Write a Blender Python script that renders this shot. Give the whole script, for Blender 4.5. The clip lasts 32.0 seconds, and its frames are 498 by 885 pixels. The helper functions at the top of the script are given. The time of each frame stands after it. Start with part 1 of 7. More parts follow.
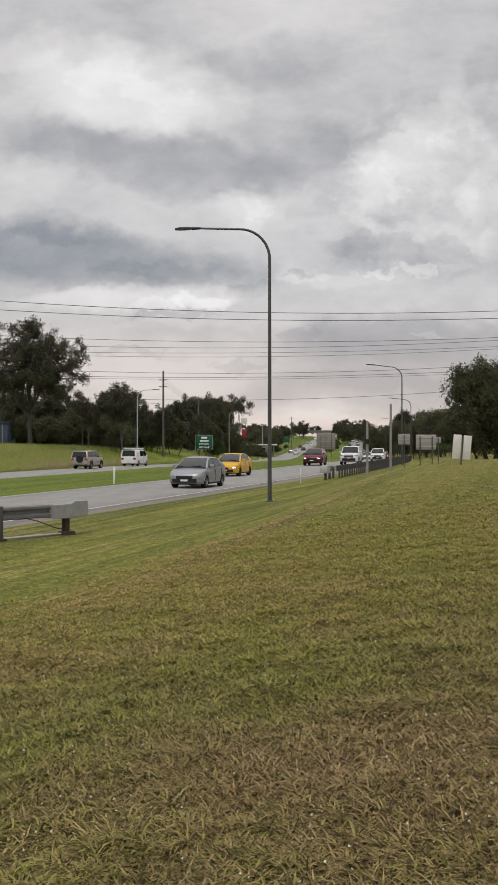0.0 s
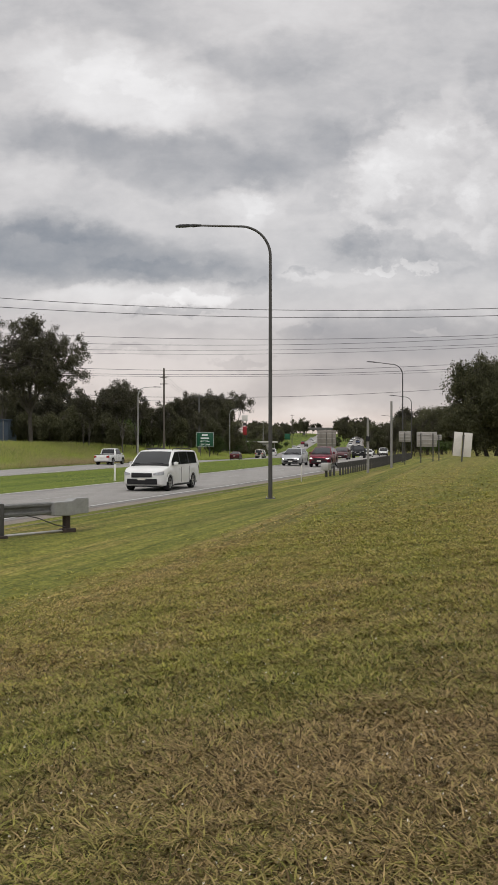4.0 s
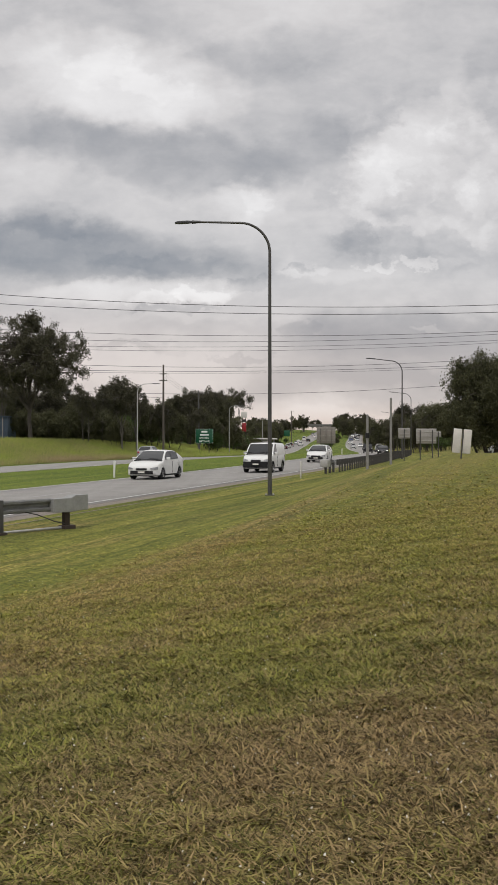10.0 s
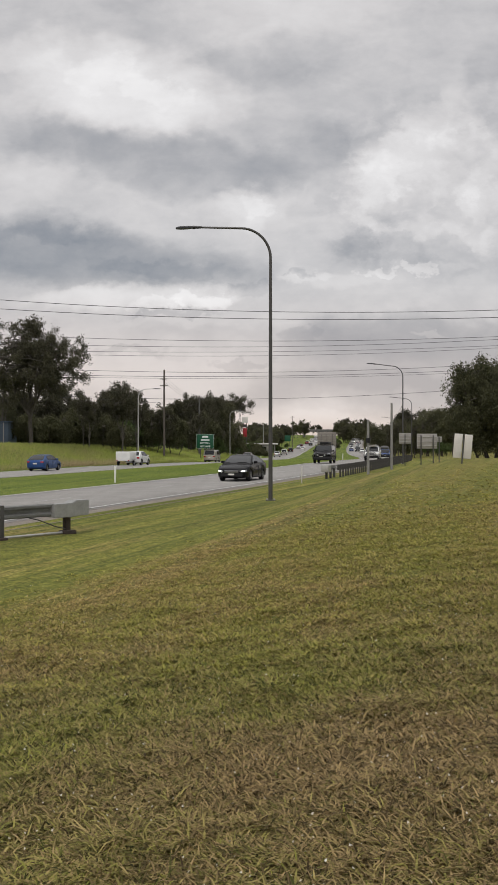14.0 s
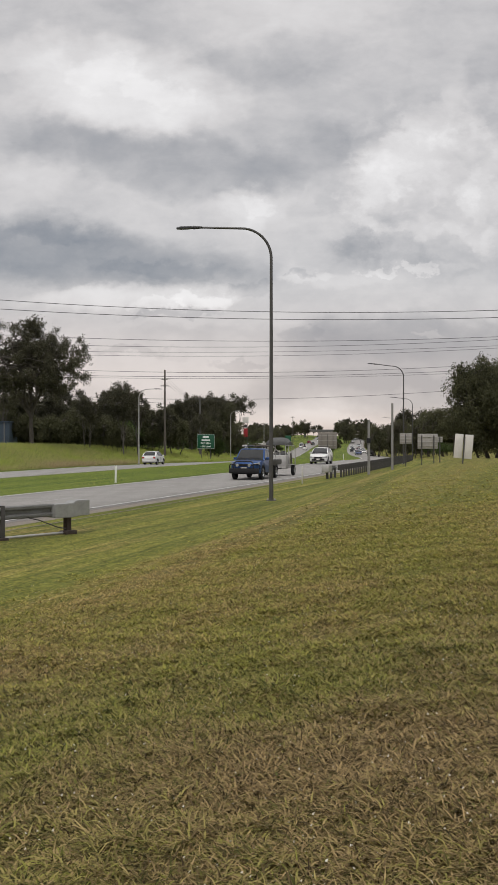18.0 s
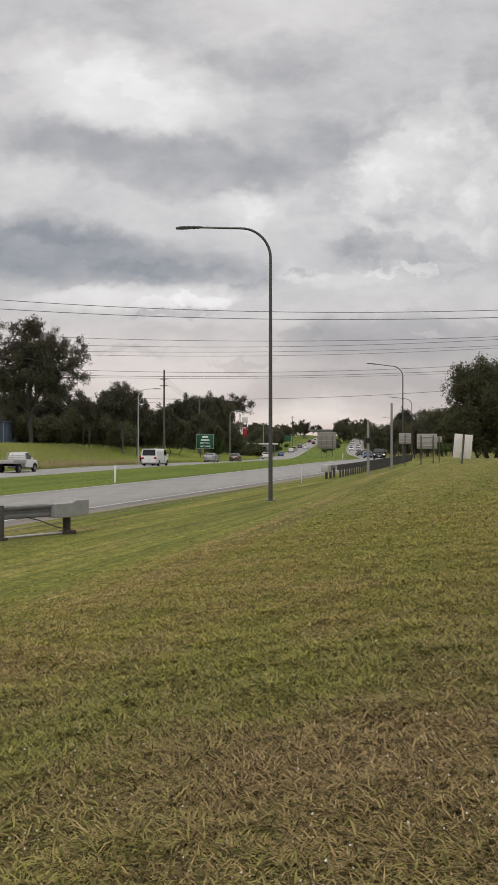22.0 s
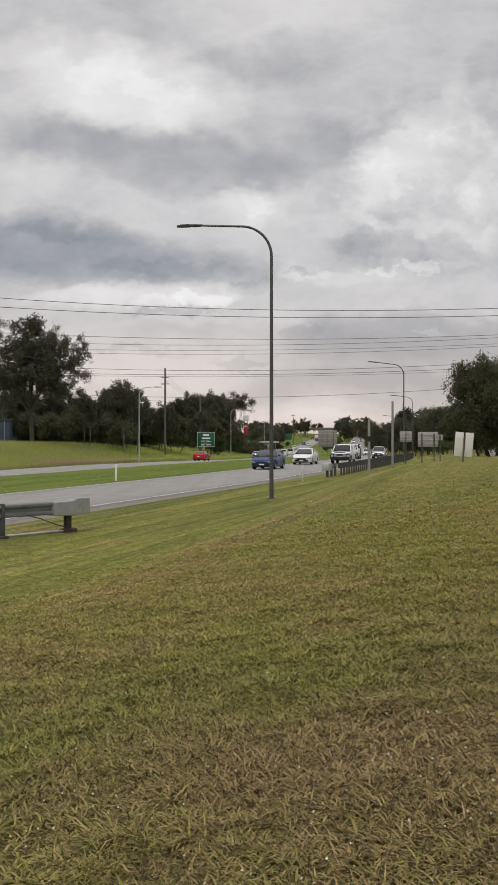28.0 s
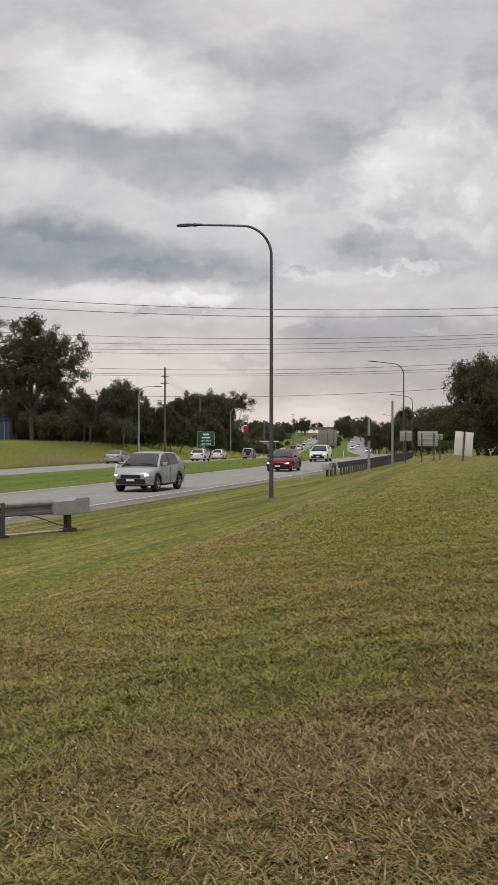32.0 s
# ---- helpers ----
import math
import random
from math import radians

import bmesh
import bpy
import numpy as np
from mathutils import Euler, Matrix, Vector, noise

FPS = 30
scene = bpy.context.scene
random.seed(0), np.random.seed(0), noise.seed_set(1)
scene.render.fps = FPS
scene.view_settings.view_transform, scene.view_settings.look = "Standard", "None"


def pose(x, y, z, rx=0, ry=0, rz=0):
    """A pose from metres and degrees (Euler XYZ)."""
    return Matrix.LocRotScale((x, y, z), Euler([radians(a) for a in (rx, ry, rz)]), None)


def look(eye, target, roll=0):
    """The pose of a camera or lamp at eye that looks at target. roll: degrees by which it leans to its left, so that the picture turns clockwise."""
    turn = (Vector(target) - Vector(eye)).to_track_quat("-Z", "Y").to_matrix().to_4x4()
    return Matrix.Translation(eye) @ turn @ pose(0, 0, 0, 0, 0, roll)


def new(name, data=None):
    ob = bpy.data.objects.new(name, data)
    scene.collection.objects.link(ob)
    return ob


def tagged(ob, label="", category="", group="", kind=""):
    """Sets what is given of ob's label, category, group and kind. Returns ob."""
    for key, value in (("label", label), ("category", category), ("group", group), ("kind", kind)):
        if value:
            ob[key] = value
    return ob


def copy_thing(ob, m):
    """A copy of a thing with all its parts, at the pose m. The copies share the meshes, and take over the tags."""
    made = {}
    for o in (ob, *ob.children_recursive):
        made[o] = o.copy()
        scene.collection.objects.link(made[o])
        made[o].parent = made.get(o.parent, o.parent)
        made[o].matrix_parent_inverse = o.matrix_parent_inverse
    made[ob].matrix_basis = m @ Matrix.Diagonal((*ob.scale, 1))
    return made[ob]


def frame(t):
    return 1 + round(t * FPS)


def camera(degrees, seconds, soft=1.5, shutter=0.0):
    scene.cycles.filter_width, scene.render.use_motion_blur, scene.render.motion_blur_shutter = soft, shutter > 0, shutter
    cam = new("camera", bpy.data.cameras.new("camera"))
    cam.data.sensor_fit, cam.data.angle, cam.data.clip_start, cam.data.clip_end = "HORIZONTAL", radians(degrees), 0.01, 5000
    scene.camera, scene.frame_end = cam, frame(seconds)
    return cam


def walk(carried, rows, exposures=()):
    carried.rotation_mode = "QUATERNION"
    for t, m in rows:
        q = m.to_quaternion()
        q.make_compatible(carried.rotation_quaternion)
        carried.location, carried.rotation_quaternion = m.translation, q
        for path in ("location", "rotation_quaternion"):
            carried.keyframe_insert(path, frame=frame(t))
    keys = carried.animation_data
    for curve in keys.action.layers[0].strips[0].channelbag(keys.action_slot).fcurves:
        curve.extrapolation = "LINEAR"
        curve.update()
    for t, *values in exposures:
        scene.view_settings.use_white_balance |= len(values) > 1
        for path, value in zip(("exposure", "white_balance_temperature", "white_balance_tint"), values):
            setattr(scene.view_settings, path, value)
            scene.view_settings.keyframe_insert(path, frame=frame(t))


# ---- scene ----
# The camera stands on the bank beside the road and only tilts and pans a little.
FOCAL = 1800.0 / 882.0
EYE = (0.0, 0.0, 2.2)
cam = camera(math.degrees(2 * math.atan(0.5 / FOCAL)), 32.0, soft=1.6)
# seconds, tilt, pan
PATH = [
    (0, 90.032, 0.000),    (0.5, 90.105, 0.004),    (1, 90.129, -0.004),    (1.5, 90.072, 0.000),
    (2, 90.072, 0.004),    (2.5, 89.959, 0.045),    (3, 89.881, 0.045),    (3.5, 89.886, 0.045),
    (5.5, 89.841, 0.000),    (6, 89.866, -0.004),    (6.5, 89.882, 0.000),    (7, 89.866, 0.000),
    (7.5, 89.832, 0.000),    (8, 89.837, 0.000),    (8.5, 89.743, 0.000),    (9, 89.638, 0.008),
    (9.5, 89.597, 0.004),    (10, 89.691, 0.008),    (10.5, 89.787, 0.004),    (11, 89.846, 0.000),
    (11.5, 89.929, 0.000),    (12, 89.933, 0.000),    (12.5, 89.832, 0.000),    (13, 89.882, 0.004),
    (13.5, 89.934, 0.004),    (14, 89.979, 0.050),    (14.5, 89.890, 0.098),    (16.5, 89.926, 0.094),
    (17, 89.943, 0.089),    (17.5, 90.008, 0.094),    (18, 89.988, 0.089),    (18.5, 89.930, 0.089),
    (19, 89.894, 0.089),    (19.5, 89.796, 0.073),    (20, 89.812, 0.057),    (20.5, 89.779, 0.074),
    (21, 89.795, 0.058),    (21.5, 89.845, 0.050),    (22, 89.983, 0.050),    (22.5, 90.080, 0.050),
    (23, 90.280, 0.025),    (23.5, 90.307, 0.046),    (24, 90.206, 0.050),    (24.5, 90.157, 0.054),
    (25, 90.109, 0.054),    (25.5, 90.093, 0.098),    (27.5, 90.222, 0.093),    (28, 89.881, 0.102),
    (28.5, 89.541, 0.123),    (29, 89.621, 0.098),    (29.5, 89.601, 0.094),    (30, 89.618, 0.098),
    (30.5, 89.597, 0.098),    (31, 89.601, 0.094),    (31.5, 89.743, 0.098),    (32, 89.845, 0.094),

]
walk(cam, [(t, pose(*EYE, tilt, 0, pan)) for t, tilt, pan in PATH], exposures=[(0, 0.0), (32, 0.0)])

# ---- world, sun ----
CLOUDS = [
    (-0.120, 0.345, 0.12, 0.058, -0.10, 0.27), (-0.215, 0.385, 0.05, 0.03, 0, 0.14), (0.02, 0.375, 0.13, 0.035, 0.15, -0.10),
    (-0.09, 0.275, 0.20, 0.036, -0.12, -0.17), (0.005, 0.232, 0.055, 0.022, 0, 0.16), (-0.21, 0.252, 0.06, 0.022, 0.1, 0.06),
    (-0.18, 0.182, 0.22, 0.042, -0.12, -0.25), (-0.12, 0.134, 0.13, 0.018, 0.03, 0.22), (-0.02, 0.155, 0.035, 0.02, 0, -0.06),
    (0.15, 0.275, 0.07, 0.050, 0.55, 0.09), (0.20, 0.225, 0.07, 0.035, 0.2, 0.05), (0.13, 0.193, 0.085, 0.022, -0.1, -0.07),
    (0.24, 0.335, 0.035, 0.07, 0, -0.12), (0.08, 0.162, 0.09, 0.014, -0.05, 0.09), (0.055, 0.280, 0.085, 0.042, 0.3, -0.10), (0.20, 0.262, 0.10, 0.085, 0.2, 0.05), (0.17, 0.100, 0.16, 0.030, 0.02, -0.11), (0.10, 0.060, 0.16, 0.016, 0.02, -0.08),
    (-0.10, 0.075, 0.25, 0.03, 0, 0.08), (0.05, 0.42, 0.15, 0.05, 0, 0.08), (0.06, 0.02, 0.12, 0.025, 0, 0.16), (-0.05, 0.100, 0.12, 0.010, 0.05, -0.07),
    (0.17, 0.085, 0.20, 0.045, 0.0, -0.20), (0.06, 0.080, 0.14, 0.030, 0.0, -0.07), (0.13, 0.046, 0.24, 0.034, 0.0, -0.22), (0.06, 0.010, 0.11, 0.014, 0.0, 0.09), 
    
]
# cloud edges with a firm outline: the same numbers, then how firm the edge is
CRISP = [
    (0.210, 0.262, 0.118, 0.088, 0.25, 0.055, 0.80), (0.140, 0.285, 0.045, 0.030, 0.4, 0.040, 0.60), (0.165, 0.226, 0.060, 0.016, 0.0, -0.045, 0.30),
    (0.150, 0.190, 0.080, 0.016, -0.08, -0.045, 0.55), (0.130, 0.168, 0.018, 0.005, 0.0, 0.090, 0.30), (0.163, 0.170, 0.014, 0.005, 0.0, 0.080, 0.30),
    (-0.050, 0.141, 0.032, 0.010, 0.05, 0.100, 0.55), (-0.098, 0.136, 0.034, 0.007, 0.0, 0.070, 0.45),
    (-0.075, 0.126, 0.060, 0.0045, 0.03, -0.090, 0.30), (0.0, 0.150, 0.022, 0.010, 0.0, -0.060, 0.45),
    (-0.010, 0.078, 0.026, 0.006, 0.0, -0.100, 0.40), (-0.120, 0.088, 0.060, 0.005, 0.02, -0.090, 0.30),
    (0.050, 0.106, 0.022, 0.008, 0.0, -0.060, 0.40), (0.180, 0.105, 0.020, 0.005, 0.0, 0.080, 0.40),
    (0.060, 0.166, 0.045, 0.006, 0.0, 0.040, 0.20), (0.045, 0.171, 0.014, 0.006, 0.0, -0.080, 0.30),
    (-0.145, 0.360, 0.040, 0.020, 0.2, 0.050, 0.40), (-0.090, 0.345, 0.040, 0.016, -0.2, 0.045, 0.40), (0.005, 0.232, 0.030, 0.010, 0.0, 0.050, 0.40),
    (-0.200, 0.205, 0.100, 0.012, -0.12, -0.035, 0.20), (-0.090, 0.172, 0.080, 0.010, -0.06, -0.045, 0.20),
]


def build_world():
    w = bpy.data.worlds.new("overcast_sky")
    scene.world = w
    w.use_nodes = True
    nt = w.node_tree
    nt.nodes.clear()
    N = nt.nodes.new
    L = nt.links.new

    def math_node(op, a, b=None, c=None, clamp=False):
        n = N("ShaderNodeMath")
        n.operation, n.use_clamp = op, clamp
        for i, v in enumerate((a, b, c)):
            if v is None:
                continue
            if isinstance(v, (int, float)):
                n.inputs[i].default_value = v
            else:
                L(v, n.inputs[i])
        return n.outputs[0]

    def mix(fac, a, b):
        n = N("ShaderNodeMix")
        n.data_type = "RGBA"
        for sock, v in ((n.inputs[0], fac), (n.inputs[6], a), (n.inputs[7], b)):
            if isinstance(v, (int, float)):
                sock.default_value = v
            elif isinstance(v, tuple):
                sock.default_value = (*v, 1)
            else:
                L(v, sock)
        return n.outputs[2]

    def smooth(v, lo, hi, to0=0.0, to1=1.0):
        n = N("ShaderNodeMapRange")
        n.interpolation_type = "SMOOTHSTEP"
        L(v, n.inputs[0])
        for i, x in enumerate((lo, hi, to0, to1)):
            n.inputs[i + 1].default_value = x
        return n.outputs[0]

    co = N("ShaderNodeTexCoord").outputs["Generated"]
    sep = N("ShaderNodeSeparateXYZ")
    L(co, sep.inputs[0])
    x, y, z = sep.outputs
    zc = math_node("MAXIMUM", z, 0.0)
    den = math_node("ADD", zc, 0.10)
    px = math_node("DIVIDE", x, den)
    py = math_node("DIVIDE", y, den)
    comb = N("ShaderNodeCombineXYZ")
    L(px, comb.inputs[0]), L(py, comb.inputs[1])

    def noise_at(scale, detail, rough, dist, off, sx=1.0, sy=1.0, src=None):
        m = N("ShaderNodeMapping")
        m.inputs["Location"].default_value = off
        m.inputs["Scale"].default_value = (sx, sy, 1)
        L(src or comb.outputs[0], m.inputs[0])
        n = N("ShaderNodeTexNoise")
        n.inputs["Scale"].default_value = scale
        n.inputs["Detail"].default_value = detail
        n.inputs["Roughness"].default_value = rough
        n.inputs["Distortion"].default_value = dist
        L(m.outputs[0], n.inputs["Vector"])
        return n.outputs[0]

    # the sky over the road, in the tangents of the angles to the right and up
    yc = math_node("MAXIMUM", y, 0.05)
    ta, te = math_node("DIVIDE", x, yc), math_node("DIVIDE", z, yc)
    cv = N("ShaderNodeCombineXYZ")
    L(ta, cv.inputs[0]), L(te, cv.inputs[1])
    flat = cv.outputs[0]
    w1 = noise_at(7.0, 4, 0.55, 0.0, (0.3, 0.8, 0.2), 1, 1.5, flat)
    w2 = noise_at(7.0, 4, 0.55, 0.0, (4.3, 2.8, 1.2), 1, 1.5, flat)
    w3 = noise_at(26.0, 5, 0.6, 0.0, (1.3, 5.8, 2.2), 1, 1.3, flat)
    w4 = noise_at(26.0, 5, 0.6, 0.0, (6.3, 0.8, 3.2), 1, 1.3, flat)
    wa = math_node("ADD", ta, math_node("ADD", math_node("MULTIPLY_ADD", w1, 0.12, -0.06), math_node("MULTIPLY_ADD", w3, 0.045, -0.0225)))
    we = math_node("ADD", te, math_node("ADD", math_node("MULTIPLY_ADD", w2, 0.07, -0.035), math_node("MULTIPLY_ADD", w4, 0.030, -0.015)))
    fine = noise_at(16.0, 7, 0.62, 0.2, (2.2, 3.3, 0.5), 1, 2.0, flat)
    soft_n = noise_at(5.0, 5, 0.55, 0.3, (9.2, 1.3, 0.5), 1, 2.2, flat)
    lum = math_node("ADD", math_node("MULTIPLY_ADD", fine, 0.26, 0.438), math_node("MULTIPLY_ADD", soft_n, 0.30, -0.15))
    # cloud masses: right, up, half width, half height, slope, lift
    for a0, e0, sx, sy, sl, amp in CLOUDS:
        da = math_node("SUBTRACT", wa, a0)
        de = math_node("SUBTRACT", math_node("SUBTRACT", we, e0), math_node("MULTIPLY", da, sl))
        qa, qe = math_node("DIVIDE", da, sx), math_node("DIVIDE", de, sy)
        d2 = math_node("ADD", math_node("MULTIPLY", qa, qa), math_node("MULTIPLY", qe, qe))
        lum = math_node("ADD", lum, math_node("MULTIPLY", smooth(d2, 0.0, 1.0, 1.0, 0.0), amp))
    # torn and billowing edges: finer warps and rounded bulges
    w5 = noise_at(48.0, 3, 0.62, 0.0, (8.3, 1.8, 0.7), 1, 1.2, flat)
    w6 = noise_at(48.0, 3, 0.62, 0.0, (3.3, 7.8, 1.7), 1, 1.2, flat)
    ca = math_node("ADD", math_node("ADD", ta, math_node("MULTIPLY_ADD", w3, 0.080, -0.040)), math_node("MULTIPLY_ADD", w5, 0.028, -0.014))
    ce = math_node("ADD", math_node("ADD", te, math_node("MULTIPLY_ADD", w4, 0.040, -0.020)), math_node("MULTIPLY_ADD", w6, 0.022, -0.011))
    for a0, e0, sx, sy, sl, amp, firm in CRISP:
        da = math_node("SUBTRACT", ca, a0)
        de = math_node("SUBTRACT", math_node("SUBTRACT", ce, e0), math_node("MULTIPLY", da, sl))
        qa, qe = math_node("DIVIDE", da, sx), math_node("DIVIDE", de, sy)
        d2 = math_node("ADD", math_node("MULTIPLY", qa, qa), math_node("MULTIPLY", qe, qe))
        lum = math_node("ADD", lum, math_node("MULTIPLY", smooth(d2, firm * 0.8, 1.15, 1.0, 0.0), amp * 1.45))
    bul = N("ShaderNodeTexVoronoi")
    bul.feature, bul.distance = "SMOOTH_F1", "EUCLIDEAN"
    bul.inputs["Scale"].default_value, bul.inputs["Smoothness"].default_value, bul.inputs["Detail"].default_value, bul.inputs["Roughness"].default_value = 38.0, 0.6, 1.0, 0.5
    cw = N("ShaderNodeCombineXYZ")
    L(ca, cw.inputs[0]), L(ce, cw.inputs[1])
    L(cw.outputs[0], bul.inputs["Vector"])
    qa, qe = math_node("DIVIDE", math_node("SUBTRACT", wa, 0.19), 0.13), math_node("DIVIDE", math_node("SUBTRACT", we, 0.25), 0.10)
    heap = smooth(math_node("ADD", math_node("MULTIPLY", qa, qa), math_node("MULTIPLY", qe, qe)), 0.4, 1.2, 1.0, 0.25)
    lum = math_node("ADD", lum, math_node("MULTIPLY", math_node("MULTIPLY_ADD", bul.outputs[0], -0.20, 0.095), heap))
    # elsewhere: an even overcast, brighter overhead
    wide = math_node("ADD", math_node("MULTIPLY_ADD", noise_at(0.7, 6, 0.55, 0.4, (3.1, 1.7, 0)), 0.5, 0.22), smooth(z, 0.25, 0.9, 0.0, 0.55))
    ahead = smooth(y, 0.35, 0.75)
    lm = N("ShaderNodeMix")
    L(ahead, lm.inputs[0]), L(wide, lm.inputs[2]), L(math_node("ADD", lum, smooth(z, 0.42, 0.9, 0.0, 0.5)), lm.inputs[3])
    lum = lm.outputs[0]
    ramp = N("ShaderNodeValToRGB")
    L(lum, ramp.inputs[0])
    els = ramp.color_ramp.elements
    els[0].position, els[0].color = 0.20, (0.235, 0.250, 0.280, 1)
    els[1].position, els[1].color = 1.0, (0.93, 0.915, 0.91, 1)
    for q, c in ((0.40, (0.400, 0.398, 0.410, 1)), (0.62, (0.625, 0.606, 0.603, 1))):
        e = els.new(q)
        e.color = c
    col = ramp.outputs[0]
    # a warmer, paler light low over the land
    low = smooth(z, 0.05, 0.17, 1.0, 0.0)
    col = mix(math_node("MULTIPLY", low, math_node("MULTIPLY_ADD", ta, -0.5, 0.50, clamp=True)), col, (0.735, 0.620, 0.575))
    col = mix(math_node("MULTIPLY", smooth(z, 0.008, 0.040, 1.0, 0.0), 0.45), col, (0.70, 0.545, 0.455))
    sky = N("ShaderNodeTexSky")
    sky.sky_type, sky.sun_disc = "NISHITA", False
    sky.sun_elevation, sky.sun_rotation = radians(48), radians(190)
    blend = N("ShaderNodeMixShader")
    b1 = N("ShaderNodeBackground")
    b2 = N("ShaderNodeBackground")
    L(sky.outputs[0], b1.inputs[0])
    b1.inputs[1].default_value = 0.12
    L(col, b2.inputs[0])
    b2.inputs[1].default_value = 1.06
    blend.inputs[0].default_value = 0.94
    L(b1.outputs[0], blend.inputs[1]), L(b2.outputs[0], blend.inputs[2])
    out = N("ShaderNodeOutputWorld")
    L(blend.outputs[0], out.inputs[0])


build_world()
sun = new("sun", bpy.data.lights.new("sun", "SUN"))
sun.data.energy, sun.data.angle, sun.data.color = 1.5, radians(25), (1.0, 0.965, 0.92)
sun.matrix_world = look((0, 0, 50), (6, 30, 0))

# ---- materials ----
def surface(name, c1, c2=None, scale=4.0, rough=0.6, metal=0.0, bump=0.0, bump_scale=60.0, coat=0.0,
            emit=None, power=0.0, fine=0.35, per_object=0.0, rough2=None, lo=0.35, hi=0.65):
    """A node material: two tones mixed by coarse and fine noise, with relief."""
    m = bpy.data.materials.new(name)
    m.use_nodes = True
    nt = m.node_tree
    N, L = nt.nodes.new, nt.links.new
    b = nt.nodes["Principled BSDF"]
    b.inputs["Roughness"].default_value, b.inputs["Metallic"].default_value = rough, metal
    b.inputs["Coat Weight"].default_value = coat
    b.inputs["Coat Roughness"].default_value = 0.08
    c2 = c2 or tuple(0.8 * v for v in c1)
    co = N("ShaderNodeTexCoord").outputs["Object"]
    n1, n2 = N("ShaderNodeTexNoise"), N("ShaderNodeTexNoise")
    for n, s, d in ((n1, scale, 5), (n2, scale * 9, 3)):
        L(co, n.inputs["Vector"])
        n.inputs["Scale"].default_value, n.inputs["Detail"].default_value = s, d
    mx = N("ShaderNodeMix")
    mx.inputs[0].default_value = fine
    L(n1.outputs[0], mx.inputs[2]), L(n2.outputs[0], mx.inputs[3])
    fac = mx.outputs[0]
    mr = N("ShaderNodeMapRange")
    mr.inputs[1].default_value, mr.inputs[2].default_value = lo, hi
    L(fac, mr.inputs[0])
    cm = N("ShaderNodeMix")
    cm.data_type = "RGBA"
    cm.inputs[6].default_value, cm.inputs[7].default_value = (*c1, 1), (*c2, 1)
    L(mr.outputs[0], cm.inputs[0])
    col = cm.outputs[2]
    if per_object:
        hs = N("ShaderNodeHueSaturation")
        oi = N("ShaderNodeObjectInfo")
        r = N("ShaderNodeMapRange")
        r.inputs[3].default_value, r.inputs[4].default_value = 1 - per_object, 1 + per_object
        L(oi.outputs["Random"], r.inputs[0]), L(r.outputs[0], hs.inputs["Value"]), L(col, hs.inputs["Color"])
        col = hs.outputs[0]
    L(col, b.inputs["Base Color"])
    if rough2 is not None:
        rr = N("ShaderNodeMapRange")
        rr.inputs[3].default_value, rr.inputs[4].default_value = rough, rough2
        L(n1.outputs[0], rr.inputs[0]), L(rr.outputs[0], b.inputs["Roughness"])
    if bump:
        n3, bp = N("ShaderNodeTexNoise"), N("ShaderNodeBump")
        L(co, n3.inputs["Vector"])
        n3.inputs["Scale"].default_value = bump_scale
        bp.inputs["Strength"].default_value, bp.inputs["Distance"].default_value = bump, 0.02
        L(n3.outputs[0], bp.inputs["Height"]), L(bp.outputs[0], b.inputs["Normal"])
    if emit:
        b.inputs["Emission Color"].default_value, b.inputs["Emission Strength"].default_value = (*emit, 1), power
    return m


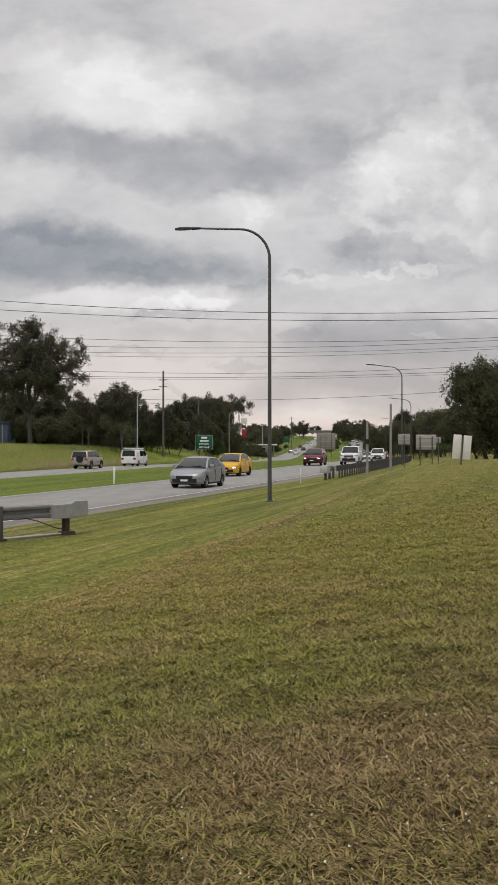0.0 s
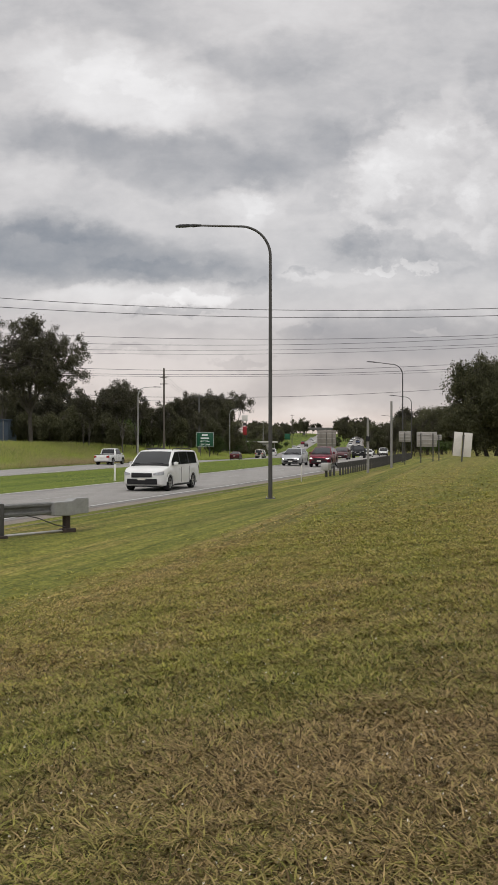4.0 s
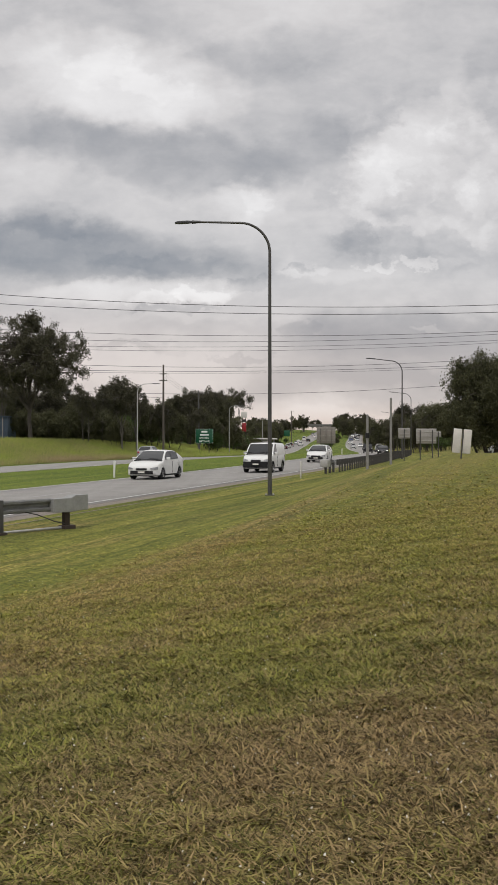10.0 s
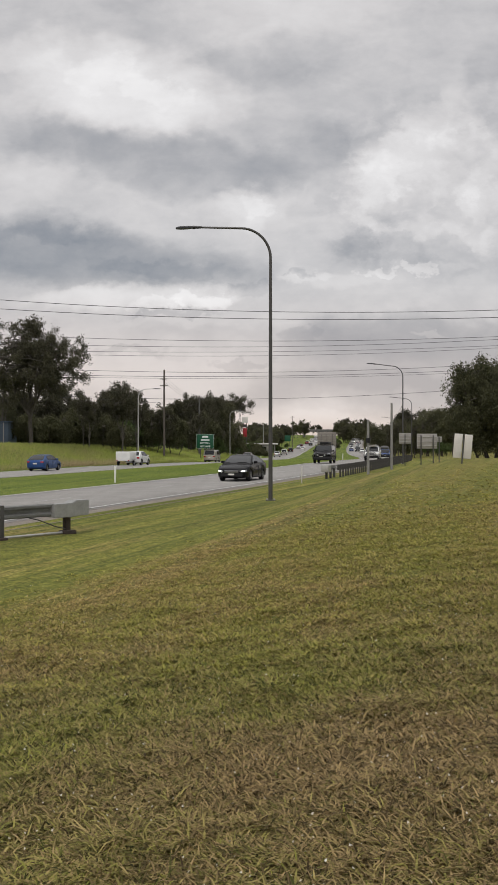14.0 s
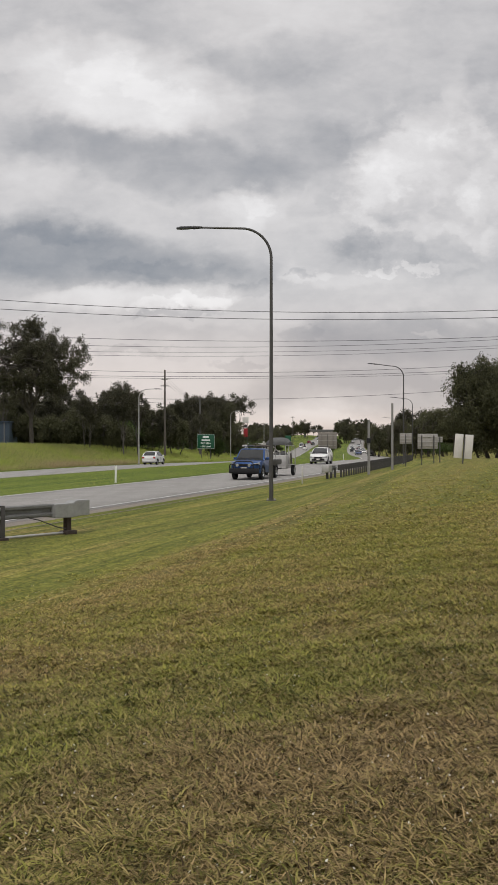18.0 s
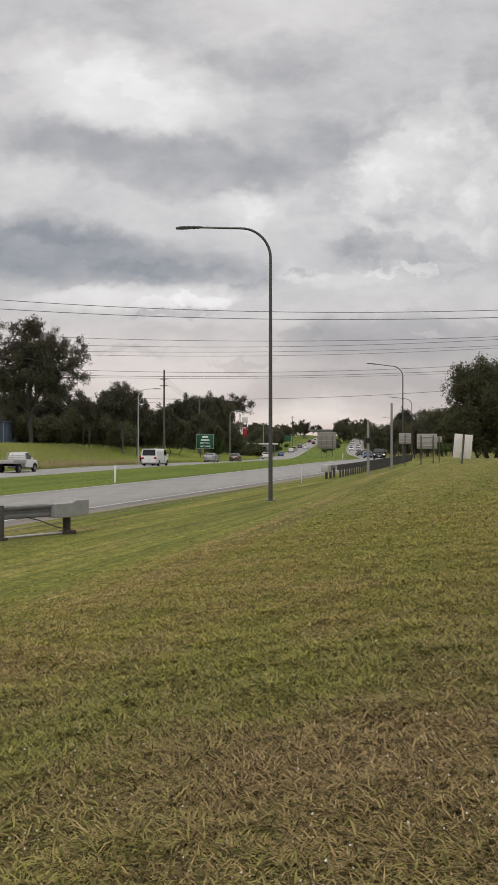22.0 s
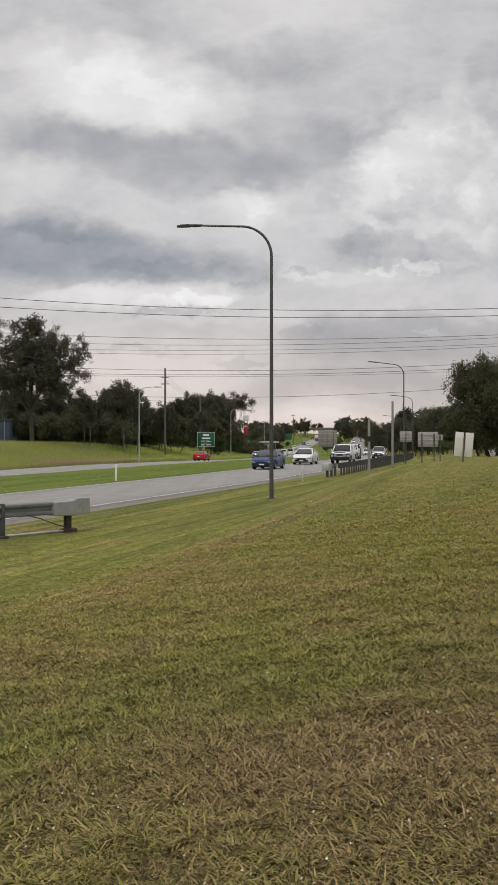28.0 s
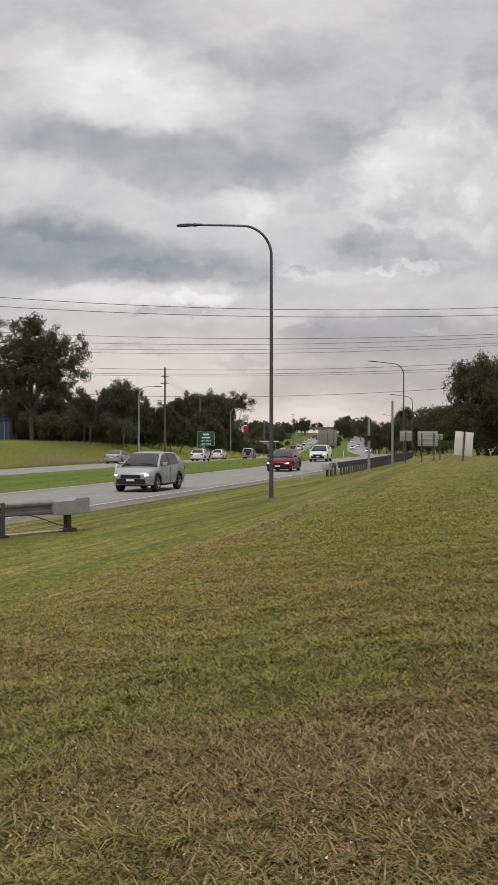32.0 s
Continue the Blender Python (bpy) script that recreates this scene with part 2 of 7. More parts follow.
def ground_material(name, tall=False):
    """Mown grass: green and straw patches at several sizes, over soil."""
    m = bpy.data.materials.new(name)
    m.use_nodes = True
    nt = m.node_tree
    N, L = nt.nodes.new, nt.links.new
    b = nt.nodes["Principled BSDF"]
    b.inputs["Roughness"].default_value = 0.9
    b.inputs["Specular IOR Level"].default_value = 0.15
    at = N("ShaderNodeAttribute")
    at.attribute_name = "dry"
    co = N("ShaderNodeTexCoord").outputs["Object"]

    def nz(s, d, stretch=None):
        n = N("ShaderNodeTexNoise")
        n.inputs["Scale"].default_value, n.inputs["Detail"].default_value = s, d
        n.inputs["Roughness"].default_value = 0.65
        if stretch:
            mp = N("ShaderNodeMapping")
            mp.inputs["Rotation"].default_value = (0, 0, radians(15.5))
            mp.inputs["Scale"].default_value = stretch
            L(co, mp.inputs[0]), L(mp.outputs[0], n.inputs["Vector"])
        else:
            L(co, n.inputs["Vector"])
        return n.outputs[0]

    def ma(op, a, v):
        n = N("ShaderNodeMath")
        n.operation = op
        for i, s in enumerate((a, v)):
            if isinstance(s, (int, float)):
                n.inputs[i].default_value = s
            else:
                L(s, n.inputs[i])
        return n.outputs[0]

    def rng(v, lo, hi):
        n = N("ShaderNodeMapRange")
        n.inputs[1].default_value, n.inputs[2].default_value = lo, hi
        L(v, n.inputs[0])
        return n.outputs[0]

    def mixc(f, a, c):
        n = N("ShaderNodeMix")
        n.data_type = "RGBA"
        L(f, n.inputs[0])
        for s, v in ((n.inputs[6], a), (n.inputs[7], c)):
            if isinstance(v, tuple):
                s.default_value = (*v, 1)
            else:
                L(v, s)
        return n.outputs[2]

    patch, fine = nz(0.45, 6), nz(9, 8)
    off, sta = N("ShaderNodeAttribute"), N("ShaderNodeAttribute")
    off.attribute_name, sta.attribute_name = "offset", "station"

    def swath(a, c):
        n, cb = N("ShaderNodeTexNoise"), N("ShaderNodeCombineXYZ")
        L(ma("MULTIPLY", off.outputs["Fac"], a), cb.inputs[0]), L(ma("MULTIPLY", sta.outputs["Fac"], c), cb.inputs[1])
        n.inputs["Scale"].default_value, n.inputs["Detail"].default_value, n.inputs["Roughness"].default_value = 1.0, 4, 0.6
        L(cb.outputs[0], n.inputs["Vector"])
        return n.outputs[0]

    mow, rows = swath(0.9, 0.035), swath(3.6, 0.10)
    speck, mat_ = nz(38, 6), nz(2.6, 8)
    d = ma("ADD", at.outputs["Fac"], ma("MULTIPLY", ma("SUBTRACT", patch, 0.5), 0.7))
    d = ma("ADD", d, ma("MULTIPLY", ma("SUBTRACT", mow, 0.5), 0.65))
    d = ma("ADD", d, ma("MULTIPLY", ma("SUBTRACT", rows, 0.5), 0.85))
    d = ma("ADD", d, ma("MULTIPLY", ma("SUBTRACT", fine, 0.5), 1.1))
    d = rng(d, 0.05, 0.95)
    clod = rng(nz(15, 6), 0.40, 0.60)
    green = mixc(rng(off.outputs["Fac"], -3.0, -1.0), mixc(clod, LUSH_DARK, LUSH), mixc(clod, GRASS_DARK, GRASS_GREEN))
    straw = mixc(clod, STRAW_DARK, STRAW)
    # the thatch: tufts and gaps at several sizes, gap shade painted into the tone
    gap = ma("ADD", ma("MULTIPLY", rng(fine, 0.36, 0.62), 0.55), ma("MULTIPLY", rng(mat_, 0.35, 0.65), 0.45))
    tone = mixc(d, green, straw)
    mu = N("ShaderNodeMix")
    mu.data_type, mu.blend_type = "RGBA", "MULTIPLY"
    mu.inputs[0].default_value = 1.0
    mv = N("ShaderNodeMix")
    mv.data_type, mv.blend_type = "RGBA", "MULTIPLY"
    mv.inputs[0].default_value = 1.0
    cut = ma("ADD", ma("MULTIPLY", rng(mow, 0.41, 0.59), 0.5), ma("MULTIPLY", rng(rows, 0.40, 0.60), 0.5))
    L(tone, mv.inputs[6])
    bank = rng(off.outputs["Fac"], 11.0, 6.5)
    soft_cut = ma("ADD", ma("MULTIPLY", ma("SUBTRACT", cut, 0.5), ma("ADD", ma("MULTIPLY", bank, 0.65), 0.35)), 0.5)
    L(mixc(soft_cut, (0.48, 0.57, 0.48), (1.36, 1.30, 1.22)), mv.inputs[7])
    tone = mv.outputs[2]
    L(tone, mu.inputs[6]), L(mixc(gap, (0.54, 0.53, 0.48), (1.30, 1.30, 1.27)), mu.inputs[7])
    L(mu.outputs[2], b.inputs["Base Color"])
    bp = N("ShaderNodeBump")
    bp.inputs["Strength"].default_value, bp.inputs["Distance"].default_value = 0.9, 0.03
    L(ma("ADD", fine, ma("MULTIPLY", speck, 0.6)), bp.inputs["Height"]), L(bp.outputs[0], b.inputs["Normal"])
    return m


def thin_leaf(nt, b, tone, share):
    """Lets some light through a leaf or blade."""
    tr, ms = nt.nodes.new("ShaderNodeBsdfTranslucent"), nt.nodes.new("ShaderNodeMixShader")
    ms.inputs[0].default_value = share
    nt.links.new(tone, tr.inputs["Color"])
    nt.links.new(b.outputs[0], ms.inputs[1]), nt.links.new(tr.outputs[0], ms.inputs[2])
    nt.links.new(ms.outputs[0], nt.nodes["Material Output"].inputs["Surface"])


def blade_material(name, green1, green2, straw1, straw2):
    """Grass blades: tone by the blade's island and by its patch (attribute dry)."""
    m = bpy.data.materials.new(name)
    m.use_nodes = True
    nt = m.node_tree
    N, L = nt.nodes.new, nt.links.new
    b = nt.nodes["Principled BSDF"]
    b.inputs["Roughness"].default_value = 0.72
    b.inputs["Specular IOR Level"].default_value = 0.18
    at = N("ShaderNodeAttribute")
    at.attribute_name = "dry"
    # each blade varies a little, and each tussock as a whole, painted hollow shade included
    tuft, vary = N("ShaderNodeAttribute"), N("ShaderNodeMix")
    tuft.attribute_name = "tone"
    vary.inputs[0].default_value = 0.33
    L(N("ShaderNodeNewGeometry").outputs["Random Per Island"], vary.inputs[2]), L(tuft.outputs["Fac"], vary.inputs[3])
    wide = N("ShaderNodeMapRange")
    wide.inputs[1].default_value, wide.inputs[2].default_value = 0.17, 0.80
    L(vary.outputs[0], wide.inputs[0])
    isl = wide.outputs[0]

    def mixc(f, a, c):
        n = N("ShaderNodeMix")
        n.data_type = "RGBA"
        L(f, n.inputs[0])
        for s, v in ((n.inputs[6], a), (n.inputs[7], c)):
            if isinstance(v, tuple):
                s.default_value = (*v, 1)
            else:
                L(v, s)
        return n.outputs[2]

    tone = mixc(at.outputs["Fac"], mixc(isl, green1, green2), mixc(isl, straw1, straw2))
    L(tone, b.inputs["Base Color"])
    thin_leaf(nt, b, tone, 0.28)
    return m


def asphalt_material():
    """Sun-bleached asphalt, streaked along the lanes."""
    m = surface("asphalt", (0.315, 0.303, 0.288), (0.250, 0.240, 0.228), 0.7, 0.9, bump=0.5, bump_scale=90, fine=0.5)
    nt = m.node_tree
    N, L = nt.nodes.new, nt.links.new
    b = nt.nodes["Principled BSDF"]
    b.inputs["Specular IOR Level"].default_value = 0.25
    old = b.inputs["Base Color"].links[0].from_socket
    mp, n, r, mx = N("ShaderNodeMapping"), N("ShaderNodeTexNoise"), N("ShaderNodeMapRange"), N("ShaderNodeMix")
    mp.inputs["Rotation"].default_value = (0, 0, radians(15.5))
    mp.inputs["Scale"].default_value = (0.9, 0.004, 1)
    L(N("ShaderNodeTexCoord").outputs["Object"], mp.inputs[0]), L(mp.outputs[0], n.inputs["Vector"])
    n.inputs["Scale"].default_value, n.inputs["Detail"].default_value = 1.0, 4
    r.inputs[1].default_value, r.inputs[2].default_value, r.inputs[3].default_value, r.inputs[4].default_value = 0.35, 0.65, 0.0, 0.85
    mx.data_type, mx.blend_type = "RGBA", "MULTIPLY"
    mx.inputs[7].default_value = (0.86, 0.855, 0.85, 1)
    L(n.outputs[0], r.inputs[0]), L(r.outputs[0], mx.inputs[0]), L(old, mx.inputs[6]), L(mx.outputs[2], b.inputs["Base Color"])
    return m


def leaf_material(name, c1, c2):
    m = bpy.data.materials.new(name)
    m.use_nodes = True
    nt = m.node_tree
    N, L = nt.nodes.new, nt.links.new
    b = nt.nodes["Principled BSDF"]
    b.inputs["Roughness"].default_value = 0.6
    b.inputs["Specular IOR Level"].default_value = 0.25
    geo = N("ShaderNodeNewGeometry")
    oi = N("ShaderNodeObjectInfo")
    ad = N("ShaderNodeMath")
    ad.operation = "MULTIPLY_ADD"
    L(oi.outputs["Random"], ad.inputs[0])
    ad.inputs[1].default_value = 0.35
    L(geo.outputs["Random Per Island"], ad.inputs[2])
    mx = N("ShaderNodeMix")
    mx.data_type = "RGBA"
    mx.inputs[6].default_value, mx.inputs[7].default_value = (*c1, 1), (*c2, 1)
    L(ad.outputs[0], mx.inputs[0]), L(mx.outputs[2], b.inputs["Base Color"])
    thin_leaf(nt, b, mx.outputs[2], 0.30)
    return m


GRASS_GREEN, GRASS_DARK = (0.212, 0.212, 0.048), (0.090, 0.100, 0.022)
LUSH, LUSH_DARK = (0.150, 0.190, 0.034), (0.086, 0.118, 0.021)
STRAW, STRAW_DARK = (0.340, 0.262, 0.108), (0.120, 0.088, 0.036)
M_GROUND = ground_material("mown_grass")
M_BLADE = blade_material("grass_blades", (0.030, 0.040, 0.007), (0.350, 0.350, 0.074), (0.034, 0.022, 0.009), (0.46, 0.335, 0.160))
M_LAWN = blade_material("lawn_blades", (0.098, 0.108, 0.020), (0.420, 0.400, 0.082), (0.130, 0.088, 0.030), (0.55, 0.405, 0.160))
M_TALL = blade_material("tall_grass", (0.175, 0.228, 0.036), (0.335, 0.385, 0.072), (0.22, 0.170, 0.088), (0.36, 0.285, 0.15))
M_WEED = blade_material("weed_leaves", (0.10, 0.15, 0.035), (0.24, 0.28, 0.08), (0.2, 0.2, 0.06), (0.3, 0.3, 0.1))
M_MEDIAN = blade_material("median_grass_blades", (0.112, 0.166, 0.025), (0.215, 0.275, 0.050), (0.22, 0.20, 0.07), (0.34, 0.30, 0.13))
M_PALE = blade_material("pale_clover", (0.6, 0.58, 0.5), (0.7, 0.68, 0.6), (0.55, 0.50, 0.40), (0.78, 0.75, 0.66))
M_ASPHALT = asphalt_material()
M_SHOULDER = surface("shoulder_gravel", (0.230, 0.200, 0.170), (0.150, 0.128, 0.110), 2.0, 0.95, bump=0.9, bump_scale=40, fine=0.6)
M_DASH = surface("worn_lane_paint", (0.36, 0.355, 0.35), (0.27, 0.265, 0.26), 3.0, 0.8)
M_LINE = surface("road_paint", (0.66, 0.66, 0.64), (0.45, 0.45, 0.44), 3.0, 0.7)
M_CONCRETE = surface("concrete", (0.42, 0.40, 0.37), (0.30, 0.29, 0.27), 3.0, 0.85, bump=0.3)
M_GALV = surface("galvanised_steel", (0.47, 0.46, 0.45), (0.36, 0.35, 0.34), 3.0, 0.55, 0.4, rough2=0.7)
M_POLE = surface("weathered_steel_pole", (0.092, 0.089, 0.087), (0.062, 0.060, 0.059), 2.5, 0.5, 0.4)
M_LAMP = surface("lamp_housing", (0.035, 0.035, 0.037), (0.025, 0.025, 0.027), 4, 0.5, 0.3)
M_RAIL = surface("rail_steel", (0.34, 0.34, 0.335), (0.24, 0.24, 0.235), 2.5, 0.55, 0.3, rough2=0.7)
M_POST = surface("rail_post_steel", (0.075, 0.072, 0.068), (0.048, 0.045, 0.042), 4, 0.7, 0.2)
M_RUST = surface("rusted_post", (0.060, 0.042, 0.032), (0.030, 0.022, 0.018), 6, 0.85, 0.1, bump=0.4)
M_GREYPOLE = surface("grey_galvanised_pole", (0.27, 0.262, 0.252), (0.20, 0.194, 0.187), 2.5, 0.65, 0.1)
M_WHITEPOST = surface("white_plastic", (0.74, 0.74, 0.71), (0.60, 0.60, 0.57), 5, 0.55)
M_RED = surface("red_reflector", (0.55, 0.03, 0.03), rough=0.3)
M_WOOD = surface("weathered_timber_pole", (0.115, 0.098, 0.083), (0.070, 0.060, 0.052), 3.0, 0.9, bump=0.5, bump_scale=25)
M_WIRE = surface("power_cable", (0.05, 0.05, 0.055), (0.04, 0.04, 0.045), 2, 0.6)
M_SIGNBACK = surface("sign_back_aluminium", (0.36, 0.34, 0.32), (0.27, 0.255, 0.24), 1.5, 0.55, 0.3)
M_BROWNBACK = surface("weathered_sign_back", (0.250, 0.222, 0.202), (0.195, 0.172, 0.155), 1.0, 0.7, 0.1)
M_SIGNWHITE = surface("pale_sign_back", (0.66, 0.63, 0.60), (0.55, 0.53, 0.50), 2.0, 0.6, 0.1)
M_SIGNGREEN = surface("green_sign_sheeting", (0.007, 0.085, 0.042), (0.006, 0.07, 0.035), 2.0, 0.4)
M_SIGNTEXT = surface("white_sign_lettering", (0.75, 0.78, 0.76), (0.70, 0.73, 0.71), 2.0, 0.4)
M_SIGNRED = surface("red_sign_panel", (0.30, 0.015, 0.022), (0.25, 0.014, 0.02), 1.0, 0.45)
M_FARCONC = surface("dark_weathered_concrete", (0.14, 0.135, 0.13), (0.10, 0.097, 0.093), 0.3, 0.9)
M_BARK = surface("eucalypt_bark", (0.095, 0.082, 0.072), (0.045, 0.039, 0.034), 3.0, 0.9, bump=0.6, bump_scale=20)
M_PALEBARK = surface("pale_bark", (0.125, 0.112, 0.098), (0.055, 0.048, 0.042), 2.0, 0.85, bump=0.5, bump_scale=20)
M_LEAF = leaf_material("eucalypt_leaves", (0.026, 0.027, 0.017), (0.092, 0.087, 0.054))
M_LEAF2 = leaf_material("dark_leaves", (0.034, 0.037, 0.019), (0.115, 0.115, 0.058))
M_LEAF3 = leaf_material("shrub_leaves", (0.030, 0.050, 0.016), (0.085, 0.120, 0.035))
M_GLASS = surface("tinted_car_glass", (0.012, 0.014, 0.016), (0.008, 0.010, 0.011), 2, 0.06)
M_SCREEN = surface("windscreen_glass", (0.016, 0.018, 0.020), (0.006, 0.007, 0.008), 1.2, 0.05, coat=0.3)
M_SCREEN.node_tree.nodes["Principled BSDF"].inputs["IOR"].default_value = 1.5
M_TARP = surface("dark_grey_canvas", (0.105, 0.106, 0.105), (0.060, 0.061, 0.061), 3.0, 0.85, bump=0.6, bump_scale=14)
M_BLUESHED = surface("faded_blue_cladding", (0.060, 0.088, 0.130), (0.042, 0.064, 0.098), 0.8, 0.6)
M_TYRE = surface("tyre_rubber", (0.022, 0.022, 0.023), (0.014, 0.014, 0.015), 8, 0.85)
M_RIM = surface("alloy_rim", (0.42, 0.42, 0.43), (0.30, 0.30, 0.31), 5, 0.35, 0.8)
M_DARKRIM = surface("dark_rim", (0.035, 0.035, 0.037), (0.025, 0.025, 0.026), 5, 0.4, 0.5)
M_TRIM = surface("black_trim", (0.022, 0.022, 0.023), (0.015, 0.015, 0.016), 6, 0.55)
M_UNDER = surface("underbody", (0.012, 0.012, 0.012), rough=0.9)
M_HEAD = surface("headlamp_glass", (0.42, 0.43, 0.44), (0.20, 0.21, 0.22), 8, 0.12, 0.2, coat=1.0)
M_HEADON = surface("headlamp_lit", (0.9, 0.9, 0.85), rough=0.2, emit=(1.0, 0.97, 0.88), power=3.0)
M_TAIL = surface("tail_lamp", (0.32, 0.012, 0.012), (0.24, 0.01, 0.01), 8, 0.2, coat=0.8)
M_TAILON = surface("tail_lamp_lit", (0.5, 0.02, 0.02), rough=0.2, emit=(1.0, 0.06, 0.04), power=3.0)
M_PLATE = surface("plate_white", (0.70, 0.68, 0.62), (0.62, 0.60, 0.55), 6, 0.5)
M_CHROME = surface("chrome", (0.6, 0.6, 0.6), (0.5, 0.5, 0.5), 5, 0.15, 1.0)
for _m in (M_TYRE, M_TRIM, M_UNDER, M_DARKRIM):
    _m.node_tree.nodes["Principled BSDF"].inputs["Specular IOR Level"].default_value = 0.2
PAINTS = {}


def paint(name, c, metallic=0.0, rough=0.24):
    if name not in PAINTS:
        PAINTS[name] = surface(name + "_car_paint", c, tuple(0.86 * v for v in c), 1.3, rough, metallic, coat=0.18 if max(c) > 0.05 else 0.06, rough2=rough + 0.10)
        PAINTS[name].node_tree.nodes["Principled BSDF"].inputs["Specular IOR Level"].default_value = 0.22 if max(c) > 0.05 else 0.14
    return PAINTS[name]


# ---- mesh helpers ----
def finish(bm, smooth_angle=None):
    me = bpy.data.meshes.new("mesh")
    bm.normal_update()
    bm.to_mesh(me)
    bm.free()
    if smooth_angle is not None:
        for p in me.polygons:
            p.use_smooth = True
        me.set_sharp_from_angle(angle=radians(smooth_angle))
    return me


def part(name, bm, material, parent=None, label="", smooth=30):
    me = finish(bm, smooth)
    me.materials.append(material)
    ob = new(name, me)
    if parent is not None:
        ob.parent = parent
    if label:
        tagged(ob, label)
    return ob


def thing(name, label, category, group="", kind=""):
    ob = new(name)
    ob.empty_display_size = 0.3
    return tagged(ob, label, category, group, kind)


def box(bm, x0, x1, y0, y1, z0, z1, bevel=0.0):
    m = Matrix.Translation(((x0 + x1) / 2, (y0 + y1) / 2, (z0 + z1) / 2)) @ Matrix.Diagonal((x1 - x0, y1 - y0, z1 - z0, 1))
    r = bmesh.ops.create_cube(bm, size=1, matrix=m)
    if bevel:
        edges = list({e for v in r["verts"] for e in v.link_edges})
        bmesh.ops.bevel(bm, geom=edges, offset=bevel, segments=2, affect="EDGES", profile=0.5)
    return bm


def tube(bm, pts, radii, sides=8, cap=True):
    """A tapered tube through points."""
    pts = [Vector(p) for p in pts]
    if isinstance(radii, (int, float)):
        radii = [radii] * len(pts)
    rings = []
    for i, p in enumerate(pts):
        d = (pts[min(i + 1, len(pts) - 1)] - pts[max(i - 1, 0)]).normalized()
        a = d.orthogonal() if i == 0 else (rings[-1][1] - d * rings[-1][1].dot(d))
        a = a.normalized()
        b = d.cross(a)
        vs = [bm.verts.new(p + radii[i] * (math.cos(k * 2 * math.pi / sides) * a + math.sin(k * 2 * math.pi / sides) * b)) for k in range(sides)]
        rings.append((vs, a))
    for (r0, _), (r1, _) in zip(rings, rings[1:]):
        for k in range(sides):
            bm.faces.new((r0[k], r0[(k + 1) % sides], r1[(k + 1) % sides], r1[k]))
    if cap:
        bm.faces.new(list(reversed(rings[0][0])))
        bm.faces.new(rings[-1][0])
    return bm


def sheet_mesh(verts, faces, attr=None):
    me = bpy.data.meshes.new("mesh")
    me.from_pydata(verts, [], faces)
    if attr is not None:
        a = me.attributes.new("dry", "FLOAT", "POINT")
        a.data.foreach_set("value", np.asarray(attr, dtype=np.float32))
    for p in me.polygons:
        p.use_smooth = True
    return me


# ---- the plan: stations s along the road, offsets u to the right of the near edge line ----
_S = np.arange(-900.0, 2400.0, 1.0)
_M = np.interp(_S, [-900, 50, 150, 250, 350, 500, 900, 2400], [0.277, 0.277, 0.165, 0.075, 0.075, 0.115, 0.12, 0.12])
_X = np.concatenate([[0], np.cumsum((_M[1:] + _M[:-1]) / 2)])
_X += 1.0 - np.interp(56.6, _S, _X)


def edge_x(s):
    return np.interp(s, _S, _X)


def slope(s):
    return np.arctan(np.interp(s, _S, _M))


def place(u, s):
    a = slope(s)
    return edge_x(s) + u * np.cos(a), s - u * np.sin(a)


def station(x, y):
    s = np.asarray(y, dtype=float)
    for _ in range(8):
        a = slope(s)
        u = (x - edge_x(s)) * np.cos(a) - (y - s) * np.sin(a)
        s = y + u * np.sin(a)
    return u, s


def step(v, lo, hi):
    t = np.clip((v - lo) / (hi - lo), 0, 1)
    return t * t * (3 - 2 * t)


def road_z(s):
    return np.interp(s, [-900, 105, 140, 200, 300, 350, 430, 520, 620, 720, 800, 1000, 2400],
                     [0, 0, -0.30, -1.1, -1.8, -1.9, -1.2, 1.0, 4.3, 7.2, 7.6, 3.0, 0])


OPP_DROP = 0.45


def ground_z(u, s):
    """The height of the ground at an offset and a station."""
    u, s = np.asarray(u, dtype=float), np.asarray(s, dtype=float)
    zr = road_z(s)
    # the verge and the bank on the camera's side
    foot = np.interp(s, [-30, 0, 64, 90, 115, 200], [11.5, 9.4, 4.0, 5.6, 6.6, 7.0])
    grade = np.clip(0.135 + 0.0014 * s, 0.10, 0.215)
    top = np.interp(s, [-50, 0, 30, 60, 80, 110, 160, 260], [2.6, 2.4, 2.0, 1.75, 1.35, 0.9, 0.6, 0.6])
    d = u - foot
    rise = np.where(d > -1.5, np.sqrt(np.maximum(d + 1.5, 0) ** 2 + 0.6) - 0.775, 0) * grade
    rise = top * np.tanh(rise / top)
    # beyond the crest the land falls to a side road
    verge = -0.06 * step(u, 0.8, 3.0) + rise - 0.6 * step(u, 10.5, 14.0) * step(s, 60, 70) * step(-s, -150, -110)
    # the median and the other carriageway
    t = np.clip((-7.0 - u) / 16.0, 0, 1)
    med = -OPP_DROP * step(t, 0.35, 1.0) + 0.10 * np.sin(np.pi * t) ** 2 * (t < 1)
    # the bank with tall grass beyond it
    high = np.interp(s, [-900, 0, 90, 150, 200, 300, 400], [2.2, 2.2, 2.2, 2.2, 2.0, 1.2, 0.6])
    far = high * step(-u, 32.5, 45.0) + 0.02 * np.maximum(-u - 58, 0)
    z = zr + np.where(u > 0, verge, med + np.where(u < -30, far, 0))
    return z


def ground_at(x, y):
    u, s = station(x, y)
    return float(ground_z(u, s))


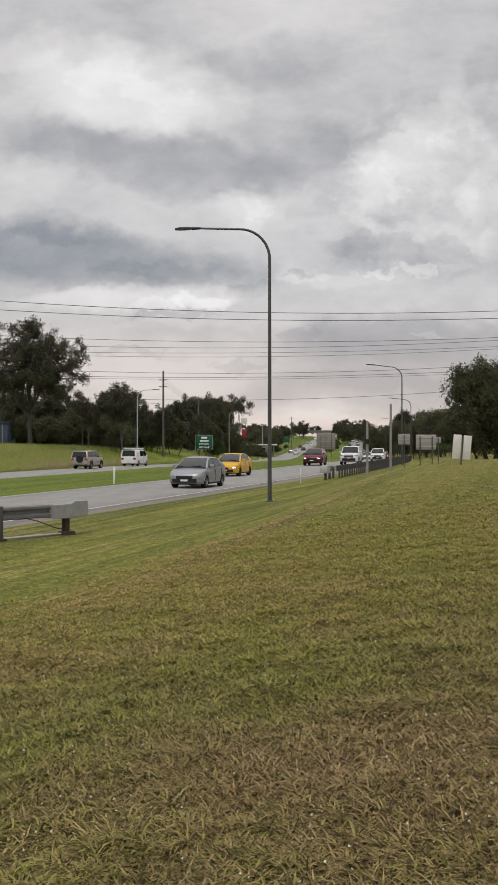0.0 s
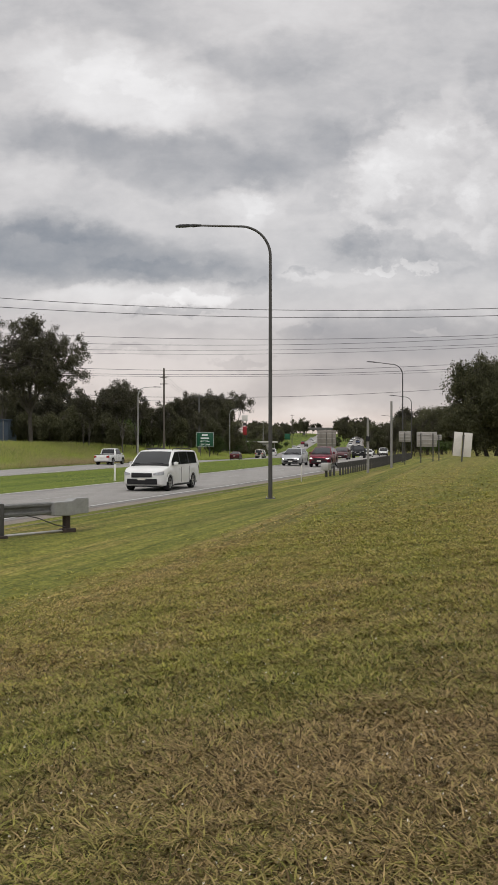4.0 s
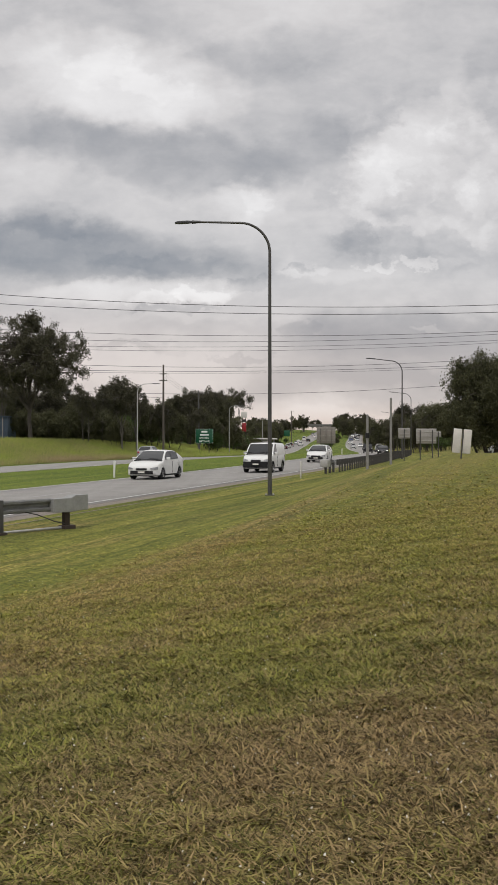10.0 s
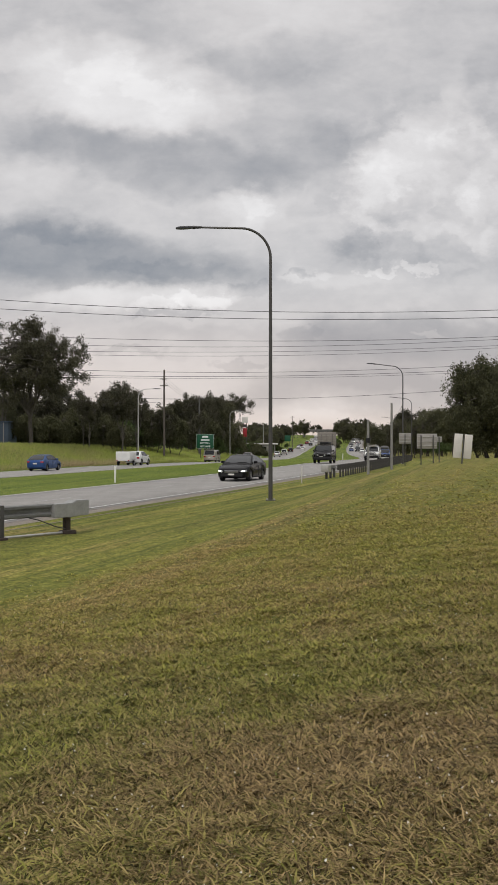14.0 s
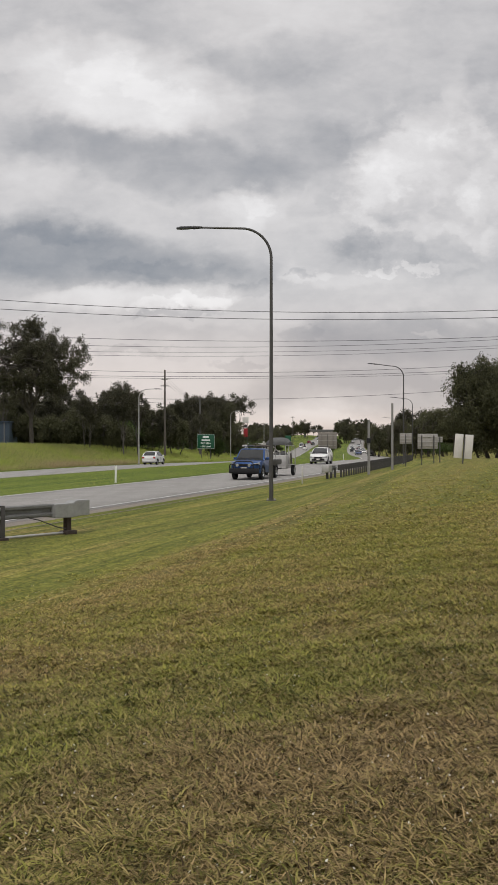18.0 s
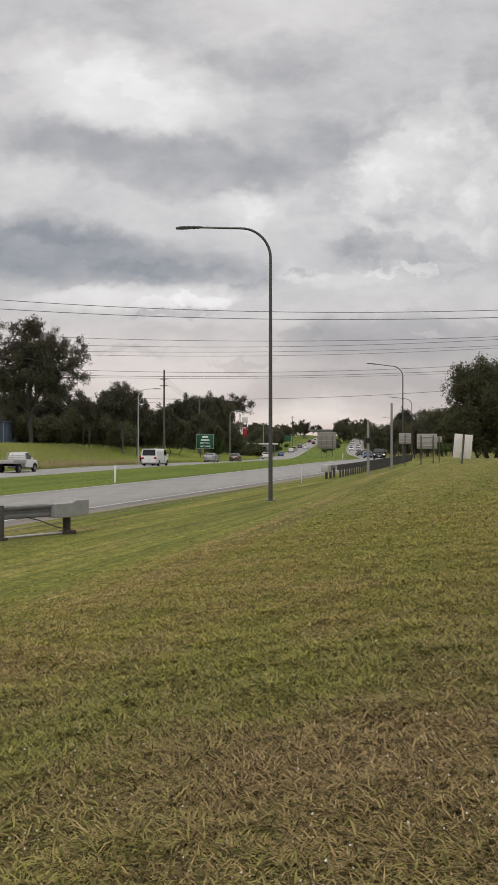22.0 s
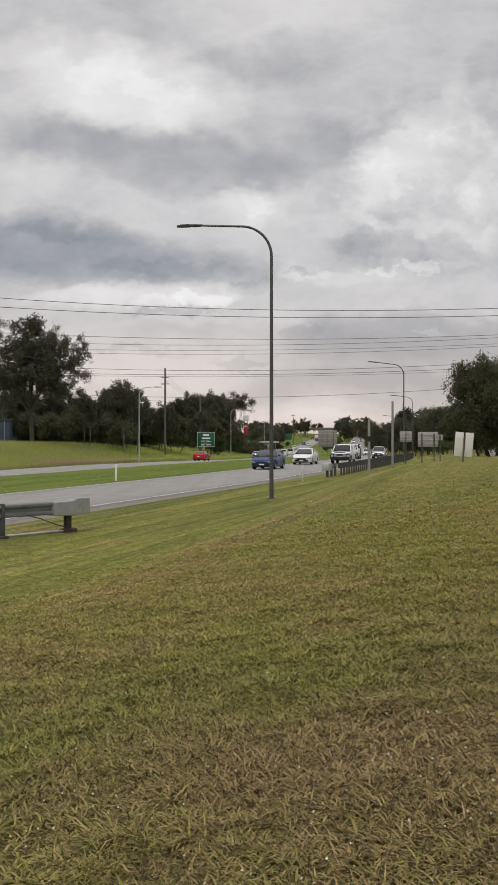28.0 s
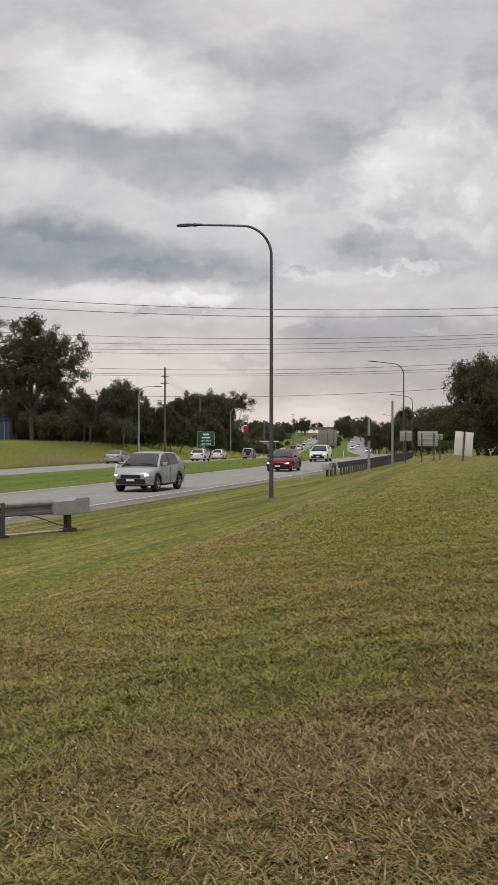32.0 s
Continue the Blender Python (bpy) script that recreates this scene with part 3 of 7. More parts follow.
def dryness(x, y):
    """How straw-coloured the mown grass is, 0 to 1."""
    u, s = station(x, y)
    d = np.where(u > 0, 0.02 + 0.25 * step(u, 5, 10), 0.12)
    # straw strip along the foot of the bank, bare patches on its slope
    d = d + 0.46 * np.exp(-((u - np.interp(s, [-30, 0, 64, 90], [12.4, 10.3, 5.2, 6.4])) / 0.6) ** 2) * (u > 0)
    # mowing swaths
    lay = np.sin(u * 5.2 + 0.8 * np.sin(s * 0.17)) + 0.8 * np.sin(u * 2.3 + 1.1 + 0.6 * np.sin(s * 0.09)) + 0.6 * np.sin(u * 11.7 + 1.3 * np.sin(s * 0.21 + u))
    d = d + lay * (0.07 + 0.10 * step(u, 2.0, 3.5) * step(-u, -10.5, -8.0))
    for px, py, r, a in ((0.9, 8.4, 0.55, 0.5), (0.2, 4.9, 1.2, 0.33), (-0.6, 4.7, 0.8, 0.30), (1.1, 4.6, 0.9, 0.30), (0.3, 3.7, 1.0, 0.22), (1.0, 3.5, 0.8, 0.30), (-0.5, 3.9, 0.6, 0.15), (0.9, 10.4, 0.6, 0.3), (-1.6, 6.3, 0.5, 0.2),
                         (-0.1, 6.6, 0.9, -0.22), (0.6, 6.3, 0.4, -0.34), (-0.7, 3.75, 0.35, -0.30), (0.1, 3.6, 0.25, -0.25), (-1.1, 6.2, 0.5, -0.2), (2.2, 7.0, 0.7, 0.25), (-4.9, 26.0, 1.1, 0.45), (-6.2, 25.0, 1.0, 0.35), (0.7, 39.0, 0.8, 0.3)):
        d = d + a * np.exp(-((x - px) ** 2 + ((y - py) * 0.8) ** 2) / r ** 2)
    return np.clip(np.where(u < -31, -0.05, np.where(u < 0, -0.15, d)), -0.2, 1)


def build_ground():
    us = np.concatenate([[-260, -200, -150, -120, -95, -80, -70], np.arange(-64, -32, 1.6), np.arange(-32, -6.0, 0.8),
                         [-6.4, -5, -3, -1, 0, 0.7, 1.0], np.arange(1.4, 22, 0.45), [23, 25, 28, 32, 38, 46, 60, 80, 110, 160, 230]])
    us = np.unique(np.round(us, 3))
    ss = np.concatenate([np.arange(-880, -60, 60), np.arange(-60, -6, 4), np.arange(-6, 30, 0.5), np.arange(30, 120, 1.5), np.arange(120, 300, 4),
                         np.arange(300, 900, 12), np.arange(900, 2400, 60)])
    U, S = np.meshgrid(us, ss)
    X, Y = place(U, S)
    Z = ground_z(U, S)
    under = ((U > -6.9) & (U < 0.75)) | ((U > -30.9) & (U < -23.6))
    Z = Z - 0.06 * under
    # gentle unevenness
    near = np.exp(-((Y - 8) / 40) ** 2)
    wob = 0.018 * np.sin(X * 2.1 + 0.7 * Y) * np.sin(Y * 1.3 - 0.4 * X) + 0.010 * np.sin(X * 5.3 + 1.0) * np.sin(Y * 4.1)
    Z = Z + wob * near * (U > 2)
    # out to the horizon
    X = np.concatenate([X[:, :1] - 4000, X, X[:, -1:] + 4000], 1)
    Y = np.concatenate([Y[:, :1], Y, Y[:, -1:]], 1)
    Z = np.concatenate([Z[:, :1], Z, Z[:, -1:]], 1)
    X = np.concatenate([X, X[-1:] + 400, ], 0)
    Y = np.concatenate([Y, Y[-1:] + 2200], 0)
    Z = np.concatenate([Z, Z[-1:]], 0)
    n, m = X.shape
    idx = np.arange(n * m).reshape(n, m)
    f = np.stack([idx[:-1, :-1], idx[:-1, 1:], idx[1:, 1:], idx[1:, :-1]], -1).reshape(-1, 4)
    me = sheet_mesh(np.stack([X, Y, Z], -1).reshape(-1, 3), f.tolist(), dryness(X.ravel(), Y.ravel()))
    us_, ss_ = station(X.ravel(), Y.ravel())
    for nm, vals in (("offset", us_), ("station", ss_)):
        a = me.attributes.new(nm, "FLOAT", "POINT")
        a.data.foreach_set("value", vals.astype(np.float32))
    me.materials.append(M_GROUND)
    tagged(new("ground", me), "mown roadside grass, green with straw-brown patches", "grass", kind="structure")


def ribbon(name, u0, u1, s0, s1, lift, material, label, category, steps=None, kind="structure", drop=0.0, thick=0.0, parent=None, crown=0.0):
    """A strip along the road between two offsets."""
    ss = np.arange(s0, s1 + 0.01, steps or 6.0)
    cols = 5
    vs, fs = [], []
    for s in ss:
        for k in range(cols):
            u = u0 + (u1 - u0) * k / (cols - 1)
            x, y = place(u, s)
            vs.append((x, y, float(road_z(s)) - drop + lift + crown * (1 - (2 * k / (cols - 1) - 1) ** 2)))
    n = len(ss)
    for i in range(n - 1):
        for k in range(cols - 1):
            a = i * cols + k
            fs.append((a, a + 1, a + cols + 1, a + cols))
    if thick:
        base = len(vs)
        vs += [(x, y, z - thick) for x, y, z in vs]
        for i in range(n - 1):
            for k, flip in ((0, False), (cols - 1, True)):
                a, b = i * cols + k, (i + 1) * cols + k
                q = (a, b, b + base, a + base)
                fs.append(q[::-1] if flip else q)
    me = sheet_mesh(vs, fs)
    me.materials.append(material)
    ob = new(name, me)
    if parent is not None:
        ob.parent = parent
    return tagged(ob, label, category, kind=kind) if category else ob


build_ground()
ribbon("road", -6.9, 0.25, -850, 1500, 0.0, M_ASPHALT, "grey asphalt carriageway with two lanes", "road", thick=0.12, crown=0.02)
ribbon("shoulder", 0.25, 1.5, -850, 600, -0.012, M_SHOULDER, "brown-grey gravelly road shoulder", "road shoulder", thick=0.1)
ribbon("far_carriageway", -30.9, -23.6, -850, 1500, 0.0, M_ASPHALT, "grey asphalt far carriageway beyond the median", "road", drop=OPP_DROP, thick=0.12)


def build_lines():
    for name, u, drop, s0, s1 in (("edge_line", 0.0, 0, -200, 420), ("median_edge_line", -6.55, 0, -200, 420),
                                  ("far_edge_line", -24.0, OPP_DROP, -100, 420), ("far_outer_line", -30.5, OPP_DROP, -100, 420)):
        ribbon(name, u - 0.055, u + 0.055, s0, s1, 0.018 if drop == 0 else 0.006, M_LINE, "worn white painted edge line", "road marking", drop=drop, steps=4.0)
    vs, fs = [], []
    for s in np.arange(-120, 420, 12.0):
        for u, drop in ((-3.3, 0.0), (-27.2, OPP_DROP)):
            a = len(vs)
            for du, ds in ((-0.05, 0), (0.05, 0), (0.05, 3.0), (-0.05, 3.0)):
                x, y = place(u + du, s + ds)
                vs.append((x, y, float(road_z(s + ds)) - drop + 0.026))
            fs.append((a, a + 1, a + 2, a + 3))
    me = sheet_mesh(vs, fs)
    me.materials.append(M_DASH)
    tagged(new("lane_dashes", me), "faded white dashed lane line", "road marking", kind="structure")


build_lines()

# ---- vehicles: local +y is forward, the origin on the road between the wheels ----
KINDS = {
    # length, width, height, sill, wheel radius, axles (share from the front), deck line (share, height), cabin (base, top front, top rear, base rear), roof share, side windows
    "sedan": dict(L=4.65, W=1.80, H=1.46, sill=0.20, R=0.32, ax=(0.20, 0.785), deck=((0, 0.58), (0.012, 0.66), (0.04, 0.73), (0.12, 0.83), (0.29, 0.95), (0.5, 0.95), (0.84, 1.00), (0.97, 1.02), (1, 0.90)),
                  cab=(0.25, 0.455, 0.64, 0.885), wr=0.69, win=((0.33, 0.545), (0.56, 0.78))),
    "hatch": dict(L=4.20, W=1.76, H=1.50, sill=0.20, R=0.31, ax=(0.20, 0.81), deck=((0, 0.58), (0.012, 0.67), (0.04, 0.75), (0.12, 0.86), (0.26, 0.96), (0.5, 0.97), (0.9, 1.02), (0.98, 0.96), (1, 0.80)),
                  cab=(0.225, 0.45, 0.76, 0.985), wr=0.68, win=((0.32, 0.53), (0.545, 0.77))),
    "suv": dict(L=4.45, W=1.83, H=1.66, sill=0.27, R=0.355, ax=(0.19, 0.79), deck=((0, 0.70), (0.012, 0.80), (0.04, 0.89), (0.10, 0.97), (0.25, 1.05), (0.5, 1.07), (0.9, 1.13), (0.98, 1.07), (1, 0.85)),
                cab=(0.22, 0.42, 0.79, 0.985), wr=0.70, win=((0.30, 0.52), (0.535, 0.76))),
    "wagon4x4": dict(L=4.85, W=1.88, H=1.87, sill=0.34, R=0.39, ax=(0.19, 0.77), deck=((0, 0.90), (0.015, 1.06), (0.10, 1.15), (0.26, 1.19), (0.5, 1.20), (0.9, 1.22), (0.985, 1.18), (1, 0.95)),
                     cab=(0.25, 0.37, 0.94, 0.995), wr=0.82, win=((0.29, 0.50), (0.515, 0.71), (0.725, 0.93))),
    "van": dict(L=5.00, W=1.90, H=1.95, sill=0.26, R=0.335, ax=(0.17, 0.80), deck=((0, 0.75), (0.012, 0.90), (0.06, 1.02), (0.16, 1.12), (0.5, 1.12), (0.97, 1.12), (1, 1.00)),
                cab=(0.13, 0.28, 0.975, 0.998), wr=0.88, win=((0.20, 0.40),)),
    "smallvan": dict(L=4.30, W=1.83, H=1.82, sill=0.25, R=0.32, ax=(0.18, 0.80), deck=((0, 0.72), (0.015, 0.88), (0.08, 1.00), (0.22, 1.10), (0.5, 1.10), (0.97, 1.10), (1, 1.00)),
                     cab=(0.20, 0.37, 0.975, 0.998), wr=0.86, win=((0.255, 0.44),)),
    "minivan": dict(L=5.05, W=1.96, H=1.76, sill=0.22, R=0.345, ax=(0.18, 0.79), deck=((0, 0.72), (0.015, 0.86), (0.08, 0.98), (0.21, 1.07), (0.5, 1.07), (0.94, 1.10), (0.99, 1.05), (1, 0.85)),
                    cab=(0.19, 0.36, 0.93, 0.99), wr=0.80, win=((0.25, 0.45), (0.465, 0.68), (0.695, 0.90))),
    "ute": dict(L=5.30, W=1.86, H=1.80, sill=0.36, R=0.39, ax=(0.175, 0.785), deck=((0, 0.88), (0.015, 1.03), (0.10, 1.10), (0.25, 1.14), (0.5, 1.14), (0.62, 1.12), (0.985, 1.12), (1, 1.02)),
                cab=(0.24, 0.36, 0.575, 0.625), wr=0.79, win=((0.28, 0.435), (0.45, 0.57))),
    "crewtray": dict(L=5.50, W=1.86, H=1.82, sill=0.36, R=0.39, ax=(0.175, 0.77), deck=((0, 0.88), (0.015, 1.02), (0.10, 1.09), (0.26, 1.13), (0.5, 1.13), (0.585, 1.05)),
                     cab=(0.24, 0.355, 0.545, 0.582), wr=0.79, win=((0.28, 0.41), (0.425, 0.54))),
    "trayute": dict(L=5.20, W=1.82, H=1.78, sill=0.36, R=0.37, ax=(0.175, 0.76), deck=((0, 0.88), (0.015, 1.02), (0.10, 1.08), (0.26, 1.12), (0.5, 1.12), (0.525, 1.02)),
                    cab=(0.25, 0.37, 0.49, 0.522), wr=0.79, win=((0.29, 0.475),)),
}


def lerp_table(p, table):
    return float(np.interp(p, [a for a, _ in table], [b for _, b in table]))


def body_mesh(k):
    L, W, sill, R = k["L"], k["W"], k["sill"], k["R"]
    end = k["deck"][-1][0]
    ps = {0, 0.004, 0.012, 0.025, 0.045, 0.08, 0.12, end, end - 0.006, end - 0.02, end - 0.05}
    ps |= set(np.linspace(0.12, end, 14))
    ra = (R + 0.055) / L
    for a in k["ax"]:
        if a < end:
            ps |= {a + ra * c for c in (-1.0, -0.96, -0.85, -0.7, -0.5, -0.25, 0, 0.25, 0.5, 0.7, 0.85, 0.96, 1.0)}
    ps = sorted(p for p in ps if 0 <= p <= end)
    bm = bmesh.new()
    rings = []
    for p in ps:
        y = L / 2 - p * L
        zt = lerp_table(p, k["deck"])
        plan = np.interp(p, [0, 0.004, 0.012, 0.025, 0.05, 0.10, 0.2, end - 0.12, end - 0.04, end - 0.012, end], [0.42, 0.60, 0.74, 0.84, 0.925, 0.98, 1, 1, 0.975, 0.93, 0.86])
        w = W / 2 * plan
        zb = sill + 0.10 * (1 - min(1, p / 0.05)) + 0.14 * max(0, 1 - (end - p) / 0.06)
        for a in k["ax"]:
            d = (p - a) * L
            if abs(d) < R + 0.055:
                zb = max(zb, R + math.sqrt((R + 0.055) ** 2 - d * d))
        zb = min(zb, zt - 0.12)
        h = zt - zb
        half = [(0, zb), (0.80 * w, zb), (0.975 * w, zb + 0.03), (w, zb + 0.35 * h), (0.992 * w, zb + 0.68 * h), (0.955 * w, zt - 0.06 * h), (0.86 * w, zt), (0.45 * w, zt + 0.022), (0, zt + 0.03)]
        ring = [bm.verts.new((x, y, z)) for x, z in half] + [bm.verts.new((-x, y, z)) for x, z in half[-2:0:-1]]
        rings.append(ring)
    n = len(rings[0])
    for a, b in zip(rings, rings[1:]):
        for i in range(n):
            bm.faces.new((a[i], a[(i + 1) % n], b[(i + 1) % n], b[i]))
    bm.faces.new(rings[0][::-1])
    bm.faces.new(rings[-1])
    bmesh.ops.recalc_face_normals(bm, faces=bm.faces)
    return bm


def cab_profile(k, cab=None, H=None):
    p0, p1, p2, p3 = cab or k["cab"]
    H = H or k["H"]
    base = lambda p: lerp_table(p, k["deck"])

    def z(p):
        if p <= p1:
            t = (p - p0) / (p1 - p0)
            return base(p0) + (H - 0.035 - base(p0)) * (t * (1.22 - 0.22 * t))
        if p <= p2:
            t = (p - p1) / (p2 - p1)
            return H - 0.035 + 0.035 * math.sin(math.pi * min(1, 0.2 + t * 0.75))- 0.02 * t
        t = (p - p2) / (p3 - p2)
        top = H - 0.035 + 0.035 * math.sin(math.pi * 0.95) - 0.02
        return top + (base(p3) - top) * t ** 1.25

    def half(p, f):
        """Half width at the share f of the side's height."""
        wb, wr = 0.955 * k["W"] / 2, k["wr"] * k["W"] / 2
        full = H - base(0.5)
        zz = base(p) + f * (z(p) - base(p))
        return wb - (wb - wr) * max(0.0, min(1, (zz - base(p)) / full)) ** 1.2, zz

    return (p0, p1, p2, p3), z, half, base


def cabin_mesh(k, cab=None, H=None):
    (p0, p1, p2, p3), z, half, base = cab_profile(k, cab, H)
    L = k["L"]
    ps = sorted(set(list(np.linspace(p0, p1, 7)) + list(np.linspace(p1, p2, 7)) + list(np.linspace(p2, p3, 6))))
    bm = bmesh.new()
    rings = []
    for p in ps:
        y = L / 2 - p * L
        pts = [(half(p, 0)[0], base(p) - 0.05)] + [half(p, f) for f in (0.02, 0.5, 0.9)]
        xt, zt = half(p, 1.0)
        pts += [(xt * 0.90, zt), (xt * 0.5, zt + 0.015), (0, zt + 0.02)]
        rings.append([bm.verts.new((x, y, zz)) for x, zz in pts] + [bm.verts.new((-x, y, zz)) for x, zz in pts[-2::-1]])
    n = len(rings[0])
    for a, b in zip(rings, rings[1:]):
        for i in range(n - 1):
            bm.faces.new((a[i], a[i + 1], b[i + 1], b[i]))
    bm.faces.new(rings[0][::-1]), bm.faces.new(rings[-1])
    bmesh.ops.recalc_face_normals(bm, faces=bm.faces)
    return bm


def side_window(k, pa, pb, sign, cab=None, H=None, f0=0.10, f1=0.86):
    _, z, half, base = cab_profile(k, cab, H)
    bm = bmesh.new()
    rows = []
    for p in np.linspace(pa, pb, 6):
        y = k["L"] / 2 - p * k["L"]
        row = []
        for f in (f0, (f0 + f1) / 2, f1):
            x, zz = half(p, f)
            row.append(bm.verts.new((sign * (x + 0.007), y, zz)))
        rows.append(row)
    for a, b in zip(rows, rows[1:]):
        for i in range(2):
            q = (a[i], a[i + 1], b[i + 1], b[i])
            bm.faces.new(q if sign < 0 else q[::-1])
    return bm


def cross_window(k, pa, pb, cab=None, H=None, inset=0.90, lift=0.012):
    """Windscreen or rear window, following the cabin between two shares."""
    _, z, half, base = cab_profile(k, cab, H)
    bm = bmesh.new()
    rows = []
    for p in np.linspace(pa, pb, 5):
        y = k["L"] / 2 - p * k["L"]
        x, zz = half(p, 1.0)
        rows.append([bm.verts.new((x * inset * c, y + (lift if pa < 0.5 else -lift), zz + 0.012 + 0.016 * (1 - c * c))) for c in (-1, -0.55, 0, 0.55, 1)])
    for a, b in zip(rows, rows[1:]):
        for i in range(4):
            q = (a[i], b[i], b[i + 1], a[i + 1])
            bm.faces.new(q if pa < 0.5 else q)
    bmesh.ops.recalc_face_normals(bm, faces=bm.faces)
    for f in bm.faces:
        if f.normal.z < 0:
            f.normal_flip()
    return bm


def tyre_mesh(R, wide):
    bm = bmesh.new()
    prof = [(-wide / 2, R * 0.66), (-wide / 2, R * 0.90), (-wide * 0.38, R), (wide * 0.38, R), (wide / 2, R * 0.90), (wide / 2, R * 0.66)]
    n = 20
    rings = [[bm.verts.new((x, r * math.cos(i * 2 * math.pi / n), r * math.sin(i * 2 * math.pi / n))) for i in range(n)] for x, r in prof]
    for a, b in zip(rings, rings[1:]):
        for i in range(n):
            bm.faces.new((a[i], a[(i + 1) % n], b[(i + 1) % n], b[i]))
    bmesh.ops.recalc_face_normals(bm, faces=bm.faces)
    return bm


def rim_mesh(R, wide, sign, spokes=5):
    """A dished alloy wheel: ring, hub and spokes over a dark hollow."""
    bm = bmesh.new()
    n = 20
    x0, x1, x2 = sign * wide * 0.40, sign * wide * 0.47, sign * wide * 0.30
    ring = []
    for r, x in ((R * 0.68, x1), (R * 0.60, x1), (R * 0.58, x2)):
        ring.append([bm.verts.new((x, r * math.cos(i * 2 * math.pi / n), r * math.sin(i * 2 * math.pi / n))) for i in range(n)])
    for a, b in zip(ring, ring[1:]):
        for i in range(n):
            bm.faces.new((a[i], a[(i + 1) % n], b[(i + 1) % n], b[i]))
    for j in range(spokes):
        a = j * 2 * math.pi / spokes
        m = Matrix.Rotation(a, 4, "X")
        vs = [bm.verts.new(m @ Vector((x, yy, zz))) for x, yy, zz in ((x0, -R * 0.10, R * 0.08), (x0, R * 0.10, R * 0.08), (x1 - sign * 0.01, R * 0.075, R * 0.62), (x1 - sign * 0.01, -R * 0.075, R * 0.62))]
        bm.faces.new(vs)
    bm.faces.new([bm.verts.new((x0 + sign * 0.006, R * 0.17 * math.cos(i * math.pi / 5), R * 0.17 * math.sin(i * math.pi / 5))) for i in range(10)])
    bmesh.ops.recalc_face_normals(bm, faces=bm.faces)
    return bm


def hollow_mesh(R, wide, sign):
    bm = bmesh.new()
    bm.faces.new([bm.verts.new((sign * wide * 0.26, R * 0.64 * math.cos(i * math.pi / 8), R * 0.64 * math.sin(i * math.pi / 8))) for i in range(16)])
    bmesh.ops.recalc_face_normals(bm, faces=bm.faces)
    return bm


def lens_patch(k, x0, x1, z0, z1, front=True, depth=0.05, round_=0.25, slant=0.0, drop=0.0, taper=1.0):
    """A lamp or grille that wraps the body's end between two widths and heights."""
    bm = bmesh.new()
    L, W = k["L"], k["W"]
    sgn = 1 if front else -1
    end = k["deck"][-1][0]
    cols, rows = 13, 4
    grid = []
    for i in range(cols):
        t = i / (cols - 1)
        x = x0 + (x1 - x0) * t
        ax = min(abs(x) / (W / 2), 0.995)
        # the end's plan: how far back the skin lies at this width
        back = float(np.interp(ax, *(([0, 0.42, 0.60, 0.74, 0.84, 0.925, 0.98, 1.0], [0, 0, 0.004, 0.012, 0.025, 0.05, 0.10, 0.2]) if front else
                                     ([0, 0.86, 0.93, 0.975, 1.0], [0, 0, 0.012, 0.04, 0.12])))) * L
        col = []
        for j in range(rows):
            v = j / (rows - 1)
            z = (z0 + z1) / 2 + (z1 - z0) * (v - 0.5) * (taper + (1 - taper) * t) + slant * t
            zt = k["deck"][0][1] if front else k["deck"][-1][1]
            lean = max(0.0, z - zt) * 0.35
            y = sgn * (L / 2 - back - lean + 0.012)
            if not front:
                y = -(end - 0.5) * L + back + lean - 0.012
            col.append(bm.verts.new((x, y, z)))
        grid.append(col)
    for a, b in zip(grid, grid[1:]):
        for j in range(rows - 1):
            bm.faces.new((a[j], a[j + 1], b[j + 1], b[j]))
    bmesh.ops.recalc_face_normals(bm, faces=bm.faces)
    if bm.faces:
        s = sum(f.normal.y for f in bm.faces)
        if s * sgn < 0:
            bmesh.ops.reverse_faces(bm, faces=bm.faces)
    ext = bmesh.ops.extrude_face_region(bm, geom=list(bm.faces))
    for v in [g for g in ext["geom"] if isinstance(g, bmesh.types.BMVert)]:
        v.co.y += sgn * 0.012
    return bm


def add_seams(k, root):
    """Door shuts, as thin dark strips on the flanks."""
    for sign in (-1, 1):
        for p in [w[1] + 0.008 for w in k["win"][:2]]:
            if p >= k["deck"][-1][0] - 0.1:
                continue
            y = k["L"] / 2 - p * k["L"]
            bm = bmesh.new()
            zt = lerp_table(p, k["deck"])
            box(bm, sign * (k["W"] / 2 * 0.985), sign * (k["W"] / 2 + 0.004), y - 0.008, y + 0.008, k["sill"] + 0.12, zt - 0.08)
            part("door_gap", bm, M_TRIM, root, smooth=None)
            bm = bmesh.new()
            box(bm, sign * (k["W"] / 2 * 0.98), sign * (k["W"] / 2 + 0.022), y + 0.07, y + 0.24, zt - 0.17, zt - 0.135)
            part("door_handle", bm, k["handle"], root, smooth=None)


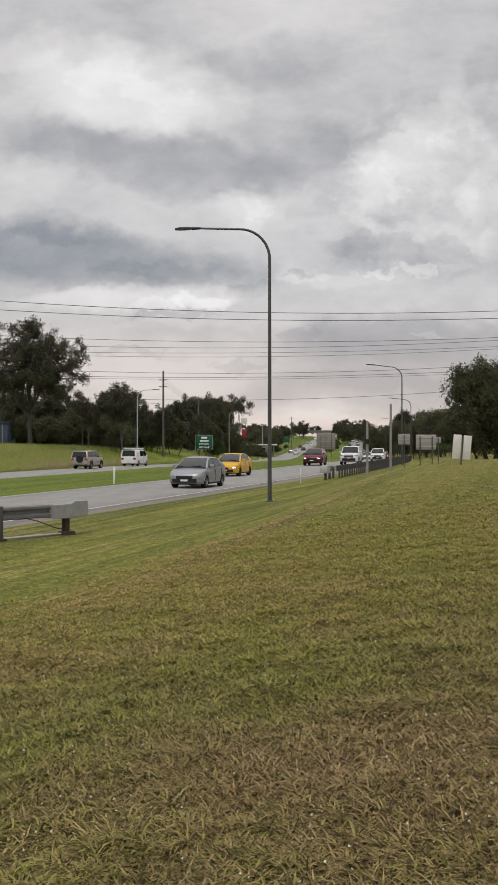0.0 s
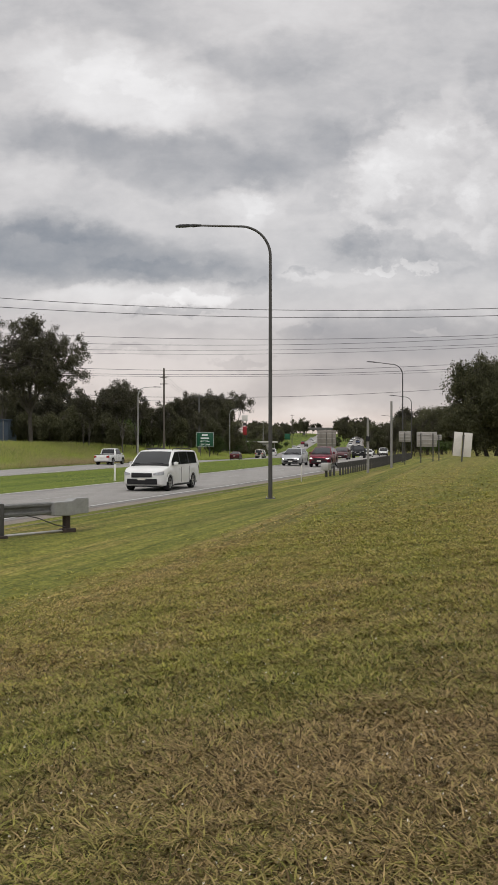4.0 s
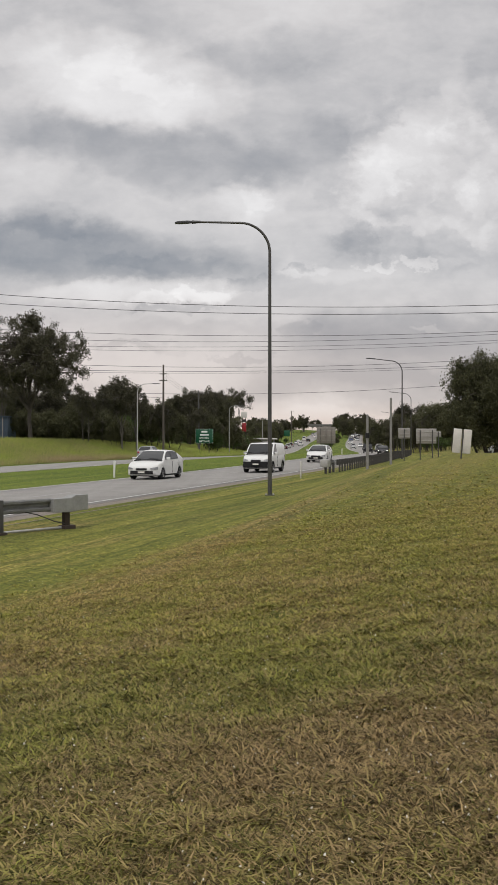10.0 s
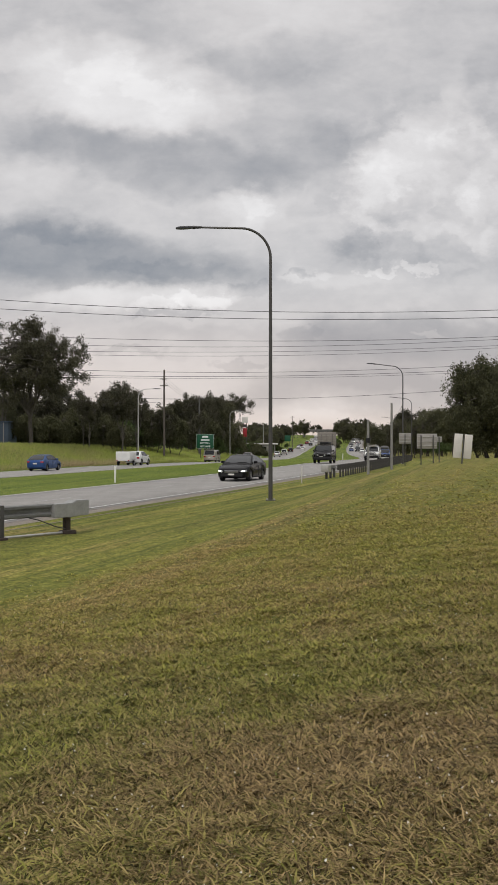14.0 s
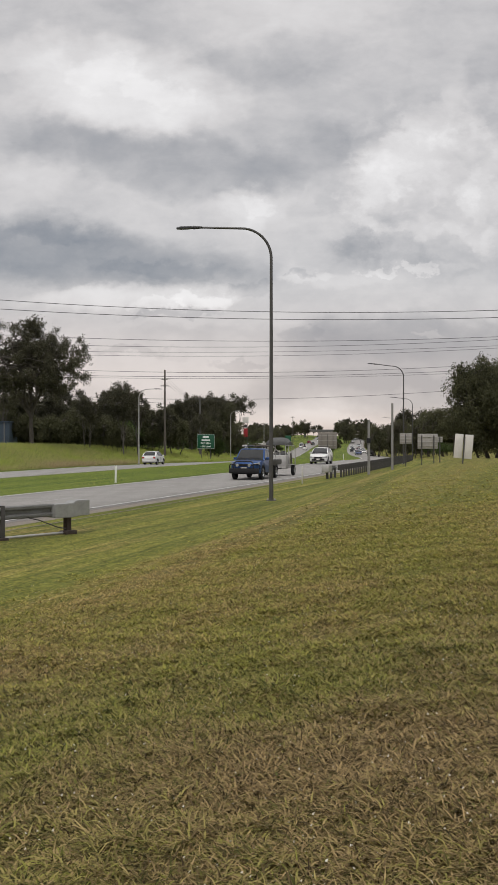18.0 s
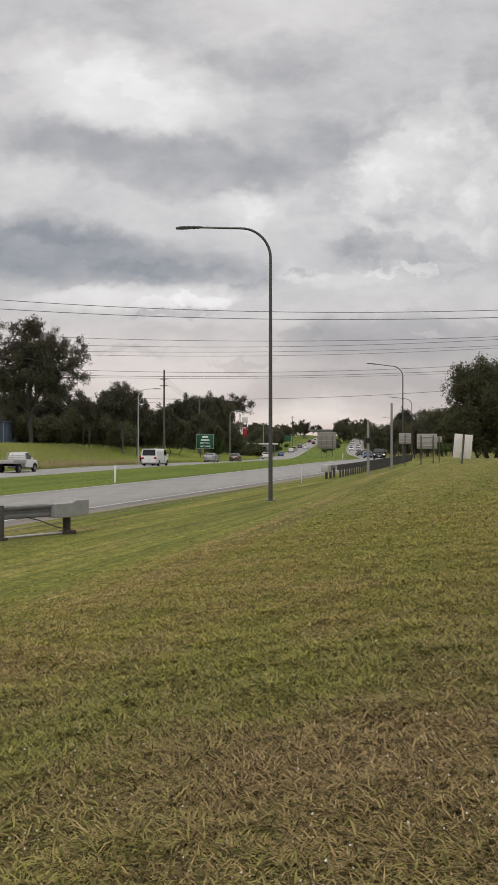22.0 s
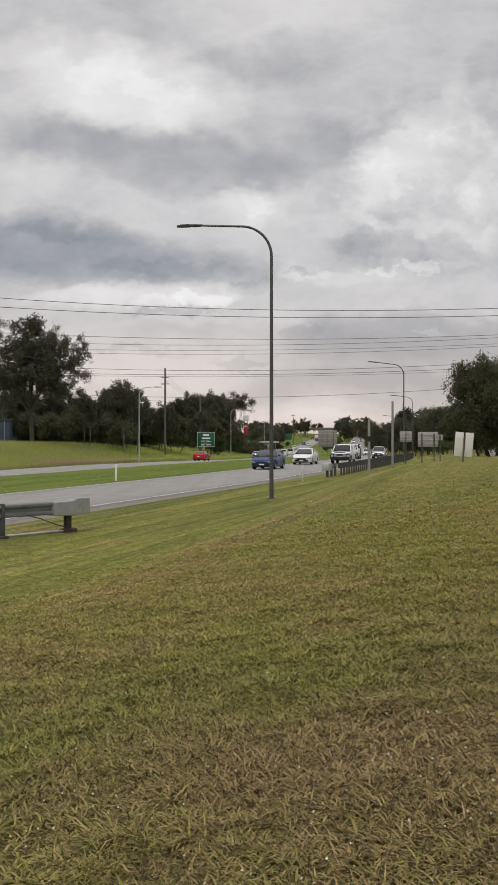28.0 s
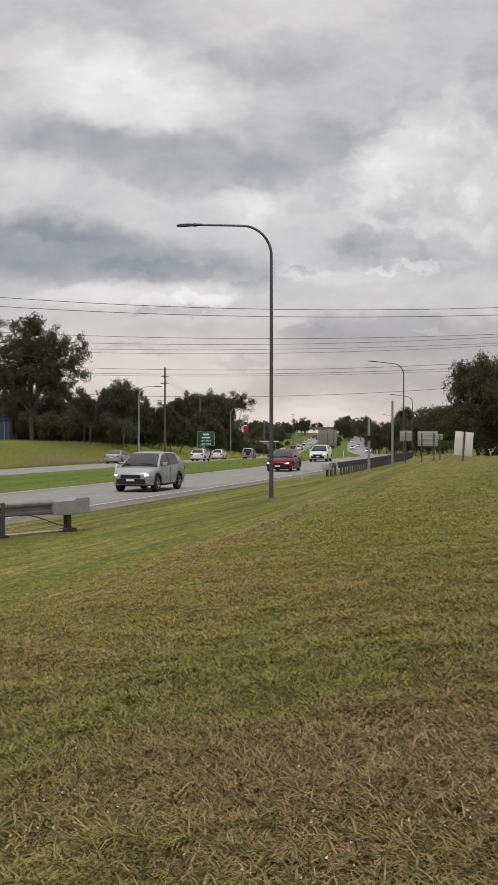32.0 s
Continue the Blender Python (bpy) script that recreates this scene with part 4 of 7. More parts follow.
def car(style, colour, label, name="car", lit=False, rim=None, bumper=None, face="grille", extras=(), category="car", tails=None, brake=False, bands=False):
    k = dict(KINDS[style])
    L, W, H = k["L"], k["W"], k["H"]
    k["handle"] = colour
    front_z, hood_z = k["deck"][0][1], k["deck"][1][1]
    end = k["deck"][-1][0]
    rear = -(end - 0.5) * L
    root = thing(name, label, category)
    part("body", body_mesh(k), colour, root, smooth=48)
    part("cabin", cabin_mesh(k), colour, root, smooth=48)
    p0, p1, p2, p3 = k["cab"]
    part("windscreen", cross_window(k, p0 + 0.10 * (p1 - p0), p0 + 0.90 * (p1 - p0)), M_SCREEN, root)
    part("cowl", cross_window(k, p0 - 0.012, p0 + 0.09 * (p1 - p0), inset=0.93, lift=0.014), M_TRIM, root, "black wiper cowl")
    # bonnet shut line across the nose and the wipers at rest
    for x in (-0.30, 0.26):
        ya = L / 2 - (p0 + 0.13 * (p1 - p0)) * L
        zw = cab_profile(k)[1](p0 + 0.13 * (p1 - p0)) + 0.045
        part("wiper", tube(bmesh.new(), [(x * W, ya + 0.02, zw - 0.01), (x * W + 0.30 * W, ya, zw)], 0.012, 5), M_TRIM, root)
    part("rear_window", cross_window(k, p2 + 0.12 * (p3 - p2), p2 + 0.86 * (p3 - p2), lift=0.02, inset=0.86), M_GLASS, root)
    for sign in (-1, 1):
        part("window_surround", side_window(k, k["win"][0][0] - 0.012, k["win"][-1][1] + 0.012, sign, f0=0.06, f1=0.90), M_TRIM, root).location.x = -0.004 * sign
    for pa, pb in k["win"]:
        for sign in (-1, 1):
            part("side_window", side_window(k, pa, pb, sign), M_GLASS, root)
    add_seams(k, root)
    bm = bmesh.new()
    box(bm, -0.62 * W / 2, 0.62 * W / 2, rear + 0.25, L / 2 - 0.25, k["sill"] - 0.03, k["sill"] + 0.36)
    part("underbody", bm, M_UNDER, root, smooth=None)
    # sills
    for sign in (-1, 1):
        bm = bmesh.new()
        ya, yb = L / 2 - (k["ax"][0] * L + k["R"] + 0.1), L / 2 - (k["ax"][1] * L - k["R"] - 0.1)
        box(bm, sign * W * 0.40, sign * (W / 2 - 0.01), max(yb, rear + 0.1), ya, k["sill"] - 0.02, k["sill"] + 0.07, 0.02)
        part("side_sill", bm, bumper or M_TRIM, root)
    # wheels
    for a in k["ax"]:
        for sign in (-1, 1):
            wheel = part("wheel", hollow_mesh(k["R"], 0.22, sign), M_UNDER, root, smooth=None)
            wheel.location = (sign * (W / 2 - 0.125), L / 2 - a * L, k["R"])
            part("tyre", tyre_mesh(k["R"], 0.22), M_TYRE, wheel)
            part("rim", rim_mesh(k["R"], 0.22, sign), rim or M_RIM, wheel, smooth=None)
    # wheel-arch lips
    for a in k["ax"]:
        for sign in (-1, 1):
            bm = bmesh.new()
            ra = k["R"] + 0.05
            vs = []
            for i in range(13):
                th = math.pi * (0.04 + 0.92 * i / 12)
                for r, dx in ((ra - 0.02, -0.12), (ra - 0.02, 0.004), (ra + 0.022, 0.006), (ra + 0.026, -0.02)):
                    vs.append(bm.verts.new((sign * (W / 2 + dx - 0.004), L / 2 - a * L + r * math.cos(th), k["R"] + r * math.sin(th))))
            for i in range(12):
                for j in range(3):
                    bm.faces.new((vs[i * 4 + j], vs[i * 4 + j + 1], vs[i * 4 + j + 5], vs[i * 4 + j + 4]))
            bmesh.ops.recalc_face_normals(bm, faces=bm.faces)
            part("wheel_arch", bm, M_TRIM if (bumper or style in ("suv", "wagon4x4", "ute", "trayute", "crewtray")) and colour not in (None,) else colour, root)
    # front
    gz0, gz1 = front_z - 0.14, hood_z - 0.03
    if face == "wide":
        part("grille", lens_patch(k, -W * 0.24, W * 0.24, gz0 + 0.01, gz1 - 0.03, taper=0.85), M_TRIM, root)
    elif face == "chrome":
        g = part("grille", lens_patch(k, -W * 0.24, W * 0.24, gz0 - 0.02, gz1), M_TRIM, root)
        for i in range(3):
            z = gz0 + 0.03 + (gz1 - gz0) * 0.28 * i
            part("grille_bar", lens_patch(k, -W * 0.22, W * 0.22, z, z + 0.022), M_CHROME, g, smooth=None).location.y = 0.012
    else:
        part("grille", lens_patch(k, -W * 0.17, W * 0.17, gz0 + 0.05, gz1 - 0.05), M_TRIM, root)
    part("lower_intake", lens_patch(k, -W * 0.35, W * 0.35, k["sill"] + 0.08, k["sill"] + 0.08 + 0.48 * (front_z - k["sill"])), M_TRIM, root)
    for sign in (-1, 1):
        lh = min(0.15, hood_z - front_z + 0.06)
        lamp = part("headlight", lens_patch(k, sign * W * 0.27, sign * W * 0.465, hood_z - 0.035 - lh, hood_z - 0.035, slant=0.035, taper=0.45), M_HEAD, root, "clear headlight")
        if lit:
            part("bulb", lens_patch(k, sign * W * 0.33, sign * W * 0.42, hood_z - 0.015 - 0.72 * lh, hood_z - 0.015 - 0.28 * lh, slant=0.01), M_HEADON, lamp, "lit headlight bulb").location.y = 0.012
        tz = lerp_table(end - 0.02, k["deck"]) - 0.03
        th = 0.17 if style in ("sedan", "hatch") else 0.28
        part("tail_light", lens_patch(k, sign * W * 0.30, sign * W * 0.47, tz - th, tz - 0.02, front=False, taper=0.7), M_TAILON if brake else M_TAIL, root, "red tail light")
        # mirrors
        y = L / 2 - (p0 + 0.40 * (p1 - p0) + 0.02) * L
        zb = lerp_table(p0 + 0.1, k["deck"])
        bm = bmesh.new()
        xa, xb = sorted((sign * (W / 2 - 0.03), sign * (W / 2 + 0.17)))
        box(bm, xa, xb, y - 0.06, y + 0.05, zb + 0.02, zb + 0.17, 0.03)
        part("wing_mirror", bm, colour, root)
    if bumper:
        part("front_bumper", lens_patch(k, -W * 0.46, W * 0.46, k["sill"] + 0.06, front_z - 0.03), bumper, root)
        part("rear_bumper", lens_patch(k, -W * 0.46, W * 0.46, k["sill"] + 0.12, k["sill"] + 0.36, front=False), bumper, root)
    pl = part("number_plate", lens_patch(k, -0.18, 0.18, front_z - 0.235, front_z - 0.145), M_PLATE, root)
    pl.location.y = 0.02
    pl = part("number_plate", lens_patch(k, -0.19, 0.19, k["sill"] + 0.42, k["sill"] + 0.53, front=False), M_PLATE, root)
    pl.location.y = -0.02
    if style in ("van", "smallvan") and "blank" not in extras:
        for sign in (-1, 1):
            part("side_window", side_window(k, 0.43, 0.66, sign), M_GLASS, root)
    if style in ("ute",) and "canopy" not in extras:
        bm = bmesh.new()
        box(bm, -W * 0.42, W * 0.42, rear + 0.06, L / 2 - 0.635 * L, 1.10, 1.165, 0.02)
        part("tonneau_cover", bm, M_TRIM, root)
    if "canopy" in extras:
        cc = (0.615, 0.635, 0.955, 0.995)
        part("canopy", cabin_mesh(k, cc, H + 0.03), colour, root)
        for sign in (-1, 1):
            part("canopy_window", side_window(k, 0.655, 0.93, sign, cc, H + 0.03, 0.42, 0.84), M_SCREEN, root)
        part("canopy_window", cross_window(k, 0.96, 0.985, cc, H + 0.03, 0.8, 0.02), M_GLASS, root)
    if style in ("trayute", "crewtray"):
        metal = M_TRIM if "darktray" in extras else (M_POLE if "workrack" in extras else M_GALV)
        y1, y0 = L / 2 - (end + 0.01) * L, -L / 2
        bm = bmesh.new()
        box(bm, -0.93, 0.93, y0, y1, 0.80, 0.88, 0.01)
        part("tray_floor", bm, metal, root)
        for x0, x1, ya, yb in ((-0.95, -0.91, y0, y1), (0.91, 0.95, y0, y1), (-0.95, 0.95, y0 - 0.03, y0), (-0.95, 0.95, y1 - 0.04, y1)):
            bm = bmesh.new()
            box(bm, x0, x1, ya, yb, 0.86, 1.12, 0.008)
            part("tray_side", bm, metal, root)
        bm = bmesh.new()
        for x in (-0.88, 0.88, -0.3, 0.3):
            tube(bm, [(x, y1 - 0.06, 0.9), (x, y1 - 0.06, 1.72)], 0.025, 6)
        for z in (1.30, 1.50, 1.72):
            tube(bm, [(-0.88, y1 - 0.06, z), (0.88, y1 - 0.06, z)], 0.025, 6)
        part("headboard", bm, metal, root)
        bm = bmesh.new()
        for x in (-0.35, 0.35):
            box(bm, x - 0.05, x + 0.05, y0 + 0.1, 0.3, 0.58, 0.78)
        part("chassis_rail", bm, M_UNDER, root, smooth=None)
        for sign in (-1, 1):
            bm = bmesh.new()
            yw = L / 2 - 0.76 * L
            box(bm, sign * 0.66, sign * 0.92, yw - 0.45, yw + 0.45, 0.76, 0.79, 0.005)
            part("mudguard", bm, metal, root)
    if "bullbar" in extras:
        bm = bmesh.new()
        yb = L / 2 + 0.10
        box(bm, -W * 0.48, W * 0.48, yb - 0.24, yb + 0.03, 0.38, 0.68, 0.07)
        tube(bm, [(-0.60, yb, 0.64), (-0.56, yb, 0.98), (-0.44, yb, 1.07), (0.44, yb, 1.07), (0.56, yb, 0.98), (0.60, yb, 0.64)], 0.036, 8)
        tube(bm, [(-0.57, yb, 0.86), (0.57, yb, 0.86)], 0.028, 8)
        for sx in (-1, 1):
            tube(bm, [(sx * 0.57, yb, 0.90), (sx * W * 0.42, yb - 0.10, 0.92), (sx * W * 0.49, yb - 0.26, 0.84), (sx * W * 0.49, yb - 0.26, 0.62)], 0.034, 8)
        part("bull_bar", bm, M_TRIM, root, "black steel bull bar")
        for sign in (-1, 1):
            bm = bmesh.new()
            tube(bm, [(sign * 0.36, yb + 0.02, 0.86), (sign * 0.36, yb + 0.09, 0.86)], 0.09, 12)
            part("driving_lamp", bm, M_HEAD, root)
    if "rack" in extras or "box" in extras:
        for i, yy in enumerate((L / 2 - (p1 + 0.06) * L, L / 2 - (p2 - 0.06) * L)):
            bm = bmesh.new()
            tube(bm, [(-W * 0.36, yy, H - 0.03), (-W * 0.35, yy, H + 0.07), (W * 0.35, yy, H + 0.07), (W * 0.36, yy, H - 0.03)], 0.022, 6)
            part("roof_bar", bm, M_TRIM, root)
    if "rails" in extras:
        for sign in (-1, 1):
            bm = bmesh.new()
            ya, yb = L / 2 - (p1 + 0.04) * L, L / 2 - (p2 - 0.03) * L
            tube(bm, [(sign * W * 0.335, ya, H - 0.02), (sign * W * 0.335, ya - 0.12, H + 0.05), (sign * W * 0.335, yb + 0.12, H + 0.05), (sign * W * 0.335, yb, H - 0.02)], 0.02, 6)
            part("roof_rail", bm, M_TRIM, root)
    if "box" in extras:
        bm = bmesh.new()
        box(bm, -0.45, 0.45, L / 2 - (p2 - 0.01) * L, L / 2 - (p1 + 0.05) * L, H + 0.09, H + 0.34, 0.06)
        part("roof_box", bm, M_TRIM, root, "black roof box")
    if "ladder" in extras:
        for z, x in ((H + 0.10, -0.45), (H + 0.10, 0.05)):
            bm = bmesh.new()
            ya, yb = -L / 2 - 0.15, L / 2 - 0.12 * L
            for dx in (0, 0.38):
                box(bm, x + dx - 0.03, x + dx + 0.03, ya, yb, z, z + 0.12)
            for yy in np.arange(ya + 0.2, yb, 0.32):
                box(bm, x, x + 0.38, yy - 0.015, yy + 0.015, z + 0.02, z + 0.05)
            part("ladder", bm, M_WHITEPOST, root, "aluminium ladder on the roof", smooth=None)
        for yy in (-L * 0.38, 0.0, L * 0.22):
            bm = bmesh.new()
            tube(bm, [(-W * 0.40, yy, H - 0.06), (-W * 0.40, yy, H + 0.09), (W * 0.40, yy, H + 0.09), (W * 0.40, yy, H - 0.06)], 0.022, 6)
            part("roof_bar", bm, M_GALV, root)
    if "board" in extras:
        bm = bmesh.new()
        box(bm, -0.55, 0.35, -L * 0.46, L * 0.20, H + 0.12, H + 0.20, 0.03)
        part("roof_load", bm, M_SIGNWHITE, root, "long pale load on the roof rack")
        for yy in (-L * 0.36, 0.02):
            bm = bmesh.new()
            tube(bm, [(-W * 0.38, yy, H - 0.05), (-W * 0.38, yy, H + 0.11), (W * 0.38, yy, H + 0.11), (W * 0.38, yy, H - 0.05)], 0.022, 6)
            part("roof_bar", bm, M_TRIM, root)
    if "spare" in extras:
        sp = part("spare_wheel", tyre_mesh(k["R"] * 0.92, 0.22), M_TYRE, root, "spare wheel on the tailgate")
        sp.rotation_euler = (0, 0, math.pi / 2)
        sp.location = (0.1, -L / 2 - 0.08, 1.02)
        bm = bmesh.new()
        tube(bm, [(0.1, -L / 2 - 0.02, 1.02), (0.1, -L / 2 - 0.17, 1.02)], k["R"] * 0.62, 16)
        part("spare_cover", bm, M_TRIM, root)
    if "workrack" in extras:
        yr = -L / 2 + 0.05
        for x in (-0.86, 0.86):
            part("rack_tube", tube(bmesh.new(), [(x, y1 - 0.06, 0.9), (x, y1 - 0.12, 1.85), (x, y1 - 0.5, 1.9), (x, yr + 0.55, 1.62), (x, yr, 1.55), (x, yr, 0.9)], 0.028, 6), M_GALV, root)
            part("rack_tube", tube(bmesh.new(), [(x, y1 - 0.2, 0.95), (x, y1 - 0.75, 1.75)], 0.025, 6), M_GALV, root)
            part("rack_tube", tube(bmesh.new(), [(x, y1 - 1.25, 0.95), (x, y1 - 0.75, 1.75)], 0.025, 6), M_GALV, root)
        for x, m in ((0.55, M_SIGNWHITE), (0.25, M_TARP), (-0.2, M_WOOD)):
            part("roof_pipe", tube(bmesh.new(), [(x, L * 0.16, 1.98), (x, yr - 0.1, 1.94)], 0.055, 8), m, root, "long pipe tied on the rack")
        for x, yy, z, m in ((-0.4, -0.9, 1.5, M_TRIM), (0.35, -1.2, 1.42, M_BROWNBACK), (0.1, -1.9, 1.35, M_TRIM), (0.5, -2.1, 1.25, M_SIGNBACK)):
            bm = bmesh.new()
            box(bm, x - 0.35, x + 0.3, yy - 0.3, yy + 0.3, 0.88, z, 0.06)
            part("tray_load", bm, m, root)
    if "snorkel" in extras:
        bm = bmesh.new()
        y = L / 2 - (p0 + 0.01) * L
        tube(bm, [(W / 2 - 0.02, y + 0.1, 1.0), (W / 2, y + 0.02, 1.2), (W * 0.43, y - 0.35, H - 0.12), (W * 0.43, y - 0.37, H + 0.06)], 0.04, 8)
        part("snorkel", bm, M_TRIM, root)
    return root


def wheel_on(root, x, y, R, sign):
    wheel = part("wheel", hollow_mesh(R, 0.19, sign), M_UNDER, root, smooth=None)
    wheel.location = (x, y, R)
    part("tyre", tyre_mesh(R, 0.19), M_TYRE, wheel)
    part("rim", rim_mesh(R, 0.19, sign), M_GALV, wheel, smooth=None)


def box_trailer(material, label, closed=True):
    root = thing("trailer", label, "trailer")
    bm = bmesh.new()
    if closed:
        box(bm, -0.85, 0.85, -1.35, 1.05, 0.52, 1.62, 0.04)
        part("trailer_body", bm, material, root)
        bm = bmesh.new()
        box(bm, -0.72, 0.72, -1.365, -1.352, 0.62, 1.50)
        part("tailgate", bm, material, root, smooth=None)
    else:
        box(bm, -0.8, 0.8, -1.25, 1.0, 0.50, 0.57, 0.01)
        part("trailer_floor", bm, material, root)
        for x0, x1, y0, y1 in ((-0.83, -0.79, -1.25, 1.0), (0.79, 0.83, -1.25, 1.0), (-0.83, 0.83, -1.29, -1.25), (-0.83, 0.83, 1.0, 1.04)):
            bm = bmesh.new()
            box(bm, x0, x1, y0, y1, 0.50, 0.95, 0.008)
            part("trailer_side", bm, material, root)
        bm = bmesh.new()
        box(bm, -0.7, 0.7, -1.0, 0.8, 0.60, 1.12, 0.08)
        part("load", bm, M_TRIM, root)
    bm = bmesh.new()
    tube(bm, [(-0.5, 1.0, 0.48), (0, 2.1, 0.48)], 0.04, 6)
    tube(bm, [(0.5, 1.0, 0.48), (0, 2.1, 0.48)], 0.04, 6)
    part("drawbar", bm, M_TRIM, root)
    for sign in (-1, 1):
        wheel_on(root, sign * 0.93, -0.2, 0.30, sign)
        bm = bmesh.new()
        box(bm, sign * 0.82, sign * 1.04, -0.62, 0.22, 0.64, 0.68, 0.01)
        part("mudguard", bm, M_TRIM, root)
        bm = bmesh.new()
        box(bm, sign * 0.70 - 0.08, sign * 0.70 + 0.08, -1.40, -1.36, 0.56, 0.64)
        part("tail_light", bm, M_TAIL, root, smooth=None)
    return root


def work_trailer():
    """A tradesman's trailer: steel toolbox, wrapped load and a covered bundle on a high rack."""
    root = thing("work_trailer", "loaded steel work trailer with toolbox and covered rack bundle", "trailer")
    bm = bmesh.new()
    box(bm, -0.80, 0.80, -1.35, 0.75, 0.50, 0.58, 0.01)
    part("trailer_floor", bm, M_GALV, root)
    bm = bmesh.new()
    box(bm, -0.80, 0.80, 0.02, 0.72, 0.45, 1.35, 0.05)
    part("toolbox", bm, M_GALV, root, "bare metal toolbox")
    for x in (-0.78, 0.78):
        for y in (-1.25, -0.15, 0.68):
            part("upright", tube(bmesh.new(), [(x, y, 0.55), (x, y, 1.98)], 0.025, 6), M_GALV, root)
        part("side_rail", tube(bmesh.new(), [(x, -1.6, 1.98), (x, 0.7, 1.98)], 0.025, 6), M_GALV, root)
        part("side_rail", tube(bmesh.new(), [(x, -1.3, 0.72), (x, 0.0, 0.72)], 0.022, 6), M_GALV, root)
        hoop = [(x, -1.5, 1.98), (x, -1.95, 1.95), (x, -2.22, 1.80), (x, -2.28, 1.5), (x, -2.28, 0.55), (x, -1.2, 0.5)]
        part("rear_hoop", tube(bmesh.new(), hoop, 0.028, 8), M_GALV, root, "curved galvanised rear hoop")
    part("cross_rail", tube(bmesh.new(), [(-0.78, -2.28, 0.62), (0.78, -2.28, 0.62)], 0.03, 6), M_GALV, root)
    for x0, x1, y0, y1, z1, m in ((-0.70, 0.15, -1.15, -0.55, 1.25, M_SIGNBACK), (-0.2, 0.70, -1.1, -0.45, 1.38, M_SIGNWHITE), (-0.72, 0.72, -0.52, -0.05, 1.20, M_SIGNBACK), (-0.6, 0.3, -0.85, -0.2, 1.52, M_TARP)):
        bm = bmesh.new()
        box(bm, x0, x1, y0, y1, 0.58, z1, 0.12)
        part("wrapped_load", bm, m, root, "wrapped load")
    bm = bmesh.new()
    tube(bm, [(-0.74, -1.28, 0.60), (-0.74, -1.05, 1.45)], 0.06, 4)
    tube(bm, [(0.74, -1.28, 0.60), (0.74, -1.05, 1.45)], 0.06, 4)
    part("ramp", bm, M_WOOD, root, "dark timber ramp standing upright")
    # the bundle: a long loaf under a sheet
    bm = bmesh.new()
    rings = []
    for y, w, h in ((-1.42, 0.55, 0.30), (-1.36, 0.72, 0.42), (-0.9, 0.76, 0.50), (-0.4, 0.78, 0.60), (0.1, 0.76, 0.52), (0.6, 0.74, 0.40), (0.74, 0.66, 0.34), (0.80, 0.5, 0.22)):
        pr = [(-w, 1.99), (-w * 1.02, 1.99 + h * 0.45), (-w * 0.8, 1.99 + h * 0.82), (-w * 0.3, 1.99 + h), (w * 0.3, 1.99 + h), (w * 0.8, 1.99 + h * 0.82), (w * 1.02, 1.99 + h * 0.45), (w, 1.99)]
        rings.append([bm.verts.new((x, -0.85 + (y + 0.31) * 0.70, 1.99 + (z - 1.99) * 0.85)) for x, z in pr])
    for ra, rb in zip(rings, rings[1:]):
        for i in range(8):
            bm.faces.new((ra[i], ra[(i + 1) % 8], rb[(i + 1) % 8], rb[i]))
    bm.faces.new(rings[0]), bm.faces.new(rings[-1])
    bmesh.ops.recalc_face_normals(bm, faces=bm.faces)
    part("roof_bundle", bm, M_TARP, root, "dark grey canvas bundle on the rack", smooth=40)
    bm = bmesh.new()
    box(bm, 0.80, 0.82, -0.10, 0.38, 1.95, 2.25, 0.01)
    pn = part("side_panel", bm, M_SIGNWHITE, root, "white framed panel")
    bm = bmesh.new()
    box(bm, 0.822, 0.828, -0.04, 0.32, 2.00, 2.20)
    part("panel_glass", bm, M_GLASS, pn, smooth=None)
    bm = bmesh.new()
    tube(bm, [(-0.5, 0.75, 0.5), (0, 2.2, 0.5)], 0.045, 6), tube(bm, [(0.5, 0.75, 0.5), (0, 2.2, 0.5)], 0.045, 6)
    part("drawbar", bm, M_TRIM, root)
    for sign in (-1, 1):
        wheel_on(root, sign * 0.92, -1.0, 0.34, sign)
        bm = bmesh.new()
        box(bm, sign * 0.82, sign * 1.02, -1.42, -0.58, 0.70, 0.74, 0.01)
        part("mudguard", bm, M_GALV, root)
    return root
